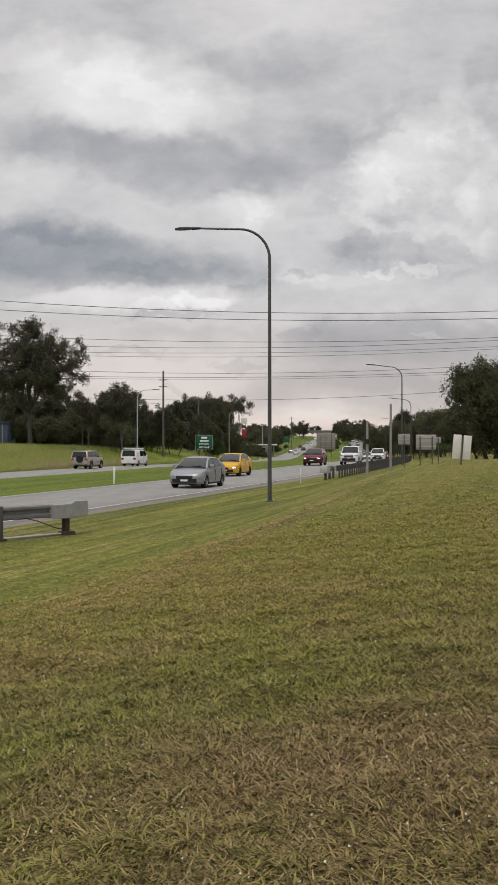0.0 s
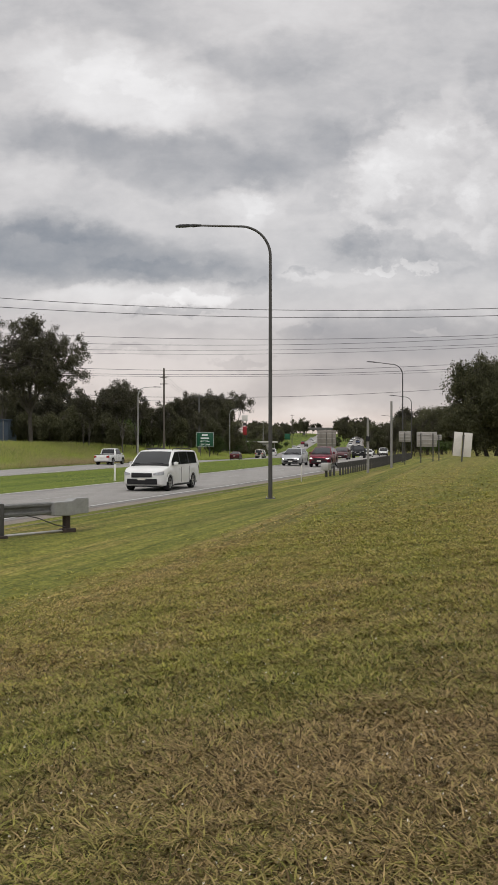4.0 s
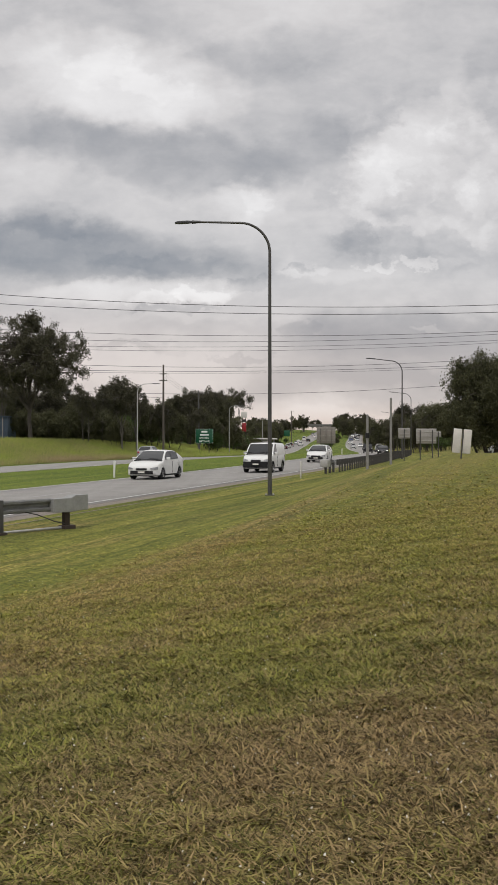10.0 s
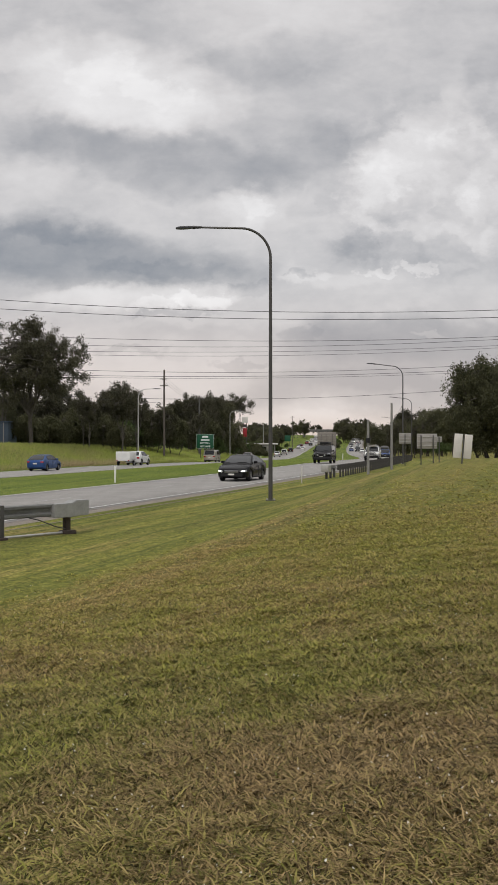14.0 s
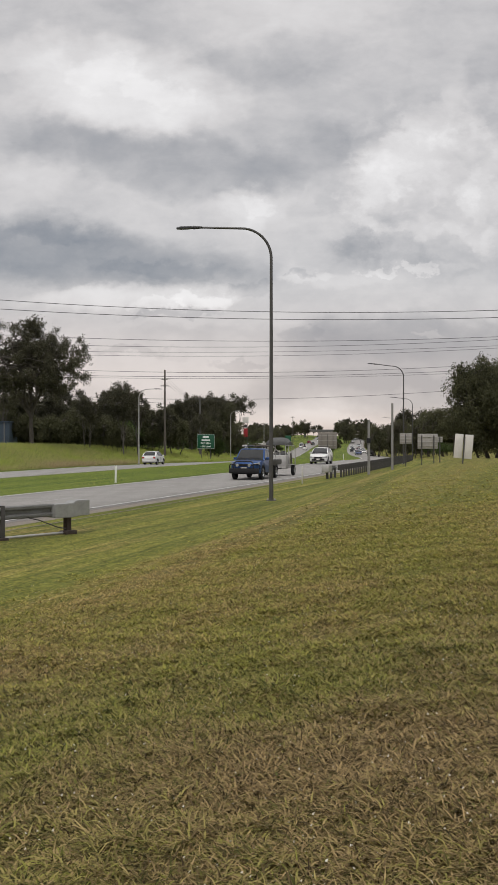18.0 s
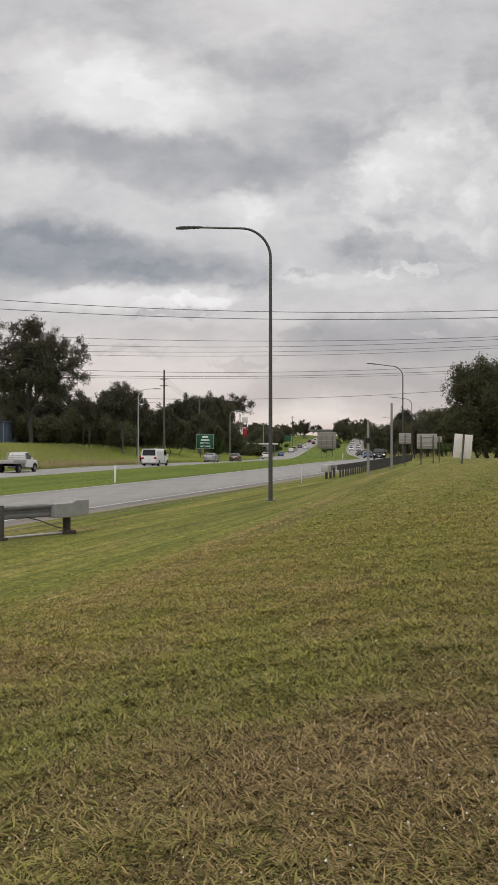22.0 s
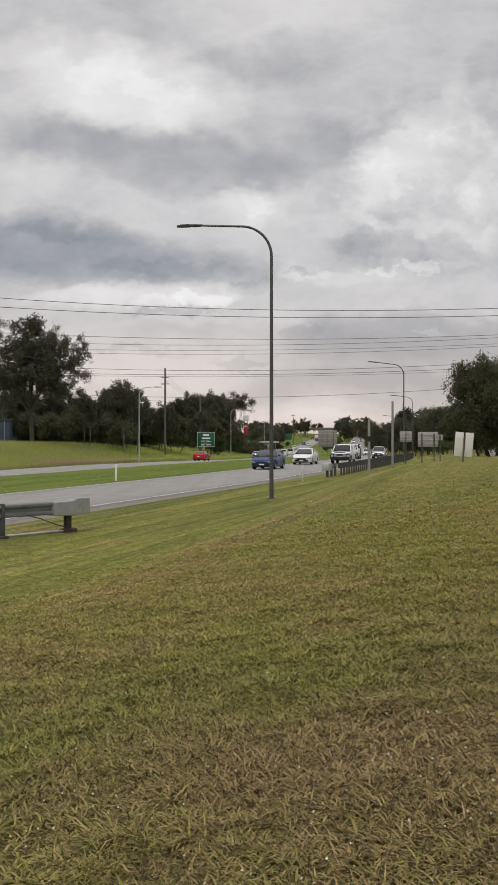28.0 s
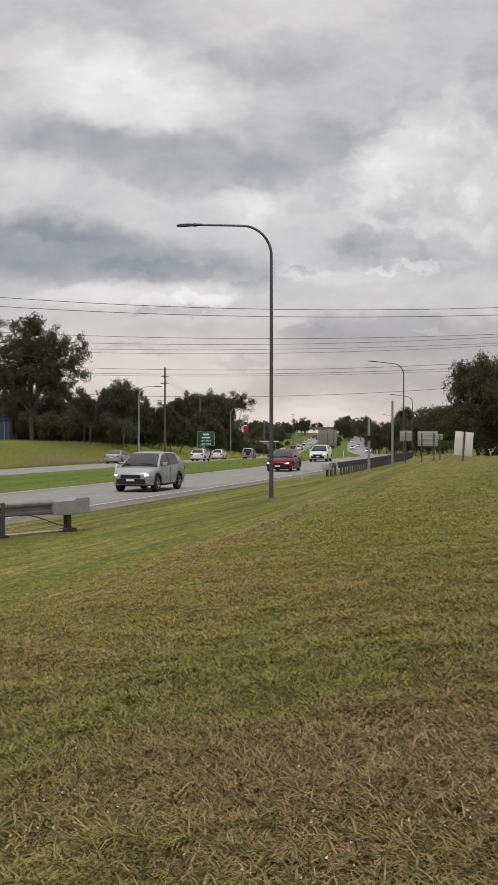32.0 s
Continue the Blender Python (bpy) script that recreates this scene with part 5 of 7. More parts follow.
# ---- road furniture ----
def street_lamp(x, y, base_z, height, arm, toward, label, group="street lamps", steel=None, rise=0.0):
    """A tapered steel column with a curved outreach and a flat LED head. toward: degrees of the arm's way in plan."""
    root = thing("street_lamp", label, "street lamp", group)
    root.matrix_world = pose(x, y, base_z - 0.05, 0, 0, toward)
    bend = 1.15
    pts = [(0, 0, 0), (0, 0, height * 0.5), (0, 0, height - bend)]
    for i in range(1, 13):
        a = i / 12 * math.pi / 2
        pts.append((bend * (1 - math.cos(a)), 0, height - bend + bend * math.sin(a)))
    pts.append((arm - 0.6, 0, height + 0.04 + rise))
    radii = [0.086, 0.070, 0.058] + [0.055 - 0.001 * i for i in range(12)] + [0.036]
    part("column", tube(bmesh.new(), pts, radii, 12), steel or M_POLE, root)
    bm = bmesh.new()
    box(bm, -0.19, 0.19, -0.19, 0.19, 0.02, 0.075, 0.008)
    part("base_plate", bm, M_POLE, root)
    for sx in (-1, 1):
        for sy in (-1, 1):
            bm = bmesh.new()
            tube(bm, [(sx * 0.14, sy * 0.14, 0.075), (sx * 0.14, sy * 0.14, 0.13)], 0.02, 6)
            part("bolt", bm, M_GALV, root)
    bm = bmesh.new()
    box(bm, -0.012, 0.012, -0.125, -0.095, 0.55, 0.85, 0.004)
    part("access_door", bm, M_GALV, root)
    bm = bmesh.new()
    bv = []
    for xx, w, lo, hi in ((-0.62, 0.07, 0.0, 0.075), (-0.40, 0.12, -0.02, 0.080), (-0.10, 0.13, -0.03, 0.062), (0.05, 0.09, -0.025, 0.028)):
        bv.append([bm.verts.new((arm + xx, yy * w, height + zz)) for yy, zz in ((-1, lo), (1, lo), (1, (lo + hi) / 2), (0.6, hi), (-0.6, hi), (-1, (lo + hi) / 2))])
    for ra, rb in zip(bv, bv[1:]):
        for i in range(6):
            bm.faces.new((ra[i], ra[(i + 1) % 6], rb[(i + 1) % 6], rb[i]))
    bm.faces.new(bv[0]), bm.faces.new(bv[-1])
    bmesh.ops.recalc_face_normals(bm, faces=bm.faces)
    tube(bm, [(arm - 0.95, 0, height + 0.04), (arm - 0.6, 0, height + 0.03)], [0.045, 0.07], 8)
    tip = rise / max(0.1, arm - 1.75)
    bmesh.ops.transform(bm, verts=bm.verts, matrix=Matrix.Translation((arm - 0.6, 0, height + rise)) @ Matrix.Rotation(-tip, 4, "Y") @ Matrix.Translation((0.6 - arm, 0, -height)))
    part("lamp_head", bm, M_LAMP, root, "flat dark LED lamp head")
    return root


def at(u, s):
    x, y = place(u, s)
    return float(x), float(y), float(ground_z(u, s))


def arm_turn(s, side):
    """Plan angle of the way across the road: side -1 to the left, 1 to the right."""
    a = -math.degrees(float(slope(s)))
    return a if side > 0 else a + 180


for x, y, s in ((0.80, 39.4, 40.7), (15.65, 104.0, 104.0), (26.6, 167.0, 167.0), (38.0, 265.0, 265.0), (45.5, 350.0, 350.0)):
    street_lamp(x, y, ground_at(x, y), 10.6 if s < 60 else 10.12, 3.62, arm_turn(s, -1) if s > 60 else 180, "grey steel street lamp with a curved arm on the grass verge", rise=0.0 if s < 60 else 0.22)
for s, u, h in ((125.0, -31.8, 9.7), (220.0, -35.2, 10.6), (330.0, -35.0, 10.6)):
    x, y, z = at(u, s)
    street_lamp(x, y, z, h, 3.0, arm_turn(s, 1), "pale steel street lamp beyond the far carriageway", steel=M_GALV)


def guide_post(u, s, turn=-15, material=None):
    root = thing("guide_post", "white plastic roadside guide post with a reflector", "guide post", "guide posts")
    x, y, z = at(u, s)
    root.matrix_world = pose(x, y, z, 0, 1.5, turn)
    bm = bmesh.new()
    box(bm, -0.055, 0.055, -0.012, 0.012, -0.1, 0.92, 0.006)
    part("post", bm, material or M_WHITEPOST, root)
    bm = bmesh.new()
    box(bm, -0.028, 0.028, -0.018, -0.0125, 0.68, 0.80)
    part("reflector", bm, M_WHITEPOST, root, "small pale reflector", smooth=None)


guide_post(2.1, 55.8, 60, M_SIGNWHITE)
for u, s in ((-7.6, 53.0), (-7.6, 150.0), (-22.8, 170.0)):
    guide_post(u, s)


def wbeam_profile():
    return [(0.0, -0.155), (0.075, -0.125), (0.075, -0.075), (0.0, -0.03), (0.0, 0.03), (0.075, 0.075), (0.075, 0.125), (0.0, 0.155)]


def rail_span(u0, s0, u1, s1, h=0.62, n=6):
    bm = bmesh.new()
    rows = []
    for i in range(n + 1):
        t = i / n
        u, s = u0 + (u1 - u0) * t, s0 + (s1 - s0) * t
        row = []
        for d, dz in wbeam_profile():
            x, y, z = at(u - d, s)
            row.append(bm.verts.new((x, y, z + h + dz)))
        rows.append(row)
    for a, b in zip(rows, rows[1:]):
        for i in range(len(a) - 1):
            bm.faces.new((a[i], a[i + 1], b[i + 1], b[i]))
    r = bmesh.ops.solidify(bm, geom=list(bm.faces), thickness=0.006)
    return bm


def guard_rail(u0, s0, u1, s1, spacing, label, end_first=True, sections=4.0):
    root = thing("guard_rail", label, "guard rail", "guard rails")
    n = max(1, round((s1 - s0) / spacing))
    for i in range(n + 1):
        t = i / n
        x, y, z = at(u0 + (u1 - u0) * t, s0 + (s1 - s0) * t)
        bm = bmesh.new()
        # a C-section post with its spacer block
        box(bm, -0.005, 0.105, -0.055, -0.047, -0.15, 0.80), box(bm, -0.005, 0.003, -0.055, 0.055, -0.15, 0.80), box(bm, -0.005, 0.105, 0.047, 0.055, -0.15, 0.80)
        box(bm, -0.14, -0.006, -0.05, 0.05, 0.44, 0.80)
        p = part("post", bm, M_POST, root, smooth=None)
        p.matrix_world = pose(x + 0.16, y, z, 0, 0, -math.degrees(float(slope(s0))))
    m = max(1, round((s1 - s0) / sections))
    for i in range(m):
        a, b = i / m, (i + 1) / m
        part("rail_section", rail_span(u0 + (u1 - u0) * a, s0 + (s1 - s0) * a, u0 + (u1 - u0) * b + 0.004, s0 + (s1 - s0) * b + 0.25), M_RAIL, root, smooth=None)
    return root


guard_rail(2.2, 66.0, 2.3, 150.0, 1.05, "grey steel W-beam guard rail on dark posts beside the road")


def near_terminal():
    """The end of the near guard rail: beam, slotted impact head, two posts, cable and ground strut."""
    root = thing("guard_rail_end", "weathered steel guard rail end terminal on the verge", "guard rail", "guard rails")
    x0, y0, z0 = -4.50, 24.95, at(3.1, 25.7)[2]
    x1, y1 = -5.75, 23.35
    d = Vector((x1 - x0, y1 - y0, 0)).normalized()
    ang = math.degrees(math.atan2(d.y, d.x))
    root.matrix_world = pose(x0, y0, z0, 0, 0, ang)
    # local +x runs along the rail away from its end
    bm = bmesh.new()
    rows = []
    for i in range(9):
        x = 0.38 + i * 0.65
        rows.append([bm.verts.new((x, -0.02 + dd, 0.62 + dz)) for dd, dz in wbeam_profile()])
    for a, b in zip(rows, rows[1:]):
        for i in range(7):
            bm.faces.new((a[i], b[i], b[i + 1], a[i + 1]))
    bmesh.ops.solidify(bm, geom=list(bm.faces), thickness=0.006)
    part("rail_section", bm, M_RAIL, root, smooth=None)
    bm = bmesh.new()
    outline = [(0.52, 0.44), (0.52, 0.76), (-0.05, 0.77), (-0.18, 0.83), (-0.60, 0.83), (-0.60, 0.45), (-0.30, 0.45), (0.0, 0.42)]
    for yy in (0.16, -0.16):
        bm.faces.new([bm.verts.new((x, yy, z)) for x, z in outline])
    bm.verts.ensure_lookup_table()
    n = len(outline)
    for i in range(n):
        j = (i + 1) % n
        bm.faces.new((bm.verts[i], bm.verts[j], bm.verts[n + j], bm.verts[n + i]))
    bmesh.ops.recalc_face_normals(bm, faces=bm.faces)
    bmesh.ops.bevel(bm, geom=list(bm.edges), offset=0.015, segments=2, affect="EDGES")
    part("impact_head", bm, M_RAIL, root, "boxed galvanised impact head")
    for yy in (0.10, -0.10):
        for zz in (0.52, 0.76):
            part("bolt", tube(bmesh.new(), [(-0.600, yy, zz), (-0.615, yy, zz)], 0.02, 8), M_POST, root)
    for x in (0.0, 2.0, 4.0):
        bm = bmesh.new()
        box(bm, x - (0.055 if x else 0.078), x + (0.055 if x else 0.078), -0.06, 0.06, -0.2, 0.80 if x else 0.46, 0.006)
        part("post", bm, M_POST if x else M_RUST, root)
        bm = bmesh.new()
        box(bm, x - (0.12 if x else 0.21), x + 0.15, -0.13, 0.13, -0.1, 0.06 if x else 0.10, 0.02)
        part("post_footing", bm, M_RUST, root)
    part("ground_strut", tube(bmesh.new(), [(0.05, 0.0, 0.05), (2.0, 0.0, 0.05)], 0.03, 8), M_GALV, root)
    part("anchor_cable", tube(bmesh.new(), [(0.06, 0.03, 0.14), (0.4, 0.03, 0.22), (0.9, 0.03, 0.40), (1.4, 0.03, 0.52)], 0.014, 6), M_POST, root)


near_terminal()


def far_terminal():
    root = thing("guard_rail_end", "galvanised guard rail end terminal with a boxed head", "guard rail", "guard rails")
    x, y, z = at(2.15, 62.6)
    root.matrix_world = pose(x, y, z, 0, 0, 90 - math.degrees(float(slope(62))))
    bm = bmesh.new()
    box(bm, -0.30, 0.75, -0.17, 0.30, 0.40, 0.86, 0.03)
    part("impact_head", bm, M_GALV, root)
    bm = bmesh.new()
    rows = []
    for i in range(6):
        rows.append([bm.verts.new((0.7 + i * 0.55, 0.02 + dd, 0.62 + dz)) for dd, dz in wbeam_profile()])
    for a, b in zip(rows, rows[1:]):
        for i in range(7):
            bm.faces.new((a[i], b[i], b[i + 1], a[i + 1]))
    bmesh.ops.solidify(bm, geom=list(bm.faces), thickness=0.006)
    part("rail_section", bm, M_RAIL, root, smooth=None)
    for xx in (0.0, 1.4, 2.7):
        bm = bmesh.new()
        box(bm, xx - 0.07, xx + 0.07, -0.07, 0.07, -0.2, 0.60, 0.006)
        part("post", bm, M_POST, root)


far_terminal()


def plain_pole(u, s, height, r, material, label, name="utility_pole", collar=None, pad=False):
    root = thing(name, label, "pole")
    x, y, z = at(u, s)
    root.matrix_world = pose(x, y, z - 0.05)
    part("column", tube(bmesh.new(), [(0, 0, 0), (0, 0, height * 0.5), (0, 0, height)], [r, r * 0.93, r * 0.85], 12), material, root)
    if collar:
        bm = bmesh.new()
        tube(bm, [(0, 0, collar[0]), (0, 0, collar[1])], r + 0.05, 12)
        part("band", bm, M_TRIM, root, "dark band on the pole")
    if pad:
        bm = bmesh.new()
        box(bm, 0.2, 1.1, -0.35, 0.35, 0.0, 0.09, 0.01)
        part("pad", bm, M_CONCRETE, root, "small concrete pad")
    return root


plain_pole(4.7, 62.6, 3.35, 0.085, M_GREYPOLE, "short grey steel pole with dark fittings", collar=(1.95, 2.25), pad=True)
plain_pole(4.45, 77.0, 5.1, 0.095, M_GREYPOLE, "tall plain grey pole on the verge", pad=True)


def sign_back(u, s, width, height, low, label, posts=2, material=None, turn=0.0, lean=0.0, split=False, thick=0.03):
    root = thing("road_sign", label, "road sign", "road signs")
    x, y, z = at(u, s)
    root.matrix_world = pose(x, y, z - 0.03, 0, lean, turn)
    gap = 0.045 if split else 0
    panels = ((-width / 2, -gap), (gap, width / 2)) if split else ((-width / 2, width / 2),)
    for a, b in panels:
        bm = bmesh.new()
        box(bm, a, b, 0.05, 0.05 + thick, low, low + height, 0.012)
        p = part("panel", bm, material or M_SIGNBACK, root, "bare metal back of the sign")
        for zz in (0.2, 0.5, 0.8) if not split else ():
            bm = bmesh.new()
            box(bm, a + 0.03, b - 0.03, 0.015, 0.05, low + height * zz - 0.025, low + height * zz + 0.025)
            part("stiffener", bm, M_GALV, p, smooth=None)
    xs = [0] if posts == 1 else [-width * 0.3 + width * 0.6 * i / (posts - 1) for i in range(posts)]
    for px_ in xs:
        bm = bmesh.new()
        tube(bm, [(px_, 0.0, -0.1), (px_, 0.0, low + height * 0.9)], 0.04, 8)
        part("sign_post", bm, M_POLE, root)
    return root


sign_back(10.75, 54.0, 0.96, 1.22, 0.30, "pale back of a small paired road sign leaning on the bank", 1, M_SIGNWHITE, turn=8, lean=5, split=True)
def uv(x, y):
    u, s = station(x, y)
    return float(u), float(s)


sign_back(*uv(13.25, 76.0), 1.50, 1.12, 1.20, "bare metal back of a road sign on two posts", 2, turn=-4)
sign_back(*uv(14.5, 95.0), 1.10, 0.98, 2.15, "small bare metal back of a road sign", 1, turn=-4)
sign_back(*uv(14.15, 76.0), 0.42, 0.42, 1.55, "small pale back of a road sign", 1, turn=-4)
sign_back(-14.2, 232.0, 4.3, 3.8, 2.0, "large brown-grey back of a highway direction sign on posts", 3, M_BROWNBACK, turn=-4)


def words(text, size, material, parent, x, y, z, bold=0.0):
    cu = bpy.data.curves.new("text", "FONT")
    cu.body, cu.size, cu.align_x, cu.align_y = text, size, "CENTER", "CENTER"
    cu.extrude, cu.offset = 0.004, bold
    cu.materials.append(material)
    ob = new("lettering", cu)
    ob.parent = parent
    ob.matrix_local = pose(x, y, z, 90, 0, 0)
    return ob


def exit_sign(u, s):
    root = thing("exit_sign", "green highway exit sign with white lettering on posts", "road sign")
    x, y, z = at(u, s)
    root.matrix_world = pose(x, y, z - 0.03, 0, 0, -3)
    bm = bmesh.new()
    box(bm, -1.62, 1.62, -0.03, 0.02, 1.10, 3.75, 0.02)
    panel = part("panel", bm, M_SIGNGREEN, root)
    panel.location.z = 1.1
    for x0, x1, z0, z1 in ((-1.60, 1.60, 3.70, 3.73), (-1.60, 1.60, 1.115, 1.145), (-1.605, -1.575, 1.115, 3.73), (1.575, 1.605, 1.115, 3.73)):
        bm = bmesh.new()
        box(bm, x0, x1, -0.038, -0.031, z0, z1)
        part("border", bm, M_SIGNTEXT, panel, smooth=None)
    bm = bmesh.new()
    box(bm, -0.55, 0.55, -0.040, -0.032, 3.08, 3.40)
    part("lettering_bar", bm, M_SIGNTEXT, panel, "unreadable white top line", smooth=None)
    bm = bmesh.new()
    box(bm, -0.80, 0.80, -0.040, -0.032, 2.52, 2.78)
    part("lettering_bar", bm, M_SIGNTEXT, panel, "unreadable white line", smooth=None)
    words("EXIT 500m", 0.40, M_SIGNTEXT, panel, 0, -0.036, 2.06, 0.008)
    words("LEFT LANE", 0.40, M_SIGNTEXT, panel, 0, -0.036, 1.46, 0.008)
    for px_ in (-0.85, 0.85):
        bm = bmesh.new()
        tube(bm, [(px_, 0.08, -0.1), (px_, 0.08, 4.5)], 0.06, 8)
        part("sign_post", bm, M_POLE, root)


exit_sign(-35.0, 184.0)


def timber_pole(x, y, top, arms, label, lean=0.0, wood=None):
    root = thing("power_pole", label, "power pole", "power poles")
    z = ground_at(x, y)
    root.matrix_world = pose(x, y, z - 0.1, 0, lean, -12)
    h = top - z + 0.1
    part("pole", tube(bmesh.new(), [(0, 0, 0), (0, 0, h * 0.5), (0, 0, h)], [0.19, 0.165, 0.135], 10), wood or M_WOOD, root)
    for a in arms:
        bm = bmesh.new()
        box(bm, -a[1], a[1], -0.20, -0.08, h - a[0] - 0.06, h - a[0] + 0.06, 0.01)
        arm = part("crossarm", bm, M_WOOD, root)
        for xx in (-a[1] + 0.1, -a[1] * 0.4, a[1] * 0.4, a[1] - 0.1):
            bm = bmesh.new()
            tube(bm, [(xx, -0.14, h - a[0] + 0.05), (xx, -0.14, h - a[0] + 0.12), (xx, -0.14, h - a[0] + 0.22)], [0.02, 0.05, 0.035], 8)
            part("insulator", bm, M_SIGNWHITE, arm)
    return root


timber_pole(-14.0, 166.0, 14.0, ((1.5, 0.62), (2.6, 0.66)), "dark timber power pole with crossarms among trees")
timber_pole(-10.2, 205.0, 11.6, ((0.6, 0.9),), "weathered timber power pole beside the trees", wood=M_FARCONC)
timber_pole(20.0, 480.0, 14.5, ((0.5, 1.1),), "distant timber power pole by the road")


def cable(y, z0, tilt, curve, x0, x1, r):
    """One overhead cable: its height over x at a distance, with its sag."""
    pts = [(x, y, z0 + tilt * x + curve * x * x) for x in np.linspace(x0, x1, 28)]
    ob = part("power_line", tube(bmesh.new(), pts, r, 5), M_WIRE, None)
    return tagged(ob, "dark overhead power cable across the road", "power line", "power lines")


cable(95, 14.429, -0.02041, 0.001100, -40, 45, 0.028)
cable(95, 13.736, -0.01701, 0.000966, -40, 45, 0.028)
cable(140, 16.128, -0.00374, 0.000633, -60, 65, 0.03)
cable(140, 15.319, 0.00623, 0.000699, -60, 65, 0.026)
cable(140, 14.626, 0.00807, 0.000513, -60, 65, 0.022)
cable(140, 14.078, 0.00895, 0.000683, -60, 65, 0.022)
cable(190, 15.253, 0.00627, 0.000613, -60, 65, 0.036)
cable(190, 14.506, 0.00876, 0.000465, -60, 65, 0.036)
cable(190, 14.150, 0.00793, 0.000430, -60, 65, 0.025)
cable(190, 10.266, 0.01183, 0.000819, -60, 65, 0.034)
# the poles at the ends of the spans
for x, y, top, arms in ((-40, 95, 17.6, ((0.6, 1.1), (1.35, 1.1))), (45, 95, 16.3, ((0.6, 1.1), (1.3, 1.1))), (-60, 140, 19.1, ((0.5, 1.1), (1.5, 1.1))), (65, 140, 19.2, ((0.5, 1.1), (1.5, 1.1))),
                        (-60, 190, 17.6, ((0.5, 1.1), (1.5, 1.1))), (65, 190, 18.8, ((0.5, 1.1), (1.5, 1.1)))):
    timber_pole(x, y, top, arms, "tall weathered timber power pole holding the overhead cables")
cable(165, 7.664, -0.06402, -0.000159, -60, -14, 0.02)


def pylon_sign(x, y):
    root = thing("pylon_sign", "tall roadside pylon sign, white above red", "pylon sign")
    z = ground_at(x, y)
    root.matrix_world = pose(x, y, z - 0.1)
    for px_ in (-0.5, 0.5):
        part("post", tube(bmesh.new(), [(px_, 0.1, 0), (px_, 0.1, 11.2)], 0.10, 8), M_POLE, root)
    for name, m, w, z0, z1 in (("white_panel", M_SIGNWHITE, 0.90, 9.6, 11.4), ("grey_panel", M_POST, 0.62, 8.3, 9.2), ("red_panel", M_SIGNRED, 0.62, 5.6, 8.1)):
        bm = bmesh.new()
        box(bm, -w, w, -0.12, 0.06, z0, z1, 0.03)
        part(name, bm, m, root)


pylon_sign(-1.5, 300.0)


def small_green_sign(x, y, w, h, low):
    root = thing("road_sign", "small green direction sign far along the road", "road sign", "road signs")
    root.matrix_world = pose(x, y, ground_at(x, y) - 0.1)
    bm = bmesh.new()
    box(bm, -w / 2, w / 2, -0.03, 0.03, low, low + h, 0.02)
    part("panel", bm, M_SIGNGREEN, root)
    for px_ in (-w * 0.3, w * 0.3):
        part("sign_post", tube(bmesh.new(), [(px_, 0.08, 0), (px_, 0.08, low + h * 0.8)], 0.06, 6), M_POLE, root)


small_green_sign(15.6, 420.0, 2.4, 2.4, 4.4)


def overpass():
    root = thing("overpass", "distant grey concrete overpass across the highway", "bridge")
    bm = bmesh.new()
    box(bm, 35, 62, 668, 676, 9.0, 10.6, 0.1)
    part("deck", bm, M_FARCONC, root)
    for x in (36, 48, 60):
        bm = bmesh.new()
        box(bm, x - 0.6, x + 0.6, 669, 675, 2.0, 9.0)
        part("pier", bm, M_FARCONC, root, smooth=None)


overpass()


def service_station(x, y):
    root = thing("service_station", "low service station with a flat canopy far along the road", "building")
    z = ground_at(x, y)
    root.matrix_world = pose(x, y, z)
    bm = bmesh.new()
    box(bm, -9, 3, 4, 14, 0, 3.6)
    part("wall", bm, M_SIGNWHITE, root, smooth=None)
    bm = bmesh.new()
    box(bm, -9.4, 3.4, 3.6, 14.4, 3.6, 4.0, 0.05)
    part("roof", bm, M_SIGNBACK, root)
    bm = bmesh.new()
    box(bm, -6, 5, -7, 3, 3.6, 4.0, 0.08)
    part("canopy", bm, M_SIGNWHITE, root)
    for px_ in (-4.5, 4.0):
        for py_ in (-5, 1):
            part("canopy_post", tube(bmesh.new(), [(px_, py_, 0), (px_, py_, 3.6)], 0.15, 8), M_GALV, root)
    for i in range(3):
        bm = bmesh.new()
        box(bm, -8 + i * 3.4, -5.4 + i * 3.4, 3.93, 3.99, 0.5, 2.8)
        part("window", bm, M_GLASS, root, smooth=None)


service_station(4.0, 332.0)


def span(p, q, sag, r):
    """A thin wire between two points."""
    a, b = Vector(p), Vector(q)
    pts = [a.lerp(b, i / 12) - Vector((0, 0, sag * 4 * (i / 12) * (1 - i / 12))) for i in range(13)]
    ob = part("power_line", tube(bmesh.new(), pts, r, 5), M_WIRE, None)
    return tagged(ob, "thin service wire between two power poles", "power line", "power lines")


for dx in (-0.5, 0.0, 0.5):
    span((-14.0 + dx, 165.9, 12.7), (-10.2 + dx * 1.4, 204.9, 11.1), 1.0, 0.016)


def blue_shed(x, y):
    root = thing("shed", "faded blue ribbed metal shed among the trees", "shed")
    z = ground_at(x, y)
    root.matrix_world = pose(x, y, z - 0.05)
    bm = bmesh.new()
    box(bm, -6.0, 0, 0, 5.0, 0, 3.5, 0.03)
    part("wall", bm, M_BLUESHED, root)
    bm = bmesh.new()
    box(bm, -6.2, 0.2, -0.2, 5.2, 3.5, 3.66, 0.03)
    part("roof", bm, M_BLUESHED, root)
    for i in range(20):
        bm = bmesh.new()
        box(bm, -5.9 + i * 0.3, -5.78 + i * 0.3, -0.03, 0.0, 0.1, 3.45)
        part("rib", bm, M_BLUESHED, root, smooth=None)
    bm = bmesh.new()
    box(bm, -0.75, -0.65, -0.06, 0.0, 0.1, 3.45)
    part("corner_post", bm, M_SIGNBACK, root, smooth=None)


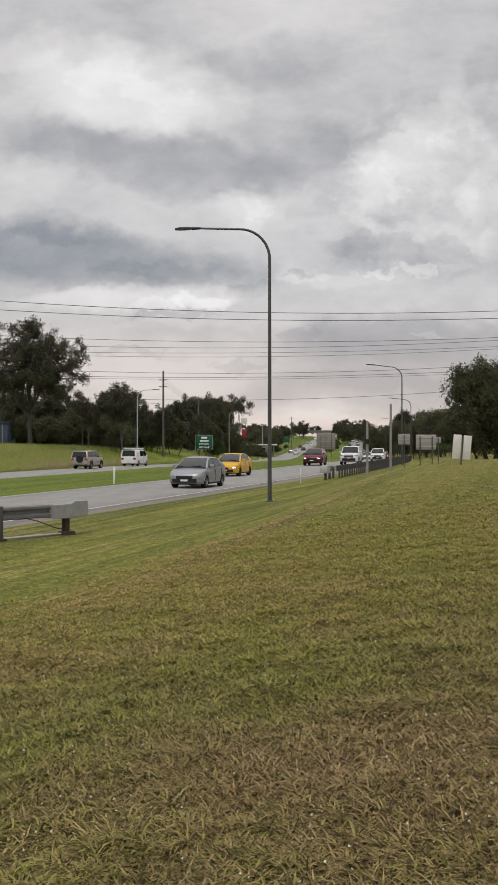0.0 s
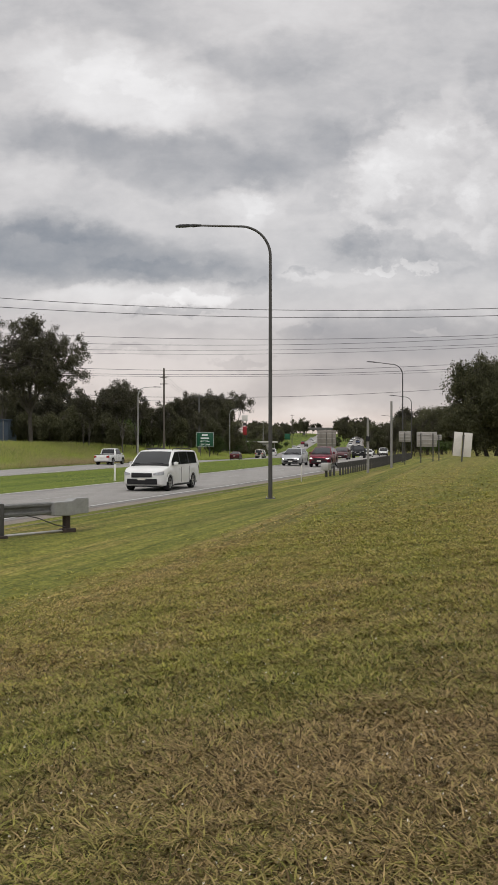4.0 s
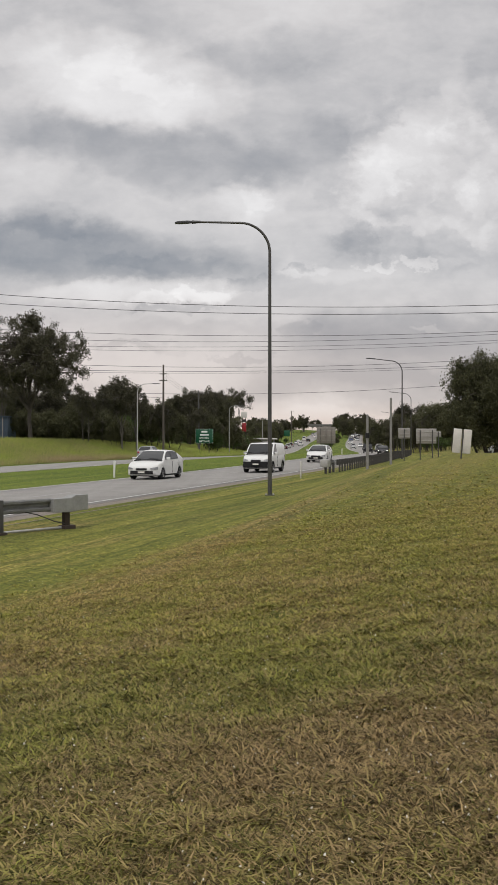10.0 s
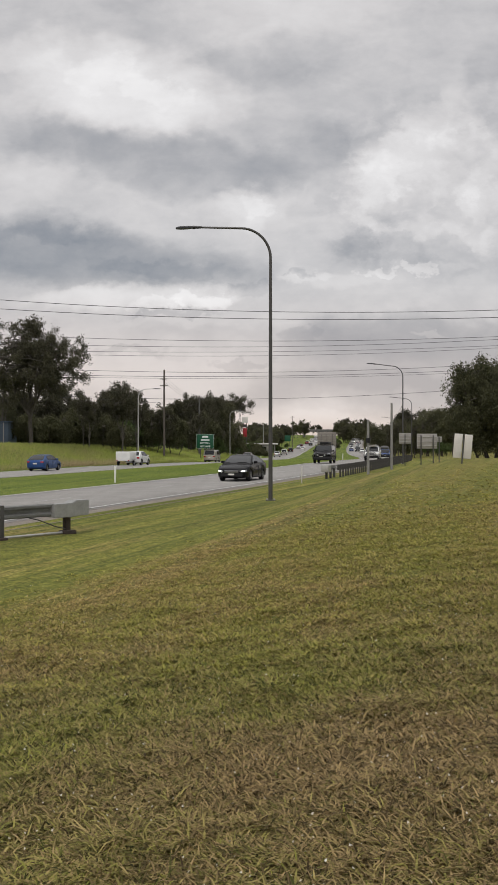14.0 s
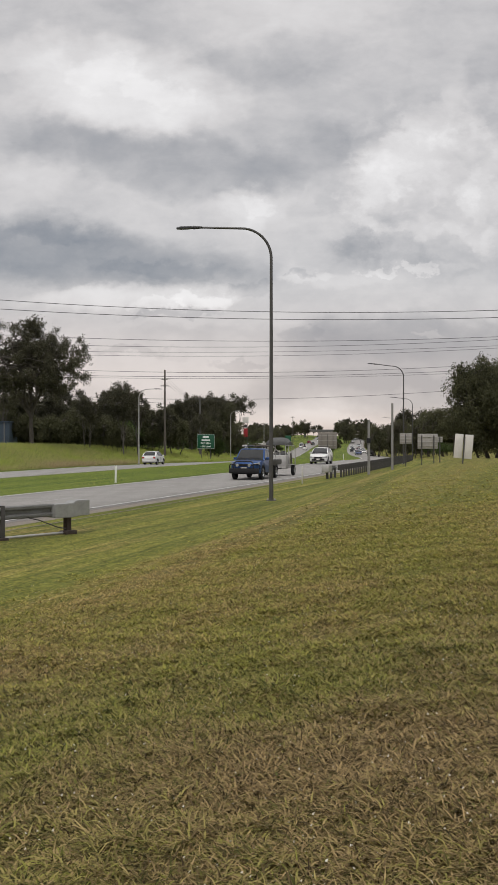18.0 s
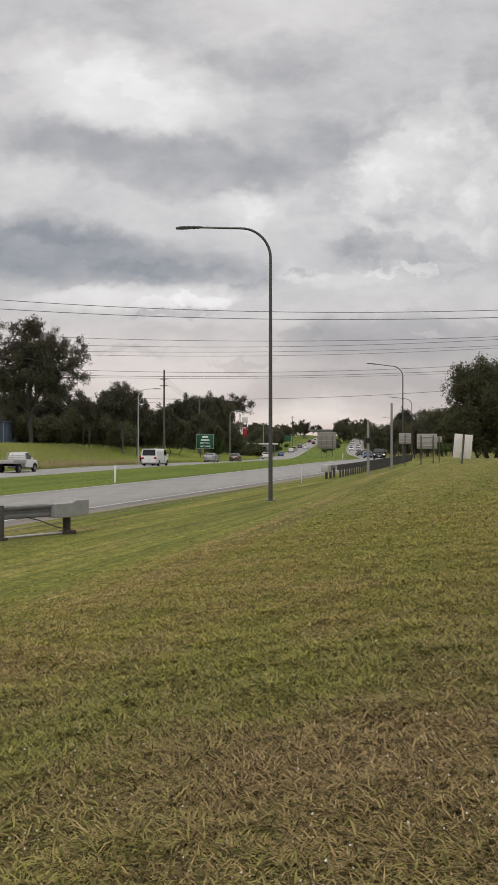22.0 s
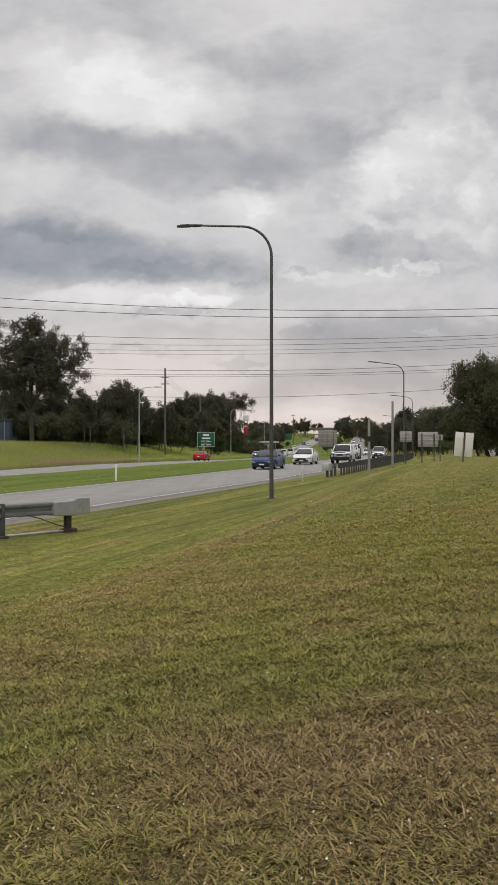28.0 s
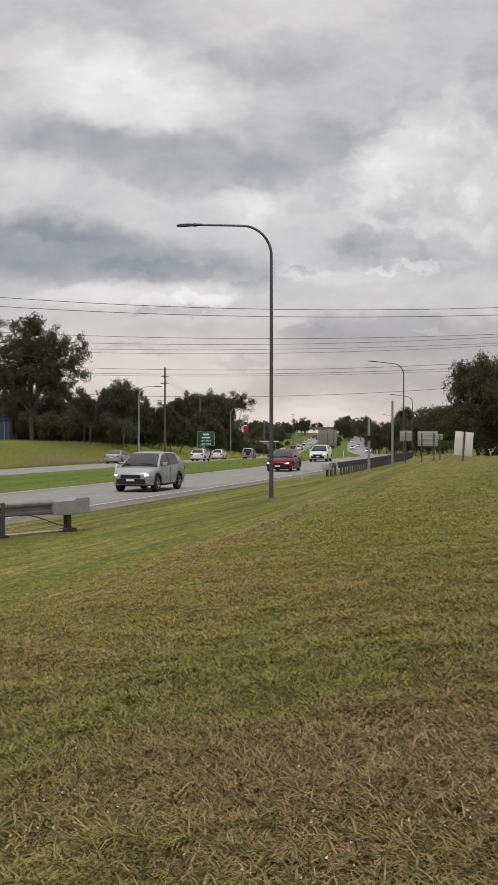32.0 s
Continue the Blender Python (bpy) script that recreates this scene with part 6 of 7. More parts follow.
blue_shed(-33.5, 141.0)
# ---- trees ----
def leaf_cloud(centres, radii, count, size, rng, flat=0.75, droop=0.0, stray=0.22):
    """Leaf sprays: small bent two-quad blades scattered in clumps. Returns verts and faces."""
    c = np.asarray(centres)
    r = np.asarray(radii)
    w = r ** 2 / np.sum(r ** 2)
    pick = rng.choice(len(c), size=count, p=w)
    d = rng.normal(size=(count, 3))
    d *= (rng.random(count) ** 0.36 / np.linalg.norm(d, axis=1) * (0.8 + 0.35 * rng.random(count)))[:, None]
    # stretched clumps, and loose sprays between them
    stretch = 0.55 + 0.95 * rng.random((len(c), 3))
    d *= stretch[pick]
    loose = rng.random(count) < stray
    d[loose] *= 1.75
    pos = c[pick] + d * r[pick][:, None] * np.array([1, 1, flat])
    # leaves hang together in sprigs
    sprig = 9
    pos = np.repeat(pos[: count // sprig + 1], sprig, axis=0)[:count] + rng.normal(size=(count, 3)) * np.array([1.35, 1.35, 1.9]) * size
    a = rng.normal(size=(count, 3))
    a[:, 2] -= droop
    a /= np.linalg.norm(a, axis=1)[:, None]
    b = np.cross(a, rng.normal(size=(count, 3)))
    b /= np.linalg.norm(b, axis=1)[:, None] + 1e-9
    s = size * (0.6 + 0.8 * rng.random(count))
    A, B = a * s[:, None], b * (s * 0.42)[:, None]
    v = np.stack([pos - A - 0.2 * B, pos + B, pos + A + 0.1 * B, pos - B], 1).reshape(-1, 3)
    f = np.arange(count * 4).reshape(-1, 4)
    return v, f


def mesh_from(v, f, material):
    me = bpy.data.meshes.new("mesh")
    me.from_pydata(v.tolist(), [], f.tolist())
    me.materials.append(material)
    return me


def limb(bm, p0, p1, r0, r1, rng, wob=0.08, n=5, sides=6):
    a, b = Vector(p0), Vector(p1)
    ln = (b - a).length
    pts = [a.lerp(b, i / n) + Vector(rng.normal(size=3) * ln * wob * (0 if i in (0, n) else 1)) for i in range(n + 1)]
    tube(bm, pts, [r0 + (r1 - r0) * i / n for i in range(n + 1)], sides)
    return pts


def make_tree(seed, height, radius, low, leaves, size, leaf, bark, label, stems=1, clumps=40, clump=1.1, droop=0.5, top=0.5, squash=0.75, name="tree", base_r=None, stray=0.12, fork=0, lump=0.30, core=0.45):
    """A trunk with limbs that reach into a crown of leaf clumps. low: share of the height where the crown begins; top: how flat its dome is."""
    rng = np.random.default_rng(seed)
    root = thing(name, label, "tree" if name == "tree" else "shrub", "trees" if name == "tree" else "shrubs")
    bm = bmesh.new()
    zc, hz = height * (1 + low) / 2, height * (1 - low) / 2
    cs = []
    while len(cs) < clumps:
        d = rng.normal(size=3)
        d /= np.linalg.norm(d)
        r = (core + (1 - core) * rng.random()) * (1.06 - 0.8 * lump + lump * math.sin(3.1 * d[0] + seed) * math.cos(2.3 * d[1] - seed))
        if d[2] < -0.55 and rng.random() < 0.7:
            continue
        zz = np.sign(d[2]) * abs(d[2]) ** top
        cs.append((d[0] * r * (radius - clump * 0.6), d[1] * r * (radius - clump * 0.6), zc + zz * r * (hz - clump * 0.5)))
    rs = [clump * (0.6 + 0.75 * rng.random()) for _ in cs]
    r0 = base_r or height * 0.019 / math.sqrt(stems)
    tips = []
    for k in range(stems):
        a = 6.28 * k / stems + rng.random()
        off = 0.0 if stems == 1 else 0.25 * radius * rng.random()
        lean = (0.06 if stems == 1 else 0.42) * radius
        p0 = (off * math.cos(a), off * math.sin(a), -0.25)
        p1 = (p0[0] + lean * math.cos(a), p0[1] + lean * math.sin(a), zc + hz * 0.15)
        tips.append(limb(bm, p0, p1, r0, r0 * 0.35, rng, 0.007, 7, 9))
    for k in range(fork):
        # heavy limbs that part from the trunk
        a = 6.28 * k / fork + 0.6 * rng.random()
        p = tips[0][2].lerp(tips[0][3], rng.random())
        q = (p.x + 0.55 * radius * math.cos(a), p.y + 0.55 * radius * math.sin(a), zc + hz * (0.1 + 0.4 * rng.random()))
        tips.append(limb(bm, p, q, r0 * 0.6, r0 * 0.22, rng, 0.03, 7, 8))
    for c in cs:
        trunk = tips[int(rng.integers(len(tips)))]
        t = np.clip((c[2] * 0.72 + 0.1 * height) / max(0.1, trunk[-1].z), 0.25, 0.98)
        i = t * (len(trunk) - 1)
        p = trunk[int(i)].lerp(trunk[min(int(i) + 1, len(trunk) - 1)], i - int(i))
        ln = (Vector(c) - p).length
        rr = max(0.02, min(r0 * 0.42, 0.012 * ln + 0.02))
        pts = limb(bm, p, c, rr, 0.016, rng, 0.05, 4, 5)
        for _ in range(1):
            e = Vector(c) + Vector(rng.normal(size=3) * clump * 0.45)
            limb(bm, pts[3], e, 0.02, 0.008, rng, 0.04, 2, 4)
    part("trunk" if name == "tree" else "stems", bm, bark, root)
    v, f = leaf_cloud(cs, rs, leaves, size, rng, squash, droop, stray)
    crown = new("crown", mesh_from(v, f, leaf))
    crown.parent = root
    return root


def stand(root, x, y, turn=0.0, scale=1.0, sink=0.1):
    root.matrix_world = pose(x, y, ground_at(x, y) - sink, 0, 0, turn) @ Matrix.Diagonal((scale, scale, scale, 1))
    return root


def again(root, x, y, turn, scale):
    c = copy_thing(root, pose(x, y, ground_at(x, y) - 0.1, 0, 0, turn))
    c.scale = (scale, scale, scale)
    return c


rt = random.Random(5)
# the tall open eucalypt over the far bank
big = stand(make_tree(18, 16.6, 7.5, 0.24, 50000, 0.12, M_LEAF, M_BARK, "tall open-crowned eucalypt with a dark forked trunk on the bank", clumps=210, clump=0.64, droop=0.9, top=0.95, base_r=0.30, stray=0.03, fork=9, squash=0.85, lump=0.08, core=0.42), -28.4, 132.0, 200, 1.03)
# the bushy dark tree beyond the bank crest
bushy = stand(make_tree(23, 8.4, 4.75, 0.06, 150000, 0.085, M_LEAF2, M_BARK, "large dense dark-green tree with many stems behind the bank", stems=7, clumps=360, clump=0.62, droop=1.3, top=0.75, base_r=0.11, stray=0.0, lump=0.10, core=0.45, squash=1.15), 19.6, 82.0, 0, 0.99)
# woodland behind the far carriageway
kinds = [make_tree(31, 11.0, 2.9, 0.30, 9500, 0.125, M_LEAF, M_PALEBARK, "slender grey-green eucalypt in the roadside wood", clumps=44, clump=0.50, droop=0.8, top=1.0, base_r=0.12, stray=0.04, fork=4, lump=0.45, core=0.40),
         make_tree(37, 10.0, 3.4, 0.12, 15000, 0.125, M_LEAF, M_BARK, "dark eucalypt in the roadside wood", clumps=66, clump=0.54, top=1.0, base_r=0.13, stray=0.05, fork=5, lump=0.48, core=0.40),
         make_tree(41, 8.2, 3.6, 0.02, 22000, 0.125, M_LEAF2, M_BARK, "dense dark tree in the roadside wood", stems=3, clumps=120, clump=0.60, top=0.95, base_r=0.08, stray=0.06, lump=0.46, core=0.30),
         make_tree(43, 12.5, 3.4, 0.46, 7000, 0.125, M_LEAF, M_PALEBARK, "thin-crowned tall eucalypt in the roadside wood", clumps=40, clump=0.50, droop=0.9, top=1.0, base_r=0.12, stray=0.03, fork=5, lump=0.36, core=0.3)]
shrub = make_tree(51, 2.6, 1.9, 0.05, 7000, 0.085, M_LEAF3, M_BARK, "low green roadside shrub", stems=4, clumps=16, clump=0.6, top=0.6, name="shrub", base_r=0.05)
scrub = make_tree(57, 4.2, 2.6, 0.02, 12000, 0.12, M_LEAF2, M_BARK, "dark tall scrub under the trees", stems=4, clumps=26, clump=0.8, top=0.7, name="shrub", base_r=0.06)
placed = [False] * 4


def grow(i, x, y, sc):
    if not placed[i]:
        placed[i] = True
        stand(kinds[i], x, y, rt.random() * 360, sc)
    else:
        again(kinds[i], x, y, rt.random() * 360, sc)


for row, (dist, n, lo, hi) in enumerate(((150, 20, -0.262, -0.035), (172, 24, -0.275, -0.01), (200, 26, -0.275, 0.0), (232, 26, -0.28, -0.01))):
    for k in range(n):
        a = lo + (hi - lo) * (k + 0.7 * rt.random()) / n
        y = dist + rt.uniform(-9, 9) + 60 * max(0.0, (a + 0.09) / 0.09)
        x = a * y
        u, s = station(x, y)
        if u > -37 or (y < 196 and a > -0.072):
            continue
        grow(rt.choice((0, 1, 2, 3, 1, 2)), x, y, rt.uniform(0.52, 1.06) * (1.0 + 0.09 * row))
# the group that stands higher near the sign
for x, y, i, sc in ((-13.0, 226, 1, 1.5), (-9.0, 240, 3, 1.22), (-7.5, 250, 2, 1.6), (-10.5, 238, 0, 1.38), (-11.5, 275, 1, 1.5), (-8.5, 285, 0, 1.4), (-16.5, 215, 2, 1.3), (-33.0, 170, 3, 1.0), (-21.9, 168, 3, 0.98), (-23.6, 172, 0, 1.02), (-6.6, 270, 3, 1.25), (-4.6, 312, 3, 1.62), (-9.5, 300, 3, 1.5), (-7.5, 264, 3, 1.3), (-14.8, 206, 0, 1.12), (-6.2, 330, 2, 1.3)):
    grow(i, x, y, sc)
stand(scrub, -20.0, 158.0)
for k in range(64):
    y = rt.uniform(146, 192)
    a = -0.262 + 0.21 * (k + rt.random()) / 64
    if station(a * y, y)[0] < -42 and a < -0.066:
        again(scrub, a * y, y, rt.random() * 360, rt.uniform(0.7, 1.35))
# scrub and trees up the hill road
for k in range(26):
    s = rt.uniform(260, 420)
    x, y = place(-35.0 - rt.random() * 14, s)
    again(scrub, float(x), float(y), rt.random() * 360, rt.uniform(0.55, 1.1))
for a, y, sc in ((0.026, 560, 1.0), (0.033, 600, 1.1), (0.040, 580, 0.9), (0.045, 640, 1.35), (0.052, 650, 1.5), (0.056, 640, 1.25), (0.062, 700, 0.9), (0.068, 690, 1.0), (0.086, 640, 1.3), (0.094, 620, 1.5), (0.100, 600, 1.5), (0.107, 590, 1.3), (0.112, 560, 1.2)):
    grow(rt.choice((1, 2)), a * y, y, sc)
# the dark belt behind the lamps on the near side
for px_, y, sc in ((0.112, 262, 0.95), (0.122, 255, 1.1), (0.132, 248, 1.25), (0.140, 240, 1.30), (0.148, 236, 1.35), (0.156, 232, 1.38), (0.163, 228, 1.35), (0.171, 226, 1.35), (0.179, 222, 1.3), (0.188, 220, 1.3), (0.197, 216, 1.3), (0.137, 270, 1.4), (0.152, 268, 1.5), (0.168, 262, 1.5), (0.184, 258, 1.5)):
    if station(px_ * y, y)[0] > 6:
        grow(rt.choice((1, 2, 2)), px_ * y, y, sc)
for k in range(16):
    x, y = place(5.0 + rt.random() * 10, rt.uniform(300, 540))
    again(scrub, float(x), float(y), rt.random() * 360, rt.uniform(0.6, 1.3))
for k in range(9):
    x, y = place(-21.0 + rt.random() * 12, rt.uniform(430, 640))
    again(scrub, float(x), float(y), rt.random() * 360, rt.uniform(0.4, 0.9))
for x, y, sc in ((-6.5, 286, 1.0), (-4.0, 290, 0.8), (-2.2, 296, 0.7), (0.2, 300, 0.62), (2.4, 303, 0.55), (-8.6, 280, 1.1), (4.6, 306, 0.5), (-5.2, 297, 1.0)):
    again(scrub, x, y, rt.random() * 360, sc)
# far woods along the hill and on the other side
for k in range(64):
    y = rt.uniform(340, 780)
    a = rt.uniform(-0.002, 0.02 + 0.04 * (y - 340) / 440)
    x = a * y
    u, s = station(x, y)
    if -34 < u < 4:
        continue
    grow(rt.choice((1, 2)), x, y, rt.uniform(0.7, 1.25))
for k in range(34):
    y = rt.uniform(210, 420)
    a = rt.uniform(0.118, 0.20)
    x = a * y
    grow(rt.choice((1, 2, 2)), x, y, rt.uniform(0.8, 1.15) * (0.75 + y / 900))
for k in range(14):
    y = rt.uniform(520, 700)
    a = rt.uniform(0.082, 0.118)
    grow(rt.choice((1, 2)), a * y, y, rt.uniform(1.0, 1.5))
stand(shrub, *[float(v) for v in place(-37.5, 215.0)], 0)
for k in range(34):
    s = rt.uniform(205, 470)
    x, y = place(-34.5 - rt.random() * 16, s)
    again(shrub, float(x), float(y), rt.random() * 360, rt.uniform(0.7, 1.6))
for k in range(46):
    y = rt.uniform(160, 215)
    a = rt.uniform(-0.27, -0.06)
    u, s = station(a * y, y)
    if u < -42 and (a < -0.07 or y > 200):
        again(shrub, a * y, y, rt.random() * 360, rt.uniform(1.0, 1.9))
for k in range(16):
    s = rt.uniform(190, 420)
    x, y = place(7 + rt.random() * 14, s)
    again(shrub, float(x), float(y), rt.random() * 360, rt.uniform(0.7, 1.5))
for k in range(8):
    x, y = place(-16 + rt.random() * 4, rt.uniform(300, 560))
    again(shrub, float(x), float(y), rt.random() * 360, rt.uniform(0.6, 1.2))
# trees far off on both sides, closing the place
for k in range(30):
    y = rt.uniform(-160, 420)
    side = -1 if k % 2 else 1
    x = side * rt.uniform(150, 230)
    grow(rt.choice((0, 1, 2, 3)), x, y, rt.uniform(1.0, 1.4))

# ---- grass ----
def lattice(x, y, seed):
    """Smooth random values from -1 to 1, one metre apart."""
    table = np.random.default_rng(seed).random((256, 256)) * 2 - 1
    xi, yi = np.floor(x).astype(int), np.floor(y).astype(int)
    fx, fy = x - xi, y - yi
    fx, fy = fx * fx * (3 - 2 * fx), fy * fy * (3 - 2 * fy)
    a, b = table[xi % 256, yi % 256], table[(xi + 1) % 256, yi % 256]
    c, d = table[xi % 256, (yi + 1) % 256], table[(xi + 1) % 256, (yi + 1) % 256]
    return (a + (b - a) * fx) * (1 - fy) + (c + (d - c) * fx) * fy


def tuft_noise(x, y):
    """Patches in the sward at three sizes."""
    return 1.1 * lattice(0.7 * x + 0.2 * y, 0.6 * y, 11) + 0.8 * lattice(1.9 * x, 1.7 * y + 0.4 * x, 12) + 0.6 * lattice(5.2 * x, 5.0 * y, 13)


def blades(name, x, y, z, dry, length, width, rng, material, label, lean=0.9, category="grass", soft=0.0, way=None, fall=None, tone=None):
    """One mesh of bent grass blades: two quads tapering to a tip each."""
    n = len(x)
    # turf is laid over by the mower along the road
    ang = 1.25 + 0.75 * rng.normal(size=n) if soft else rng.random(n) * 2 * np.pi
    lie = np.clip(lean * (0.55 + 0.45 * rng.random(n)), 0.05, 1.5)
    bend = np.minimum(lie + 0.15 + 0.5 * rng.random(n), 1.75)
    if way is not None:
        ang, lie, bend = way, fall, np.minimum(fall + 0.35 + 0.75 * rng.random(n), 1.95)
    dx, dy = np.cos(ang), np.sin(ang)
    px, py = -np.sin(ang), np.cos(ang)
    h = length
    base = np.stack([x, y, z - 0.006], 1)
    a1, c1 = np.sin(lie) * h * 0.5, np.cos(lie) * h * 0.5
    a2, c2 = np.sin(bend) * h * 0.5, np.maximum(np.cos(bend), -0.25) * h * 0.5
    mid = base + np.stack([dx * a1, dy * a1, c1], 1)
    tip = mid + np.stack([dx * a2, dy * a2, c2], 1)
    side = -np.stack([px, py, np.zeros(n)], 1) * (width / 2)[:, None]
    v = np.stack([base - side, base + side, mid + side * 0.85, mid - side * 0.85, tip], 1).reshape(-1, 3)
    i = np.arange(n)[:, None] * 5
    me = bpy.data.meshes.new("mesh")
    nv = n * 5
    me.vertices.add(nv)
    me.vertices.foreach_set("co", v.astype(np.float32).ravel())
    loops = np.concatenate([i + 0, i + 1, i + 2, i + 3, i + 3, i + 2, i + 4], 1).ravel().astype(np.int32)
    me.loops.add(len(loops))
    me.loops.foreach_set("vertex_index", loops)
    starts = np.concatenate([np.arange(n)[:, None] * 7, np.arange(n)[:, None] * 7 + 4], 1).ravel().astype(np.int32)
    me.polygons.add(2 * n)
    me.polygons.foreach_set("loop_start", starts)
    me.update(calc_edges=True)
    a = me.attributes.new("dry", "FLOAT", "POINT")
    a.data.foreach_set("value", np.repeat(dry, 5).astype(np.float32))
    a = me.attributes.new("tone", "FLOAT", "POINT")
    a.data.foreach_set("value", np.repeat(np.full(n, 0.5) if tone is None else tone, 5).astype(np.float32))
    me.materials.append(material)
    if soft:
        # blades lit like the turf they make up
        nn = np.stack([rng.normal(size=n) * soft, rng.normal(size=n) * soft, np.ones(n)], 1)
        nn /= np.linalg.norm(nn, axis=1)[:, None]
        me.normals_split_custom_set_from_vertices(np.repeat(nn, 5, axis=0).astype(np.float32))
    return tagged(new(name, me), label, category, kind="stuff")


def scatter(rng, n, y0, y1, power, half=0.262):
    """Points thicker near the camera, within its wedge of lawn."""
    y = y0 * (y1 / y0) ** (rng.random(n) ** power)
    x = y * (rng.random(n) * 2 - 1) * half
    return x, y


def hummock(x, y):
    """Small lumps in the mown sward, in metres."""
    return 0.024 * lattice(3.4 * x, 3.2 * y, 14) + 0.020 * lattice(8.0 * x, 7.6 * y, 15) + 0.010 * lattice(19.0 * x, 18.0 * y, 16)


def on_bank(x, y):
    u, s = station(x, y)
    z = ground_z(u, s)
    wob = 0.018 * np.sin(x * 2.1 + 0.7 * y) * np.sin(y * 1.3 - 0.4 * x) + 0.010 * np.sin(x * 5.3 + 1.0) * np.sin(y * 4.1)
    return u, s, z + wob * np.exp(-((y - 8) / 40) ** 2) * (u > 2)


def lawn():
    rng = np.random.default_rng(3)
    # mown tussocks: count, from, to, blades each, spread, blade length, blade width, material
    for n, y0, y1, per, wide, ln, wd, mat in ((17000, 2.9, 8.6, 15, 0.034, 0.058, 0.0078, M_BLADE), (30000, 7.2, 21.0, 8, 0.045, 0.052, 0.0135, M_LAWN), (14000, 17.0, 58.0, 7, 0.10, 0.060, 0.026, M_LAWN)):
        x, y = scatter(rng, n, y0, y1, 1.0)
        u, s, z = on_bank(x, y)
        # the flat verge is cut closer than the bank
        close = step(-u, -10.5, -6.2) * step(y, 9, 15)
        keep = (u > 1.5) & (rng.random(len(x)) > np.maximum(close, np.maximum(step(y, 26, 58), step(y, y1 * 0.84, y1) if y1 < 30 else 0)))
        x, y, u, s, z = x[keep], y[keep], u[keep], s[keep], z[keep]
        k = len(x)
        hm = hummock(x, y)
        z = z + np.where(y < 24, np.maximum(hm, -0.012) * step(-y, -22, -8), 0) + 0.006
        d0 = dryness(x, y) + 0.20 * tuft_noise(x, y) + 0.17 * rng.normal(size=k)
        size = np.exp(0.30 * rng.normal(size=k)) * np.clip(1.0 + 5 * hm + 0.25 * (0.4 - d0), 0.6, 1.35)
        # random tone per tussock, with shade painted in: hollows darker, lumps lighter
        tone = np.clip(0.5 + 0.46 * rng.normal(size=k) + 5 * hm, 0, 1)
        x, y, z, u, d0, size, tone = (np.repeat(v, per) for v in (x, y, z, u, d0, size, tone))
        k = len(x)
        ang = rng.random(k) * 2 * np.pi
        r = wide * np.sqrt(rng.random(k))
        way = ang + 0.55 * rng.normal(size=k)
        fall = np.clip(0.92 + 0.45 * r / wide + 0.20 * rng.normal(size=k) + 0.15 * np.clip(d0, 0, 1), 0.55, 1.52)
        dry = np.clip(d0 + rng.normal(size=k) * np.where(u < 8, 0.18, 0.26), 0, 1)
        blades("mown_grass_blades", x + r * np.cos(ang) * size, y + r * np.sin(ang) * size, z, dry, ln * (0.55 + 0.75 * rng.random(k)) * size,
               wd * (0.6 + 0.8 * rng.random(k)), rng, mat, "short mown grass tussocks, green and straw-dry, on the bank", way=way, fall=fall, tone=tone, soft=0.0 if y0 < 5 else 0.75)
    # thatch lying flat between the tussocks
    for n, y0, y1, ln, wd, mat in ((90000, 2.9, 8.8, 0.055, 0.0072, M_BLADE), (80000, 7.4, 22.0, 0.05, 0.0125, M_LAWN)):
        x, y = scatter(rng, n, y0, y1, 1.0)
        u, s, z = on_bank(x, y)
        keep = (u > 1.5) & (rng.random(len(x)) > step(-u, -10.5, -6.2) * step(y, 9, 15))
        x, y, u, z = x[keep], y[keep], u[keep], z[keep]
        d0 = dryness(x, y) + 0.16 * tuft_noise(x, y) + 0.20
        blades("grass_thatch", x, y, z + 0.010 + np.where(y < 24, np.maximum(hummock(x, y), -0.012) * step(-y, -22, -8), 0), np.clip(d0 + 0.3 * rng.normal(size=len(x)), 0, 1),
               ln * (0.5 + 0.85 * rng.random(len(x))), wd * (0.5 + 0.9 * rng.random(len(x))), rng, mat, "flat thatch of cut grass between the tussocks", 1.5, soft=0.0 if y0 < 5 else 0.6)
    # a loose top layer of clippings and runners
    x, y = scatter(rng, 60000, 2.9, 12.0, 1.0)
    u, s, z = on_bank(x, y)
    d0 = dryness(x, y) + 0.22 * tuft_noise(x, y)
    blades("grass_clippings", x, y, z + 0.018 + 0.5 * np.maximum(hummock(x, y), 0), np.clip(d0 + 0.15 + 0.35 * rng.normal(size=len(x)), 0, 1), 0.04 + 0.06 * rng.random(len(x)),
           0.0045 + 0.005 * rng.random(len(x)), rng, M_BLADE, "loose dry grass clippings lying on the bank", 1.5)
    # flat broad weeds and pale clippings
    x, y = scatter(rng, 1200, 3.0, 12.0, 0.9)
    u, s, z = on_bank(x, y)
    blades("lawn_weeds", x, y, z + 0.012, np.full(len(x), 0.0), 0.022 + 0.02 * rng.random(len(x)), 0.010 + 0.008 * rng.random(len(x)), rng, M_WEED,
           "small flat green weeds in the mown grass", 1.3)
    x, y = scatter(rng, 900, 3.0, 16.0, 0.9)
    u, s, z = on_bank(x, y)
    blades("clover_heads", x, y, z + 0.035, np.full(len(x), 1.0), 0.008 + 0.008 * rng.random(len(x)), 0.007 + 0.006 * rng.random(len(x)), rng, M_PALE,
           "tiny pale clover heads and clippings in the grass", 0.9)
    # a few longer straws and weeds
    x, y = scatter(rng, 2600, 3.0, 12.0, 0.9)
    u, s, z = on_bank(x, y)
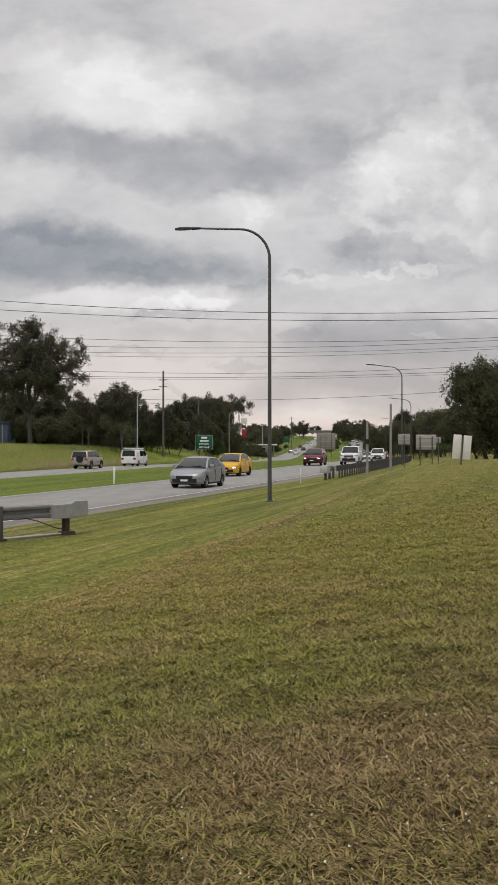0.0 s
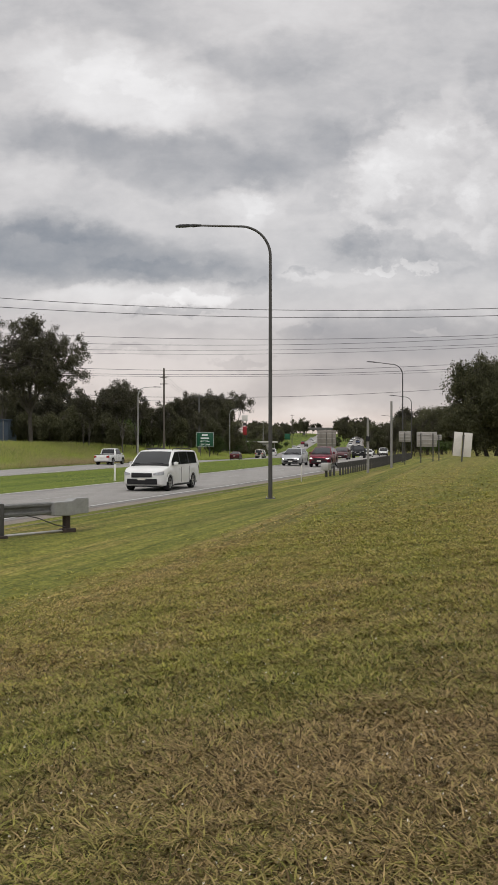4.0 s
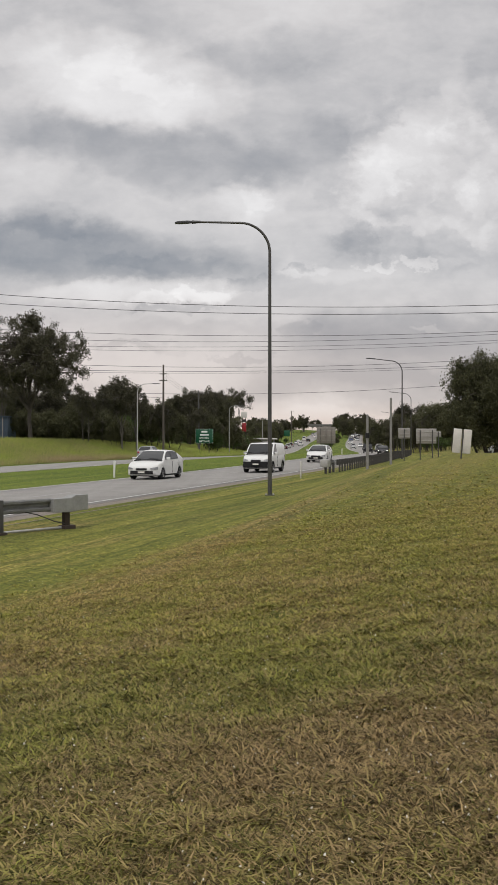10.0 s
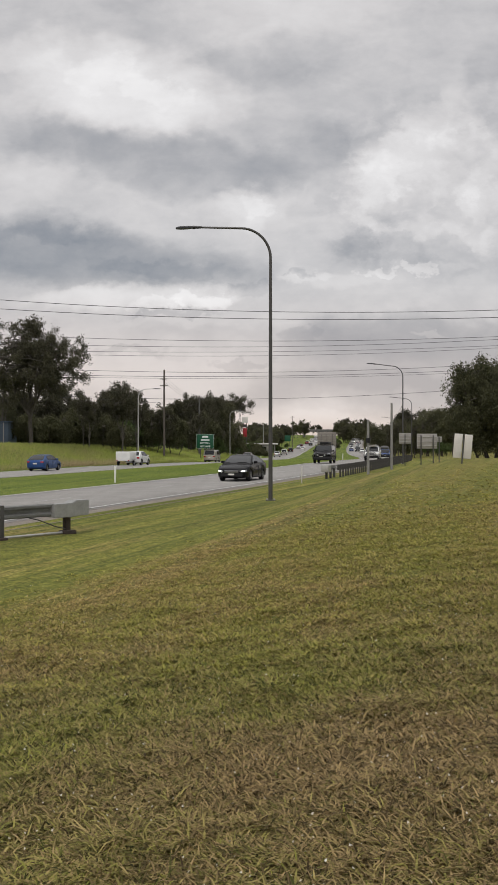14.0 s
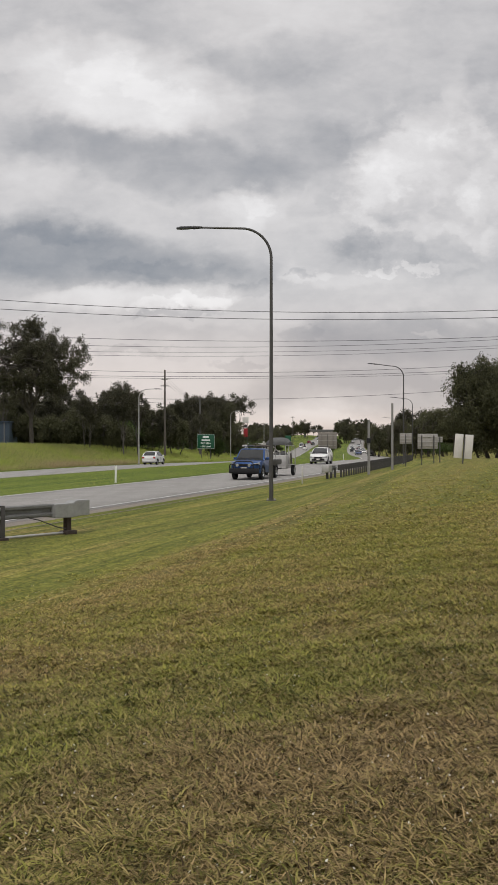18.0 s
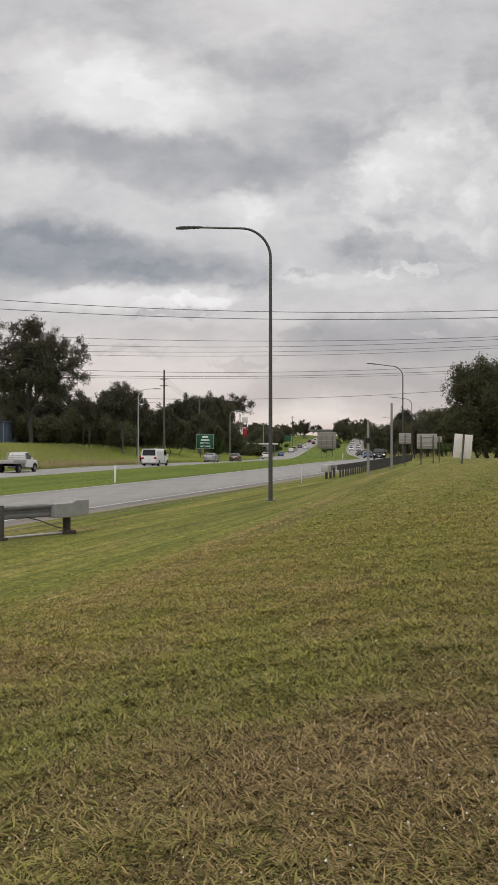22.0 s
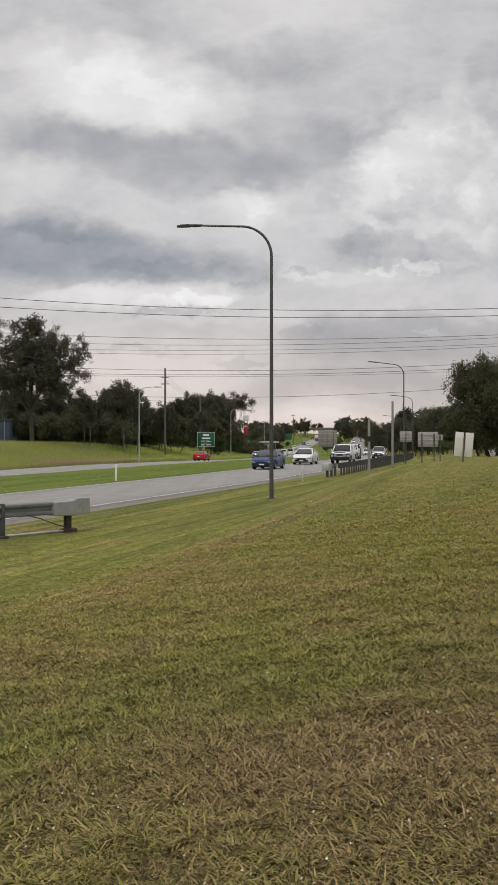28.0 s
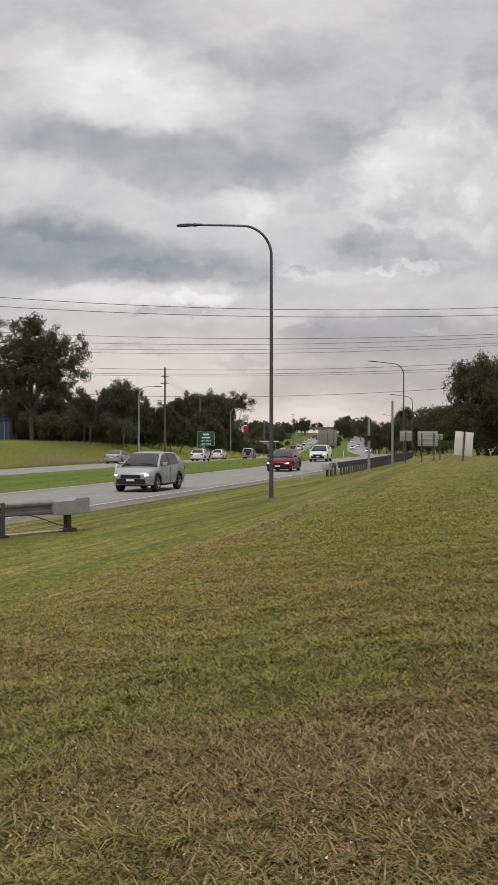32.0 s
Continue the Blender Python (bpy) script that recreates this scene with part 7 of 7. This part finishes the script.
    blades("dry_straws", x, y, z + 0.02, np.clip(0.6 + 0.5 * rng.normal(size=len(x)), 0, 1), 0.05 + 0.06 * rng.random(len(x)), 0.003 + 0.003 * rng.random(len(x)), rng, M_BLADE,
           "longer loose straws lying in the mown grass", 1.4)
    # the median
    s = rng.random(120000) ** 0.8 * 150 + 36
    u = -7.3 - rng.random(120000) * 16.0
    x, y = place(u, s)
    blades("median_grass", x, y, ground_z(u, s), np.clip(0.02 + 0.2 * rng.normal(size=len(x)) + 0.15 * tuft_noise(x * 0.3, y * 0.3), 0, 1),
           0.06 + 0.08 * rng.random(len(x)), np.full(len(x), 0.022), rng, M_MEDIAN, "bright green unmown grass on the median", 1.1, soft=0.35)
    # tall grass on the far bank
    s = rng.random(150000) * 200 + 62
    u = -32.2 - rng.random(150000) ** 1.2 * 24
    x, y = place(u, s)
    tn = tuft_noise(x * 0.12, y * 0.12)
    low = step(-u, 37.0, 32.5)
    dry = np.clip(0.08 + 0.75 * low * step(-s, -150, -105) + 0.22 * tn + 0.2 * rng.normal(size=len(x)), 0, 1)
    blades("tall_bank_grass", x, y, ground_z(u, s), dry, 0.45 + 0.45 * rng.random(len(x)) + 0.15 * np.clip(tn, 0, 1), np.full(len(x), 0.030), rng, M_TALL,
           "tall green and straw grass on the far bank", 0.95, soft=0.5)


lawn()

# ---- the vehicles of the clip ----
WHITE = paint("white", (0.72, 0.72, 0.71))
PEARL = paint("pearl_white", (0.62, 0.62, 0.61), 0.1)
SILVER = paint("silver", (0.42, 0.43, 0.44), 0.55)
GREY = paint("mid_grey", (0.34, 0.35, 0.37), 0.55)
DGREY = paint("dark_grey", (0.020, 0.021, 0.024), 0.3, 0.2)
BLACK = paint("black", (0.007, 0.007, 0.008), 0.0, 0.18)
RED = paint("deep_red", (0.135, 0.008, 0.022), 0.35)
DRED = paint("dull_dark_red", (0.072, 0.014, 0.017), 0.1)
BRIGHTRED = paint("bright_red", (0.42, 0.020, 0.016))
YELLOW = paint("golden_yellow", (0.66, 0.36, 0.015))
BLUE = paint("mid_blue", (0.026, 0.072, 0.210), 0.3)
NAVY = paint("dark_blue", (0.016, 0.040, 0.140), 0.3)
BRONZE = paint("brown_bronze", (0.11, 0.085, 0.070), 0.4)
CHAMP = paint("champagne", (0.40, 0.37, 0.32), 0.4)

FLEET = {
    "lancer": car("hatch", GREY, "metallic grey hatchback with a black grille", face="wide"),
    "yellow": car("hatch", YELLOW, "golden yellow hatchback with lit headlights", lit=True, rim=M_DARKRIM),
    "asx": car("suv", RED, "deep red small SUV with lit headlights", lit=True, face="wide"),
    "prado": car("wagon4x4", WHITE, "white four-wheel-drive wagon with roof rails", face="chrome", extras=("rails",)),
    "mazda6": car("sedan", BLACK, "black sedan with silver wheels"),
    "carnival": car("minivan", WHITE, "white people mover with dark windows", extras=("rails",), face="wide"),
    "cruze": car("hatch", SILVER, "silver-white hatchback with lit headlights", lit=True),
    "cx3": car("suv", RED, "bright metallic red small SUV with lit headlights", lit=True, face="wide", rim=M_RIM),
    "redold": car("sedan", DRED, "old dull dark-red sedan with worn paint"),
    "hilux": car("trayute", BLACK, "black utility with a bull bar and a flat tray", extras=("bullbar", "darktray"), rim=M_DARKRIM, category="ute"),
    "falcon": car("sedan", PEARL, "pearl white large sedan with black wheels", rim=M_DARKRIM, face="wide"),
    "astra": car("hatch", WHITE, "white five-door hatchback with clear headlights"),
    "kangoo": car("smallvan", WHITE, "white panel van with black bumpers", name="van", bumper=M_TRIM, extras=("blank",), category="van"),
    "swift": car("hatch", WHITE, "white small hatchback with dark windows", face="wide"),
    "accord": car("sedan", BLACK, "glossy black sedan with lit headlights", lit=True, face="chrome"),
    "ute16": car("wagon4x4", BLACK, "black four-wheel-drive with a roof box and snorkel", extras=("box", "bullbar", "snorkel"), rim=M_DARKRIM),
    "ranger": car("ute", WHITE, "white utility with a canopy, bull bar and roof load", extras=("canopy", "bullbar", "board", "snorkel"), lit=True, category="ute"),
    "bluehilux": car("crewtray", BLUE, "blue dual-cab utility with a steel tray towing a trailer", extras=("bullbar", "workrack"), category="ute"),
    "sportage": car("suv", WHITE, "white SUV with roof racks", extras=("rack",), face="wide"),
    "black20": car("minivan", BLACK, "black people mover with lit headlights", lit=True, face="chrome"),
    "camry": car("sedan", NAVY, "dark blue sedan with silver wheels"),
    "cerato": car("sedan", WHITE, "white compact sedan with silver wheels", face="wide"),
    "triton": car("ute", WHITE, "white utility with a canopy and a black bull bar", extras=("canopy", "bullbar"), category="ute"),
    "lc": car("wagon4x4", WHITE, "white four-wheel-drive wagon with a roof rack and bull bar", face="chrome", extras=("rails", "rack", "bullbar")),
    "cx": car("suv", DGREY, "dark grey small SUV with silver wheels", face="wide"),
    "chr": car("suv", SILVER, "silver coupe-shaped SUV with lit headlights", lit=True, face="wide"),
    "mazda3": car("hatch", RED, "metallic red hatchback with lit headlights", lit=True),
    "lexus": car("suv", WHITE, "white SUV with a dark grille and lit headlights", lit=True, face="wide"),
    "disco": car("wagon4x4", CHAMP, "champagne four-wheel-drive wagon with a rear spare wheel", extras=("spare",)),
    "vanladder": car("van", WHITE, "white van with ladders on its roof", name="van", extras=("ladder",), category="van"),
    "darksedan": car("sedan", DRED, "dark red sedan with tinted windows"),
    "trayute": car("trayute", WHITE, "white single-cab utility with a flat steel tray", category="ute"),
    "patrol": car("wagon4x4", BLACK, "black four-wheel-drive wagon with silver wheels", rim=M_RIM),
    "wranger": car("ute", WHITE, "white dual-cab utility with a covered tub", category="ute"),
    "blackute": car("trayute", BLACK, "black utility with a dark flat tray and snorkel", extras=("darktray", "snorkel"), rim=M_DARKRIM, category="ute"),
    "vantrail": car("van", WHITE, "white van with ladders towing a box trailer", name="van", extras=("ladder",), category="van"),
    "vantrailer": box_trailer(M_SIGNBACK, "small grey loaded box trailer", closed=False),
    "ihatch": car("suv", SILVER, "silver SUV with dark rear windows"),
    "brownsuv": car("suv", BRONZE, "dark brown SUV with a roof rail", extras=("rails",)),
    "vito": car("van", CHAMP, "champagne passenger van with dark windows", name="van", category="van"),
    "captiva": car("suv", WHITE, "white SUV towing a white box trailer"),
    "captivatrailer": box_trailer(WHITE, "white enclosed box trailer"),
    "bluehatch": car("hatch", BLUE, "mid-blue hatchback with dark windows"),
    "outback": car("suv", WHITE, "white SUV with black wheel arches", extras=("rails",)),
    "silver": car("sedan", SILVER, "low silver sedan with dark windows"),
    "bronze": car("hatch", BRONZE, "dark bronze hatchback with tinted windows"),
    "iload": car("van", WHITE, "white delivery van with a windowless side", name="van", extras=("blank",), category="van"),
    "navara": car("ute", DGREY, "dark grey dual-cab utility with covered tub", category="ute"),
    "tute": car("trayute", WHITE, "white utility with a steel tray", category="ute"),
    "canranger": car("ute", WHITE, "white dual-cab utility with a canopy", extras=("canopy",), category="ute"),
    "bluesuv": car("suv", paint("blue_black", (0.012, 0.017, 0.040), 0.2), "dark blue SUV with tinted windows"),
    "silverh": car("hatch", SILVER, "silver hatchback with dark rear window"),
    "redsedan": car("sedan", BRIGHTRED, "bright red sedan with dark windows"),
    "pajero": car("wagon4x4", CHAMP, "champagne four-wheel-drive with a rear spare wheel", extras=("spare",)),
    "x5": car("suv", WHITE, "white SUV with tail lights"),
    "z3": car("suv", WHITE, "white SUV with dark glass", extras=("rails",)),
    "wagon": car("sedan", SILVER, "silver station wagon with dark windows"),
    "worktrailer": work_trailer(),
    "sidevan": car("van", WHITE, "white van on the side road behind the bank", name="van", category="van"),
    "sidewagon": car("suv", WHITE, "white wagon on the side road behind the bank"),
}
for i, c in enumerate((WHITE, SILVER, BLACK, RED, WHITE, GREY, BLACK, WHITE, WHITE, WHITE, SILVER, WHITE)):
    FLEET["far%d" % i] = car("hatch" if i % 3 else "suv", c, "distant car on the hill", lit=i >= 8)

# ---- traffic ----
def drive(ob, u, stops, way, ahead=0.0):
    """Key a vehicle along its lane. stops: seconds and stations. way: -1 toward the camera, 1 away."""
    (t0, s0), (t1, s1) = stops[0], stops[1]
    (ta, sa), (tb, sb) = stops[-2], stops[-1]
    v0, v1 = (s1 - s0) / (t1 - t0), (sb - sa) / (tb - ta)
    ts = sorted({0.0, 32.0} | {t for t, _ in stops} | {max(0.0, t0 - d) for d in (1, 2, 4, 7, 12, 18)} | {min(32.0, tb + d) for d in (0.6, 1.5, 3, 5, 8, 12)})
    rows = []
    for t in ts:
        if t < t0:
            s = s0 + v0 * (t - t0)
        elif t > tb:
            s = sb + v1 * (t - tb)
        else:
            s = float(np.interp(t, [a for a, _ in stops], [b for _, b in stops]))
        s = max(-830.0, min(1380.0, s)) + ahead * way
        x, y = place(u, s)
        a = float(slope(s))
        z = float(road_z(s)) - (OPP_DROP if u < -15 else 0.0) + (0.018 if u > -15 else 0.0)
        g = math.degrees(math.atan2(float(road_z(s + 2)) - float(road_z(s - 2)), 4.0)) * way
        rz = -math.degrees(a) if way > 0 else 180 - math.degrees(a)
        rows.append((t, pose(float(x), float(y), z, g, 0, rz)))
    walk(ob, rows)


def motions():
    drive(FLEET['lancer'], -1.9, [(0.0, 50.3), (0.5, 35.2)], -1)
    drive(FLEET['yellow'], -5, [(0.0, 67.0), (0.5, 50.3)], -1)
    drive(FLEET['asx'], -5, [(0.0, 98.8), (1.0, 67.6), (1.5, 52.7), (2.0, 37.2)], -1)
    drive(FLEET['prado'], -1.9, [(0.0, 102.8), (1.0, 75.3), (2.0, 48.0), (2.5, 34.5)], -1)
    drive(FLEET['mazda6'], -5, [(1.0, 113.9), (2.0, 86.3), (3.0, 57.3), (3.5, 42.3)], -1)
    drive(FLEET['carnival'], -1.9, [(1.0, 119.7), (2.0, 97.2), (3.0, 72.1), (3.5, 58.7)], -1)
    drive(FLEET['cruze'], -5, [(3.0, 113.1), (3.5, 101.2), (5.5, 43.4)], -1)
    drive(FLEET['cx3'], -1.9, [(3.0, 111.9), (3.5, 97.8), (5.5, 45.0), (6.0, 31.9)], -1)
    drive(FLEET['redold'], -5, [(5.5, 78.3), (6.0, 64.3), (6.5, 49.5)], -1)
    drive(FLEET['hilux'], -5, [(5.5, 106.4), (6.0, 92.7), (7.0, 63.9), (7.5, 49.0)], -1)
    drive(FLEET['falcon'], -5, [(6.0, 132.0), (7.0, 102.9), (8.0, 73.7), (8.5, 59.0), (9.0, 44.4)], -1)
    drive(FLEET['astra'], -5, [(7.0, 128.3), (8.0, 104.1), (9.0, 78.8), (10.0, 52.5), (10.5, 39.0)], -1)
    drive(FLEET['kangoo'], -1.9, [(8.0, 113.2), (9.0, 88.3), (10.0, 63.3), (10.5, 50.8), (11.0, 38.3)], -1)
    drive(FLEET['swift'], -2.9, [(9.0, 117.9), (10.0, 88.3), (11.0, 59.1), (11.5, 44.6)], -1)
    drive(FLEET['accord'], -1.9, [(12.0, 112.3), (13.0, 86.2), (14.0, 58.1), (14.5, 43.3)], -1)
    drive(FLEET['ute16'], -5, [(13.0, 129.7), (14.0, 104.7), (14.5, 91.6), (16.5, 36.2)], -1)
    drive(FLEET['ranger'], -1.9, [(14.5, 114.1), (16.5, 58.9), (17.0, 46.0), (17.5, 33.4)], -1)
    drive(FLEET['bluehilux'], -1.9, [(16.5, 107.4), (17.0, 91.5), (18.0, 60.5), (18.5, 45.3)], -1, -0.43)
    drive(FLEET['worktrailer'], -1.9, [(16.5, 107.4), (17.0, 91.5), (18.0, 60.5), (18.5, 45.3)], -1, -5.65)
    drive(FLEET['sportage'], -5, [(18.0, 101.8), (19.0, 71.2), (19.5, 55.3), (20.0, 39.1)], -1)
    drive(FLEET['black20'], -2.6, [(24.0, 107.9), (25.0, 79.4), (25.5, 62.7)], -1)
    drive(FLEET['camry'], -5, [(27.5, 88.4), (28.0, 76.8), (28.5, 64.6), (29.0, 51.8), (29.5, 38.4)], -1)
    drive(FLEET['cerato'], -5, [(27.5, 103.9), (28.0, 92.3), (29.0, 67.8), (29.5, 54.9), (30.0, 41.6)], -1)
    drive(FLEET['triton'], -1.9, [(27.5, 108.6), (28.0, 95.4), (29.0, 69.8), (29.5, 57.4), (30.0, 45.2), (30.5, 33.4)], -1)
    drive(FLEET['lc'], -4.6, [(29.0, 96.0), (30.0, 65.4), (30.5, 51.5), (31.0, 38.5)], -1)
    drive(FLEET['cx'], -5, [(29.0, 110.0), (30.0, 85.4), (31.0, 58.5), (31.5, 44.2)], -1)
    drive(FLEET['chr'], -1.9, [(30.0, 91.2), (31.0, 66.7), (31.5, 55.0), (32.0, 43.7)], -1)
    drive(FLEET['mazda3'], -2.4, [(31.0, 95.0), (32.0, 70.6)], -1)
    drive(FLEET['lexus'], -5, [(31.0, 136.6), (32.0, 101.4)], -1)
    drive(FLEET['disco'], -29, [(0.0, 99.5), (1.0, 131.2), (2.0, 162.5)], 1)
    drive(FLEET['vanladder'], -29, [(0.0, 115.1), (1.0, 155.4), (2.0, 195.6)], 1)
    drive(FLEET['darksedan'], -29, [(1.0, 95.1), (2.0, 123.3), (3.0, 152.7), (3.5, 167.8)], 1)
    drive(FLEET['trayute'], -29, [(1.0, 109.8), (3.0, 189.5)], 1)
    drive(FLEET['patrol'], -29, [(3.0, 97.2), (3.5, 111.0)], 1)
    drive(FLEET['wranger'], -29, [(3.5, 85.7), (5.5, 169.0), (6.0, 193.2)], 1)
    drive(FLEET['blackute'], -29, [(5.5, 85.1), (6.0, 104.5), (7.0, 146.5), (8.0, 192.6)], 1)
    drive(FLEET['vantrail'], -29, [(6.0, 86.7), (7.0, 119.5), (8.0, 152.6)], 1)
    drive(FLEET['vantrailer'], -29, [(6.0, 86.7), (7.0, 119.5), (8.0, 152.6)], 1, -4.6)
    drive(FLEET['ihatch'], -29, [(9.0, 82.9), (9.5, 101.4), (10.0, 120.8), (11.0, 162.6), (12.0, 208.5)], 1)
    drive(FLEET['brownsuv'], -29, [(11.0, 95.2), (12.0, 131.1), (13.0, 165.6)], 1)
    drive(FLEET['vito'], -29, [(12.0, 91.6), (13.0, 124.6), (14.0, 158.2), (14.5, 175.3)], 1)
    drive(FLEET['captiva'], -29, [(13.0, 82.2), (14.0, 115.9), (14.5, 134.2)], 1)
    drive(FLEET['captivatrailer'], -29, [(13.0, 82.2), (14.0, 115.9), (14.5, 134.2)], 1, -4.3)
    drive(FLEET['bluehatch'], -29, [(14.0, 88.5), (14.5, 103.6), (16.5, 163.1), (17.0, 177.7)], 1)
    drive(FLEET['outback'], -29, [(17.0, 91.0), (18.0, 122.2), (19.0, 153.2), (20.0, 183.9), (21.0, 214.3)], 1)
    drive(FLEET['silver'], -29, [(20.0, 97.9), (21.0, 127.2), (22.0, 157.3)], 1)
    drive(FLEET['bronze'], -29, [(20.0, 121.5), (21.0, 151.9), (22.0, 181.9)], 1)
    drive(FLEET['iload'], -25.6, [(21.0, 78.8), (22.0, 111.8), (23.0, 144.5)], 1)
    drive(FLEET['navara'], -29, [(21.0, 95.1), (22.0, 122.0), (23.0, 151.4)], 1)
    drive(FLEET['tute'], -29, [(22.0, 82.8), (23.0, 115.4), (24.0, 143.8), (25.0, 167.8)], 1)
    drive(FLEET['canranger'], -25.6, [(23.0, 95.9), (24.0, 128.8), (25.0, 162.0)], 1)
    drive(FLEET['bluesuv'], -25.6, [(24.0, 83.2), (25.0, 114.8), (25.5, 135.6)], 1)
    drive(FLEET['silverh'], -29, [(24.0, 96.5), (25.0, 127.2), (25.5, 141.9)], 1)
    drive(FLEET['redsedan'], -29, [(27.5, 127.7), (28.0, 149.2), (29.0, 199.3)], 1)
    drive(FLEET['pajero'], -25.6, [(29.0, 75.0), (30.0, 106.3), (31.0, 139.6), (32.0, 174.8)], 1)
    drive(FLEET['x5'], -25.6, [(30.0, 75.4), (31.0, 105.7), (32.0, 133.3)], 1)
    drive(FLEET['z3'], -29, [(30.0, 85.5), (31.0, 124.5), (32.0, 163.6)], 1)
    drive(FLEET['wagon'], -29, [(32.0, 108.4), (33.0, 138.4)], 1)
    drive(FLEET['far0'], -25.6, [(0, 380), (32, 491.1)], 1)
    drive(FLEET['far1'], -29, [(0, 416), (32, 518.6)], 1)
    drive(FLEET['far2'], -25.6, [(0, 452), (32, 573.3)], 1)
    drive(FLEET['far3'], -29, [(0, 488), (32, 593.9)], 1)
    drive(FLEET['far4'], -25.6, [(0, 524), (32, 624.3)], 1)
    drive(FLEET['far5'], -29, [(0, 560), (32, 681.7)], 1)
    drive(FLEET['far6'], -25.6, [(0, 596), (32, 750.7)], 1)
    drive(FLEET['far7'], -29, [(0, 632), (32, 779.2)], 1)
    drive(FLEET['far8'], -1.9, [(0, 400), (32, 311.5)], -1)
    drive(FLEET['far9'], -5, [(0, 460), (32, 388.9)], -1)
    drive(FLEET['far10'], -1.9, [(0, 520), (32, 438.8)], -1)
    drive(FLEET['far11'], -5, [(0, 580), (32, 507.1)], -1)
    # slow cars on the side road beyond the crest
    walk(FLEET['sidevan'], [(t, pose(x, 90.0, ground_at(x, 90.0), 0, 0, 90)) for t, x in ((0, 40), (8, 26.0), (9, 24.2), (11.2, 23.7), (12.5, 26), (16, 34), (32, 50))])
    walk(FLEET['sidewagon'], [(t, pose(x, 90.0, ground_at(x, 90.0), 0, 0, 90)) for t, x in ((0, 60), (22, 32), (24.3, 24.3), (25, 23.4), (28.5, 23.2), (32, 22.9))])


motions()
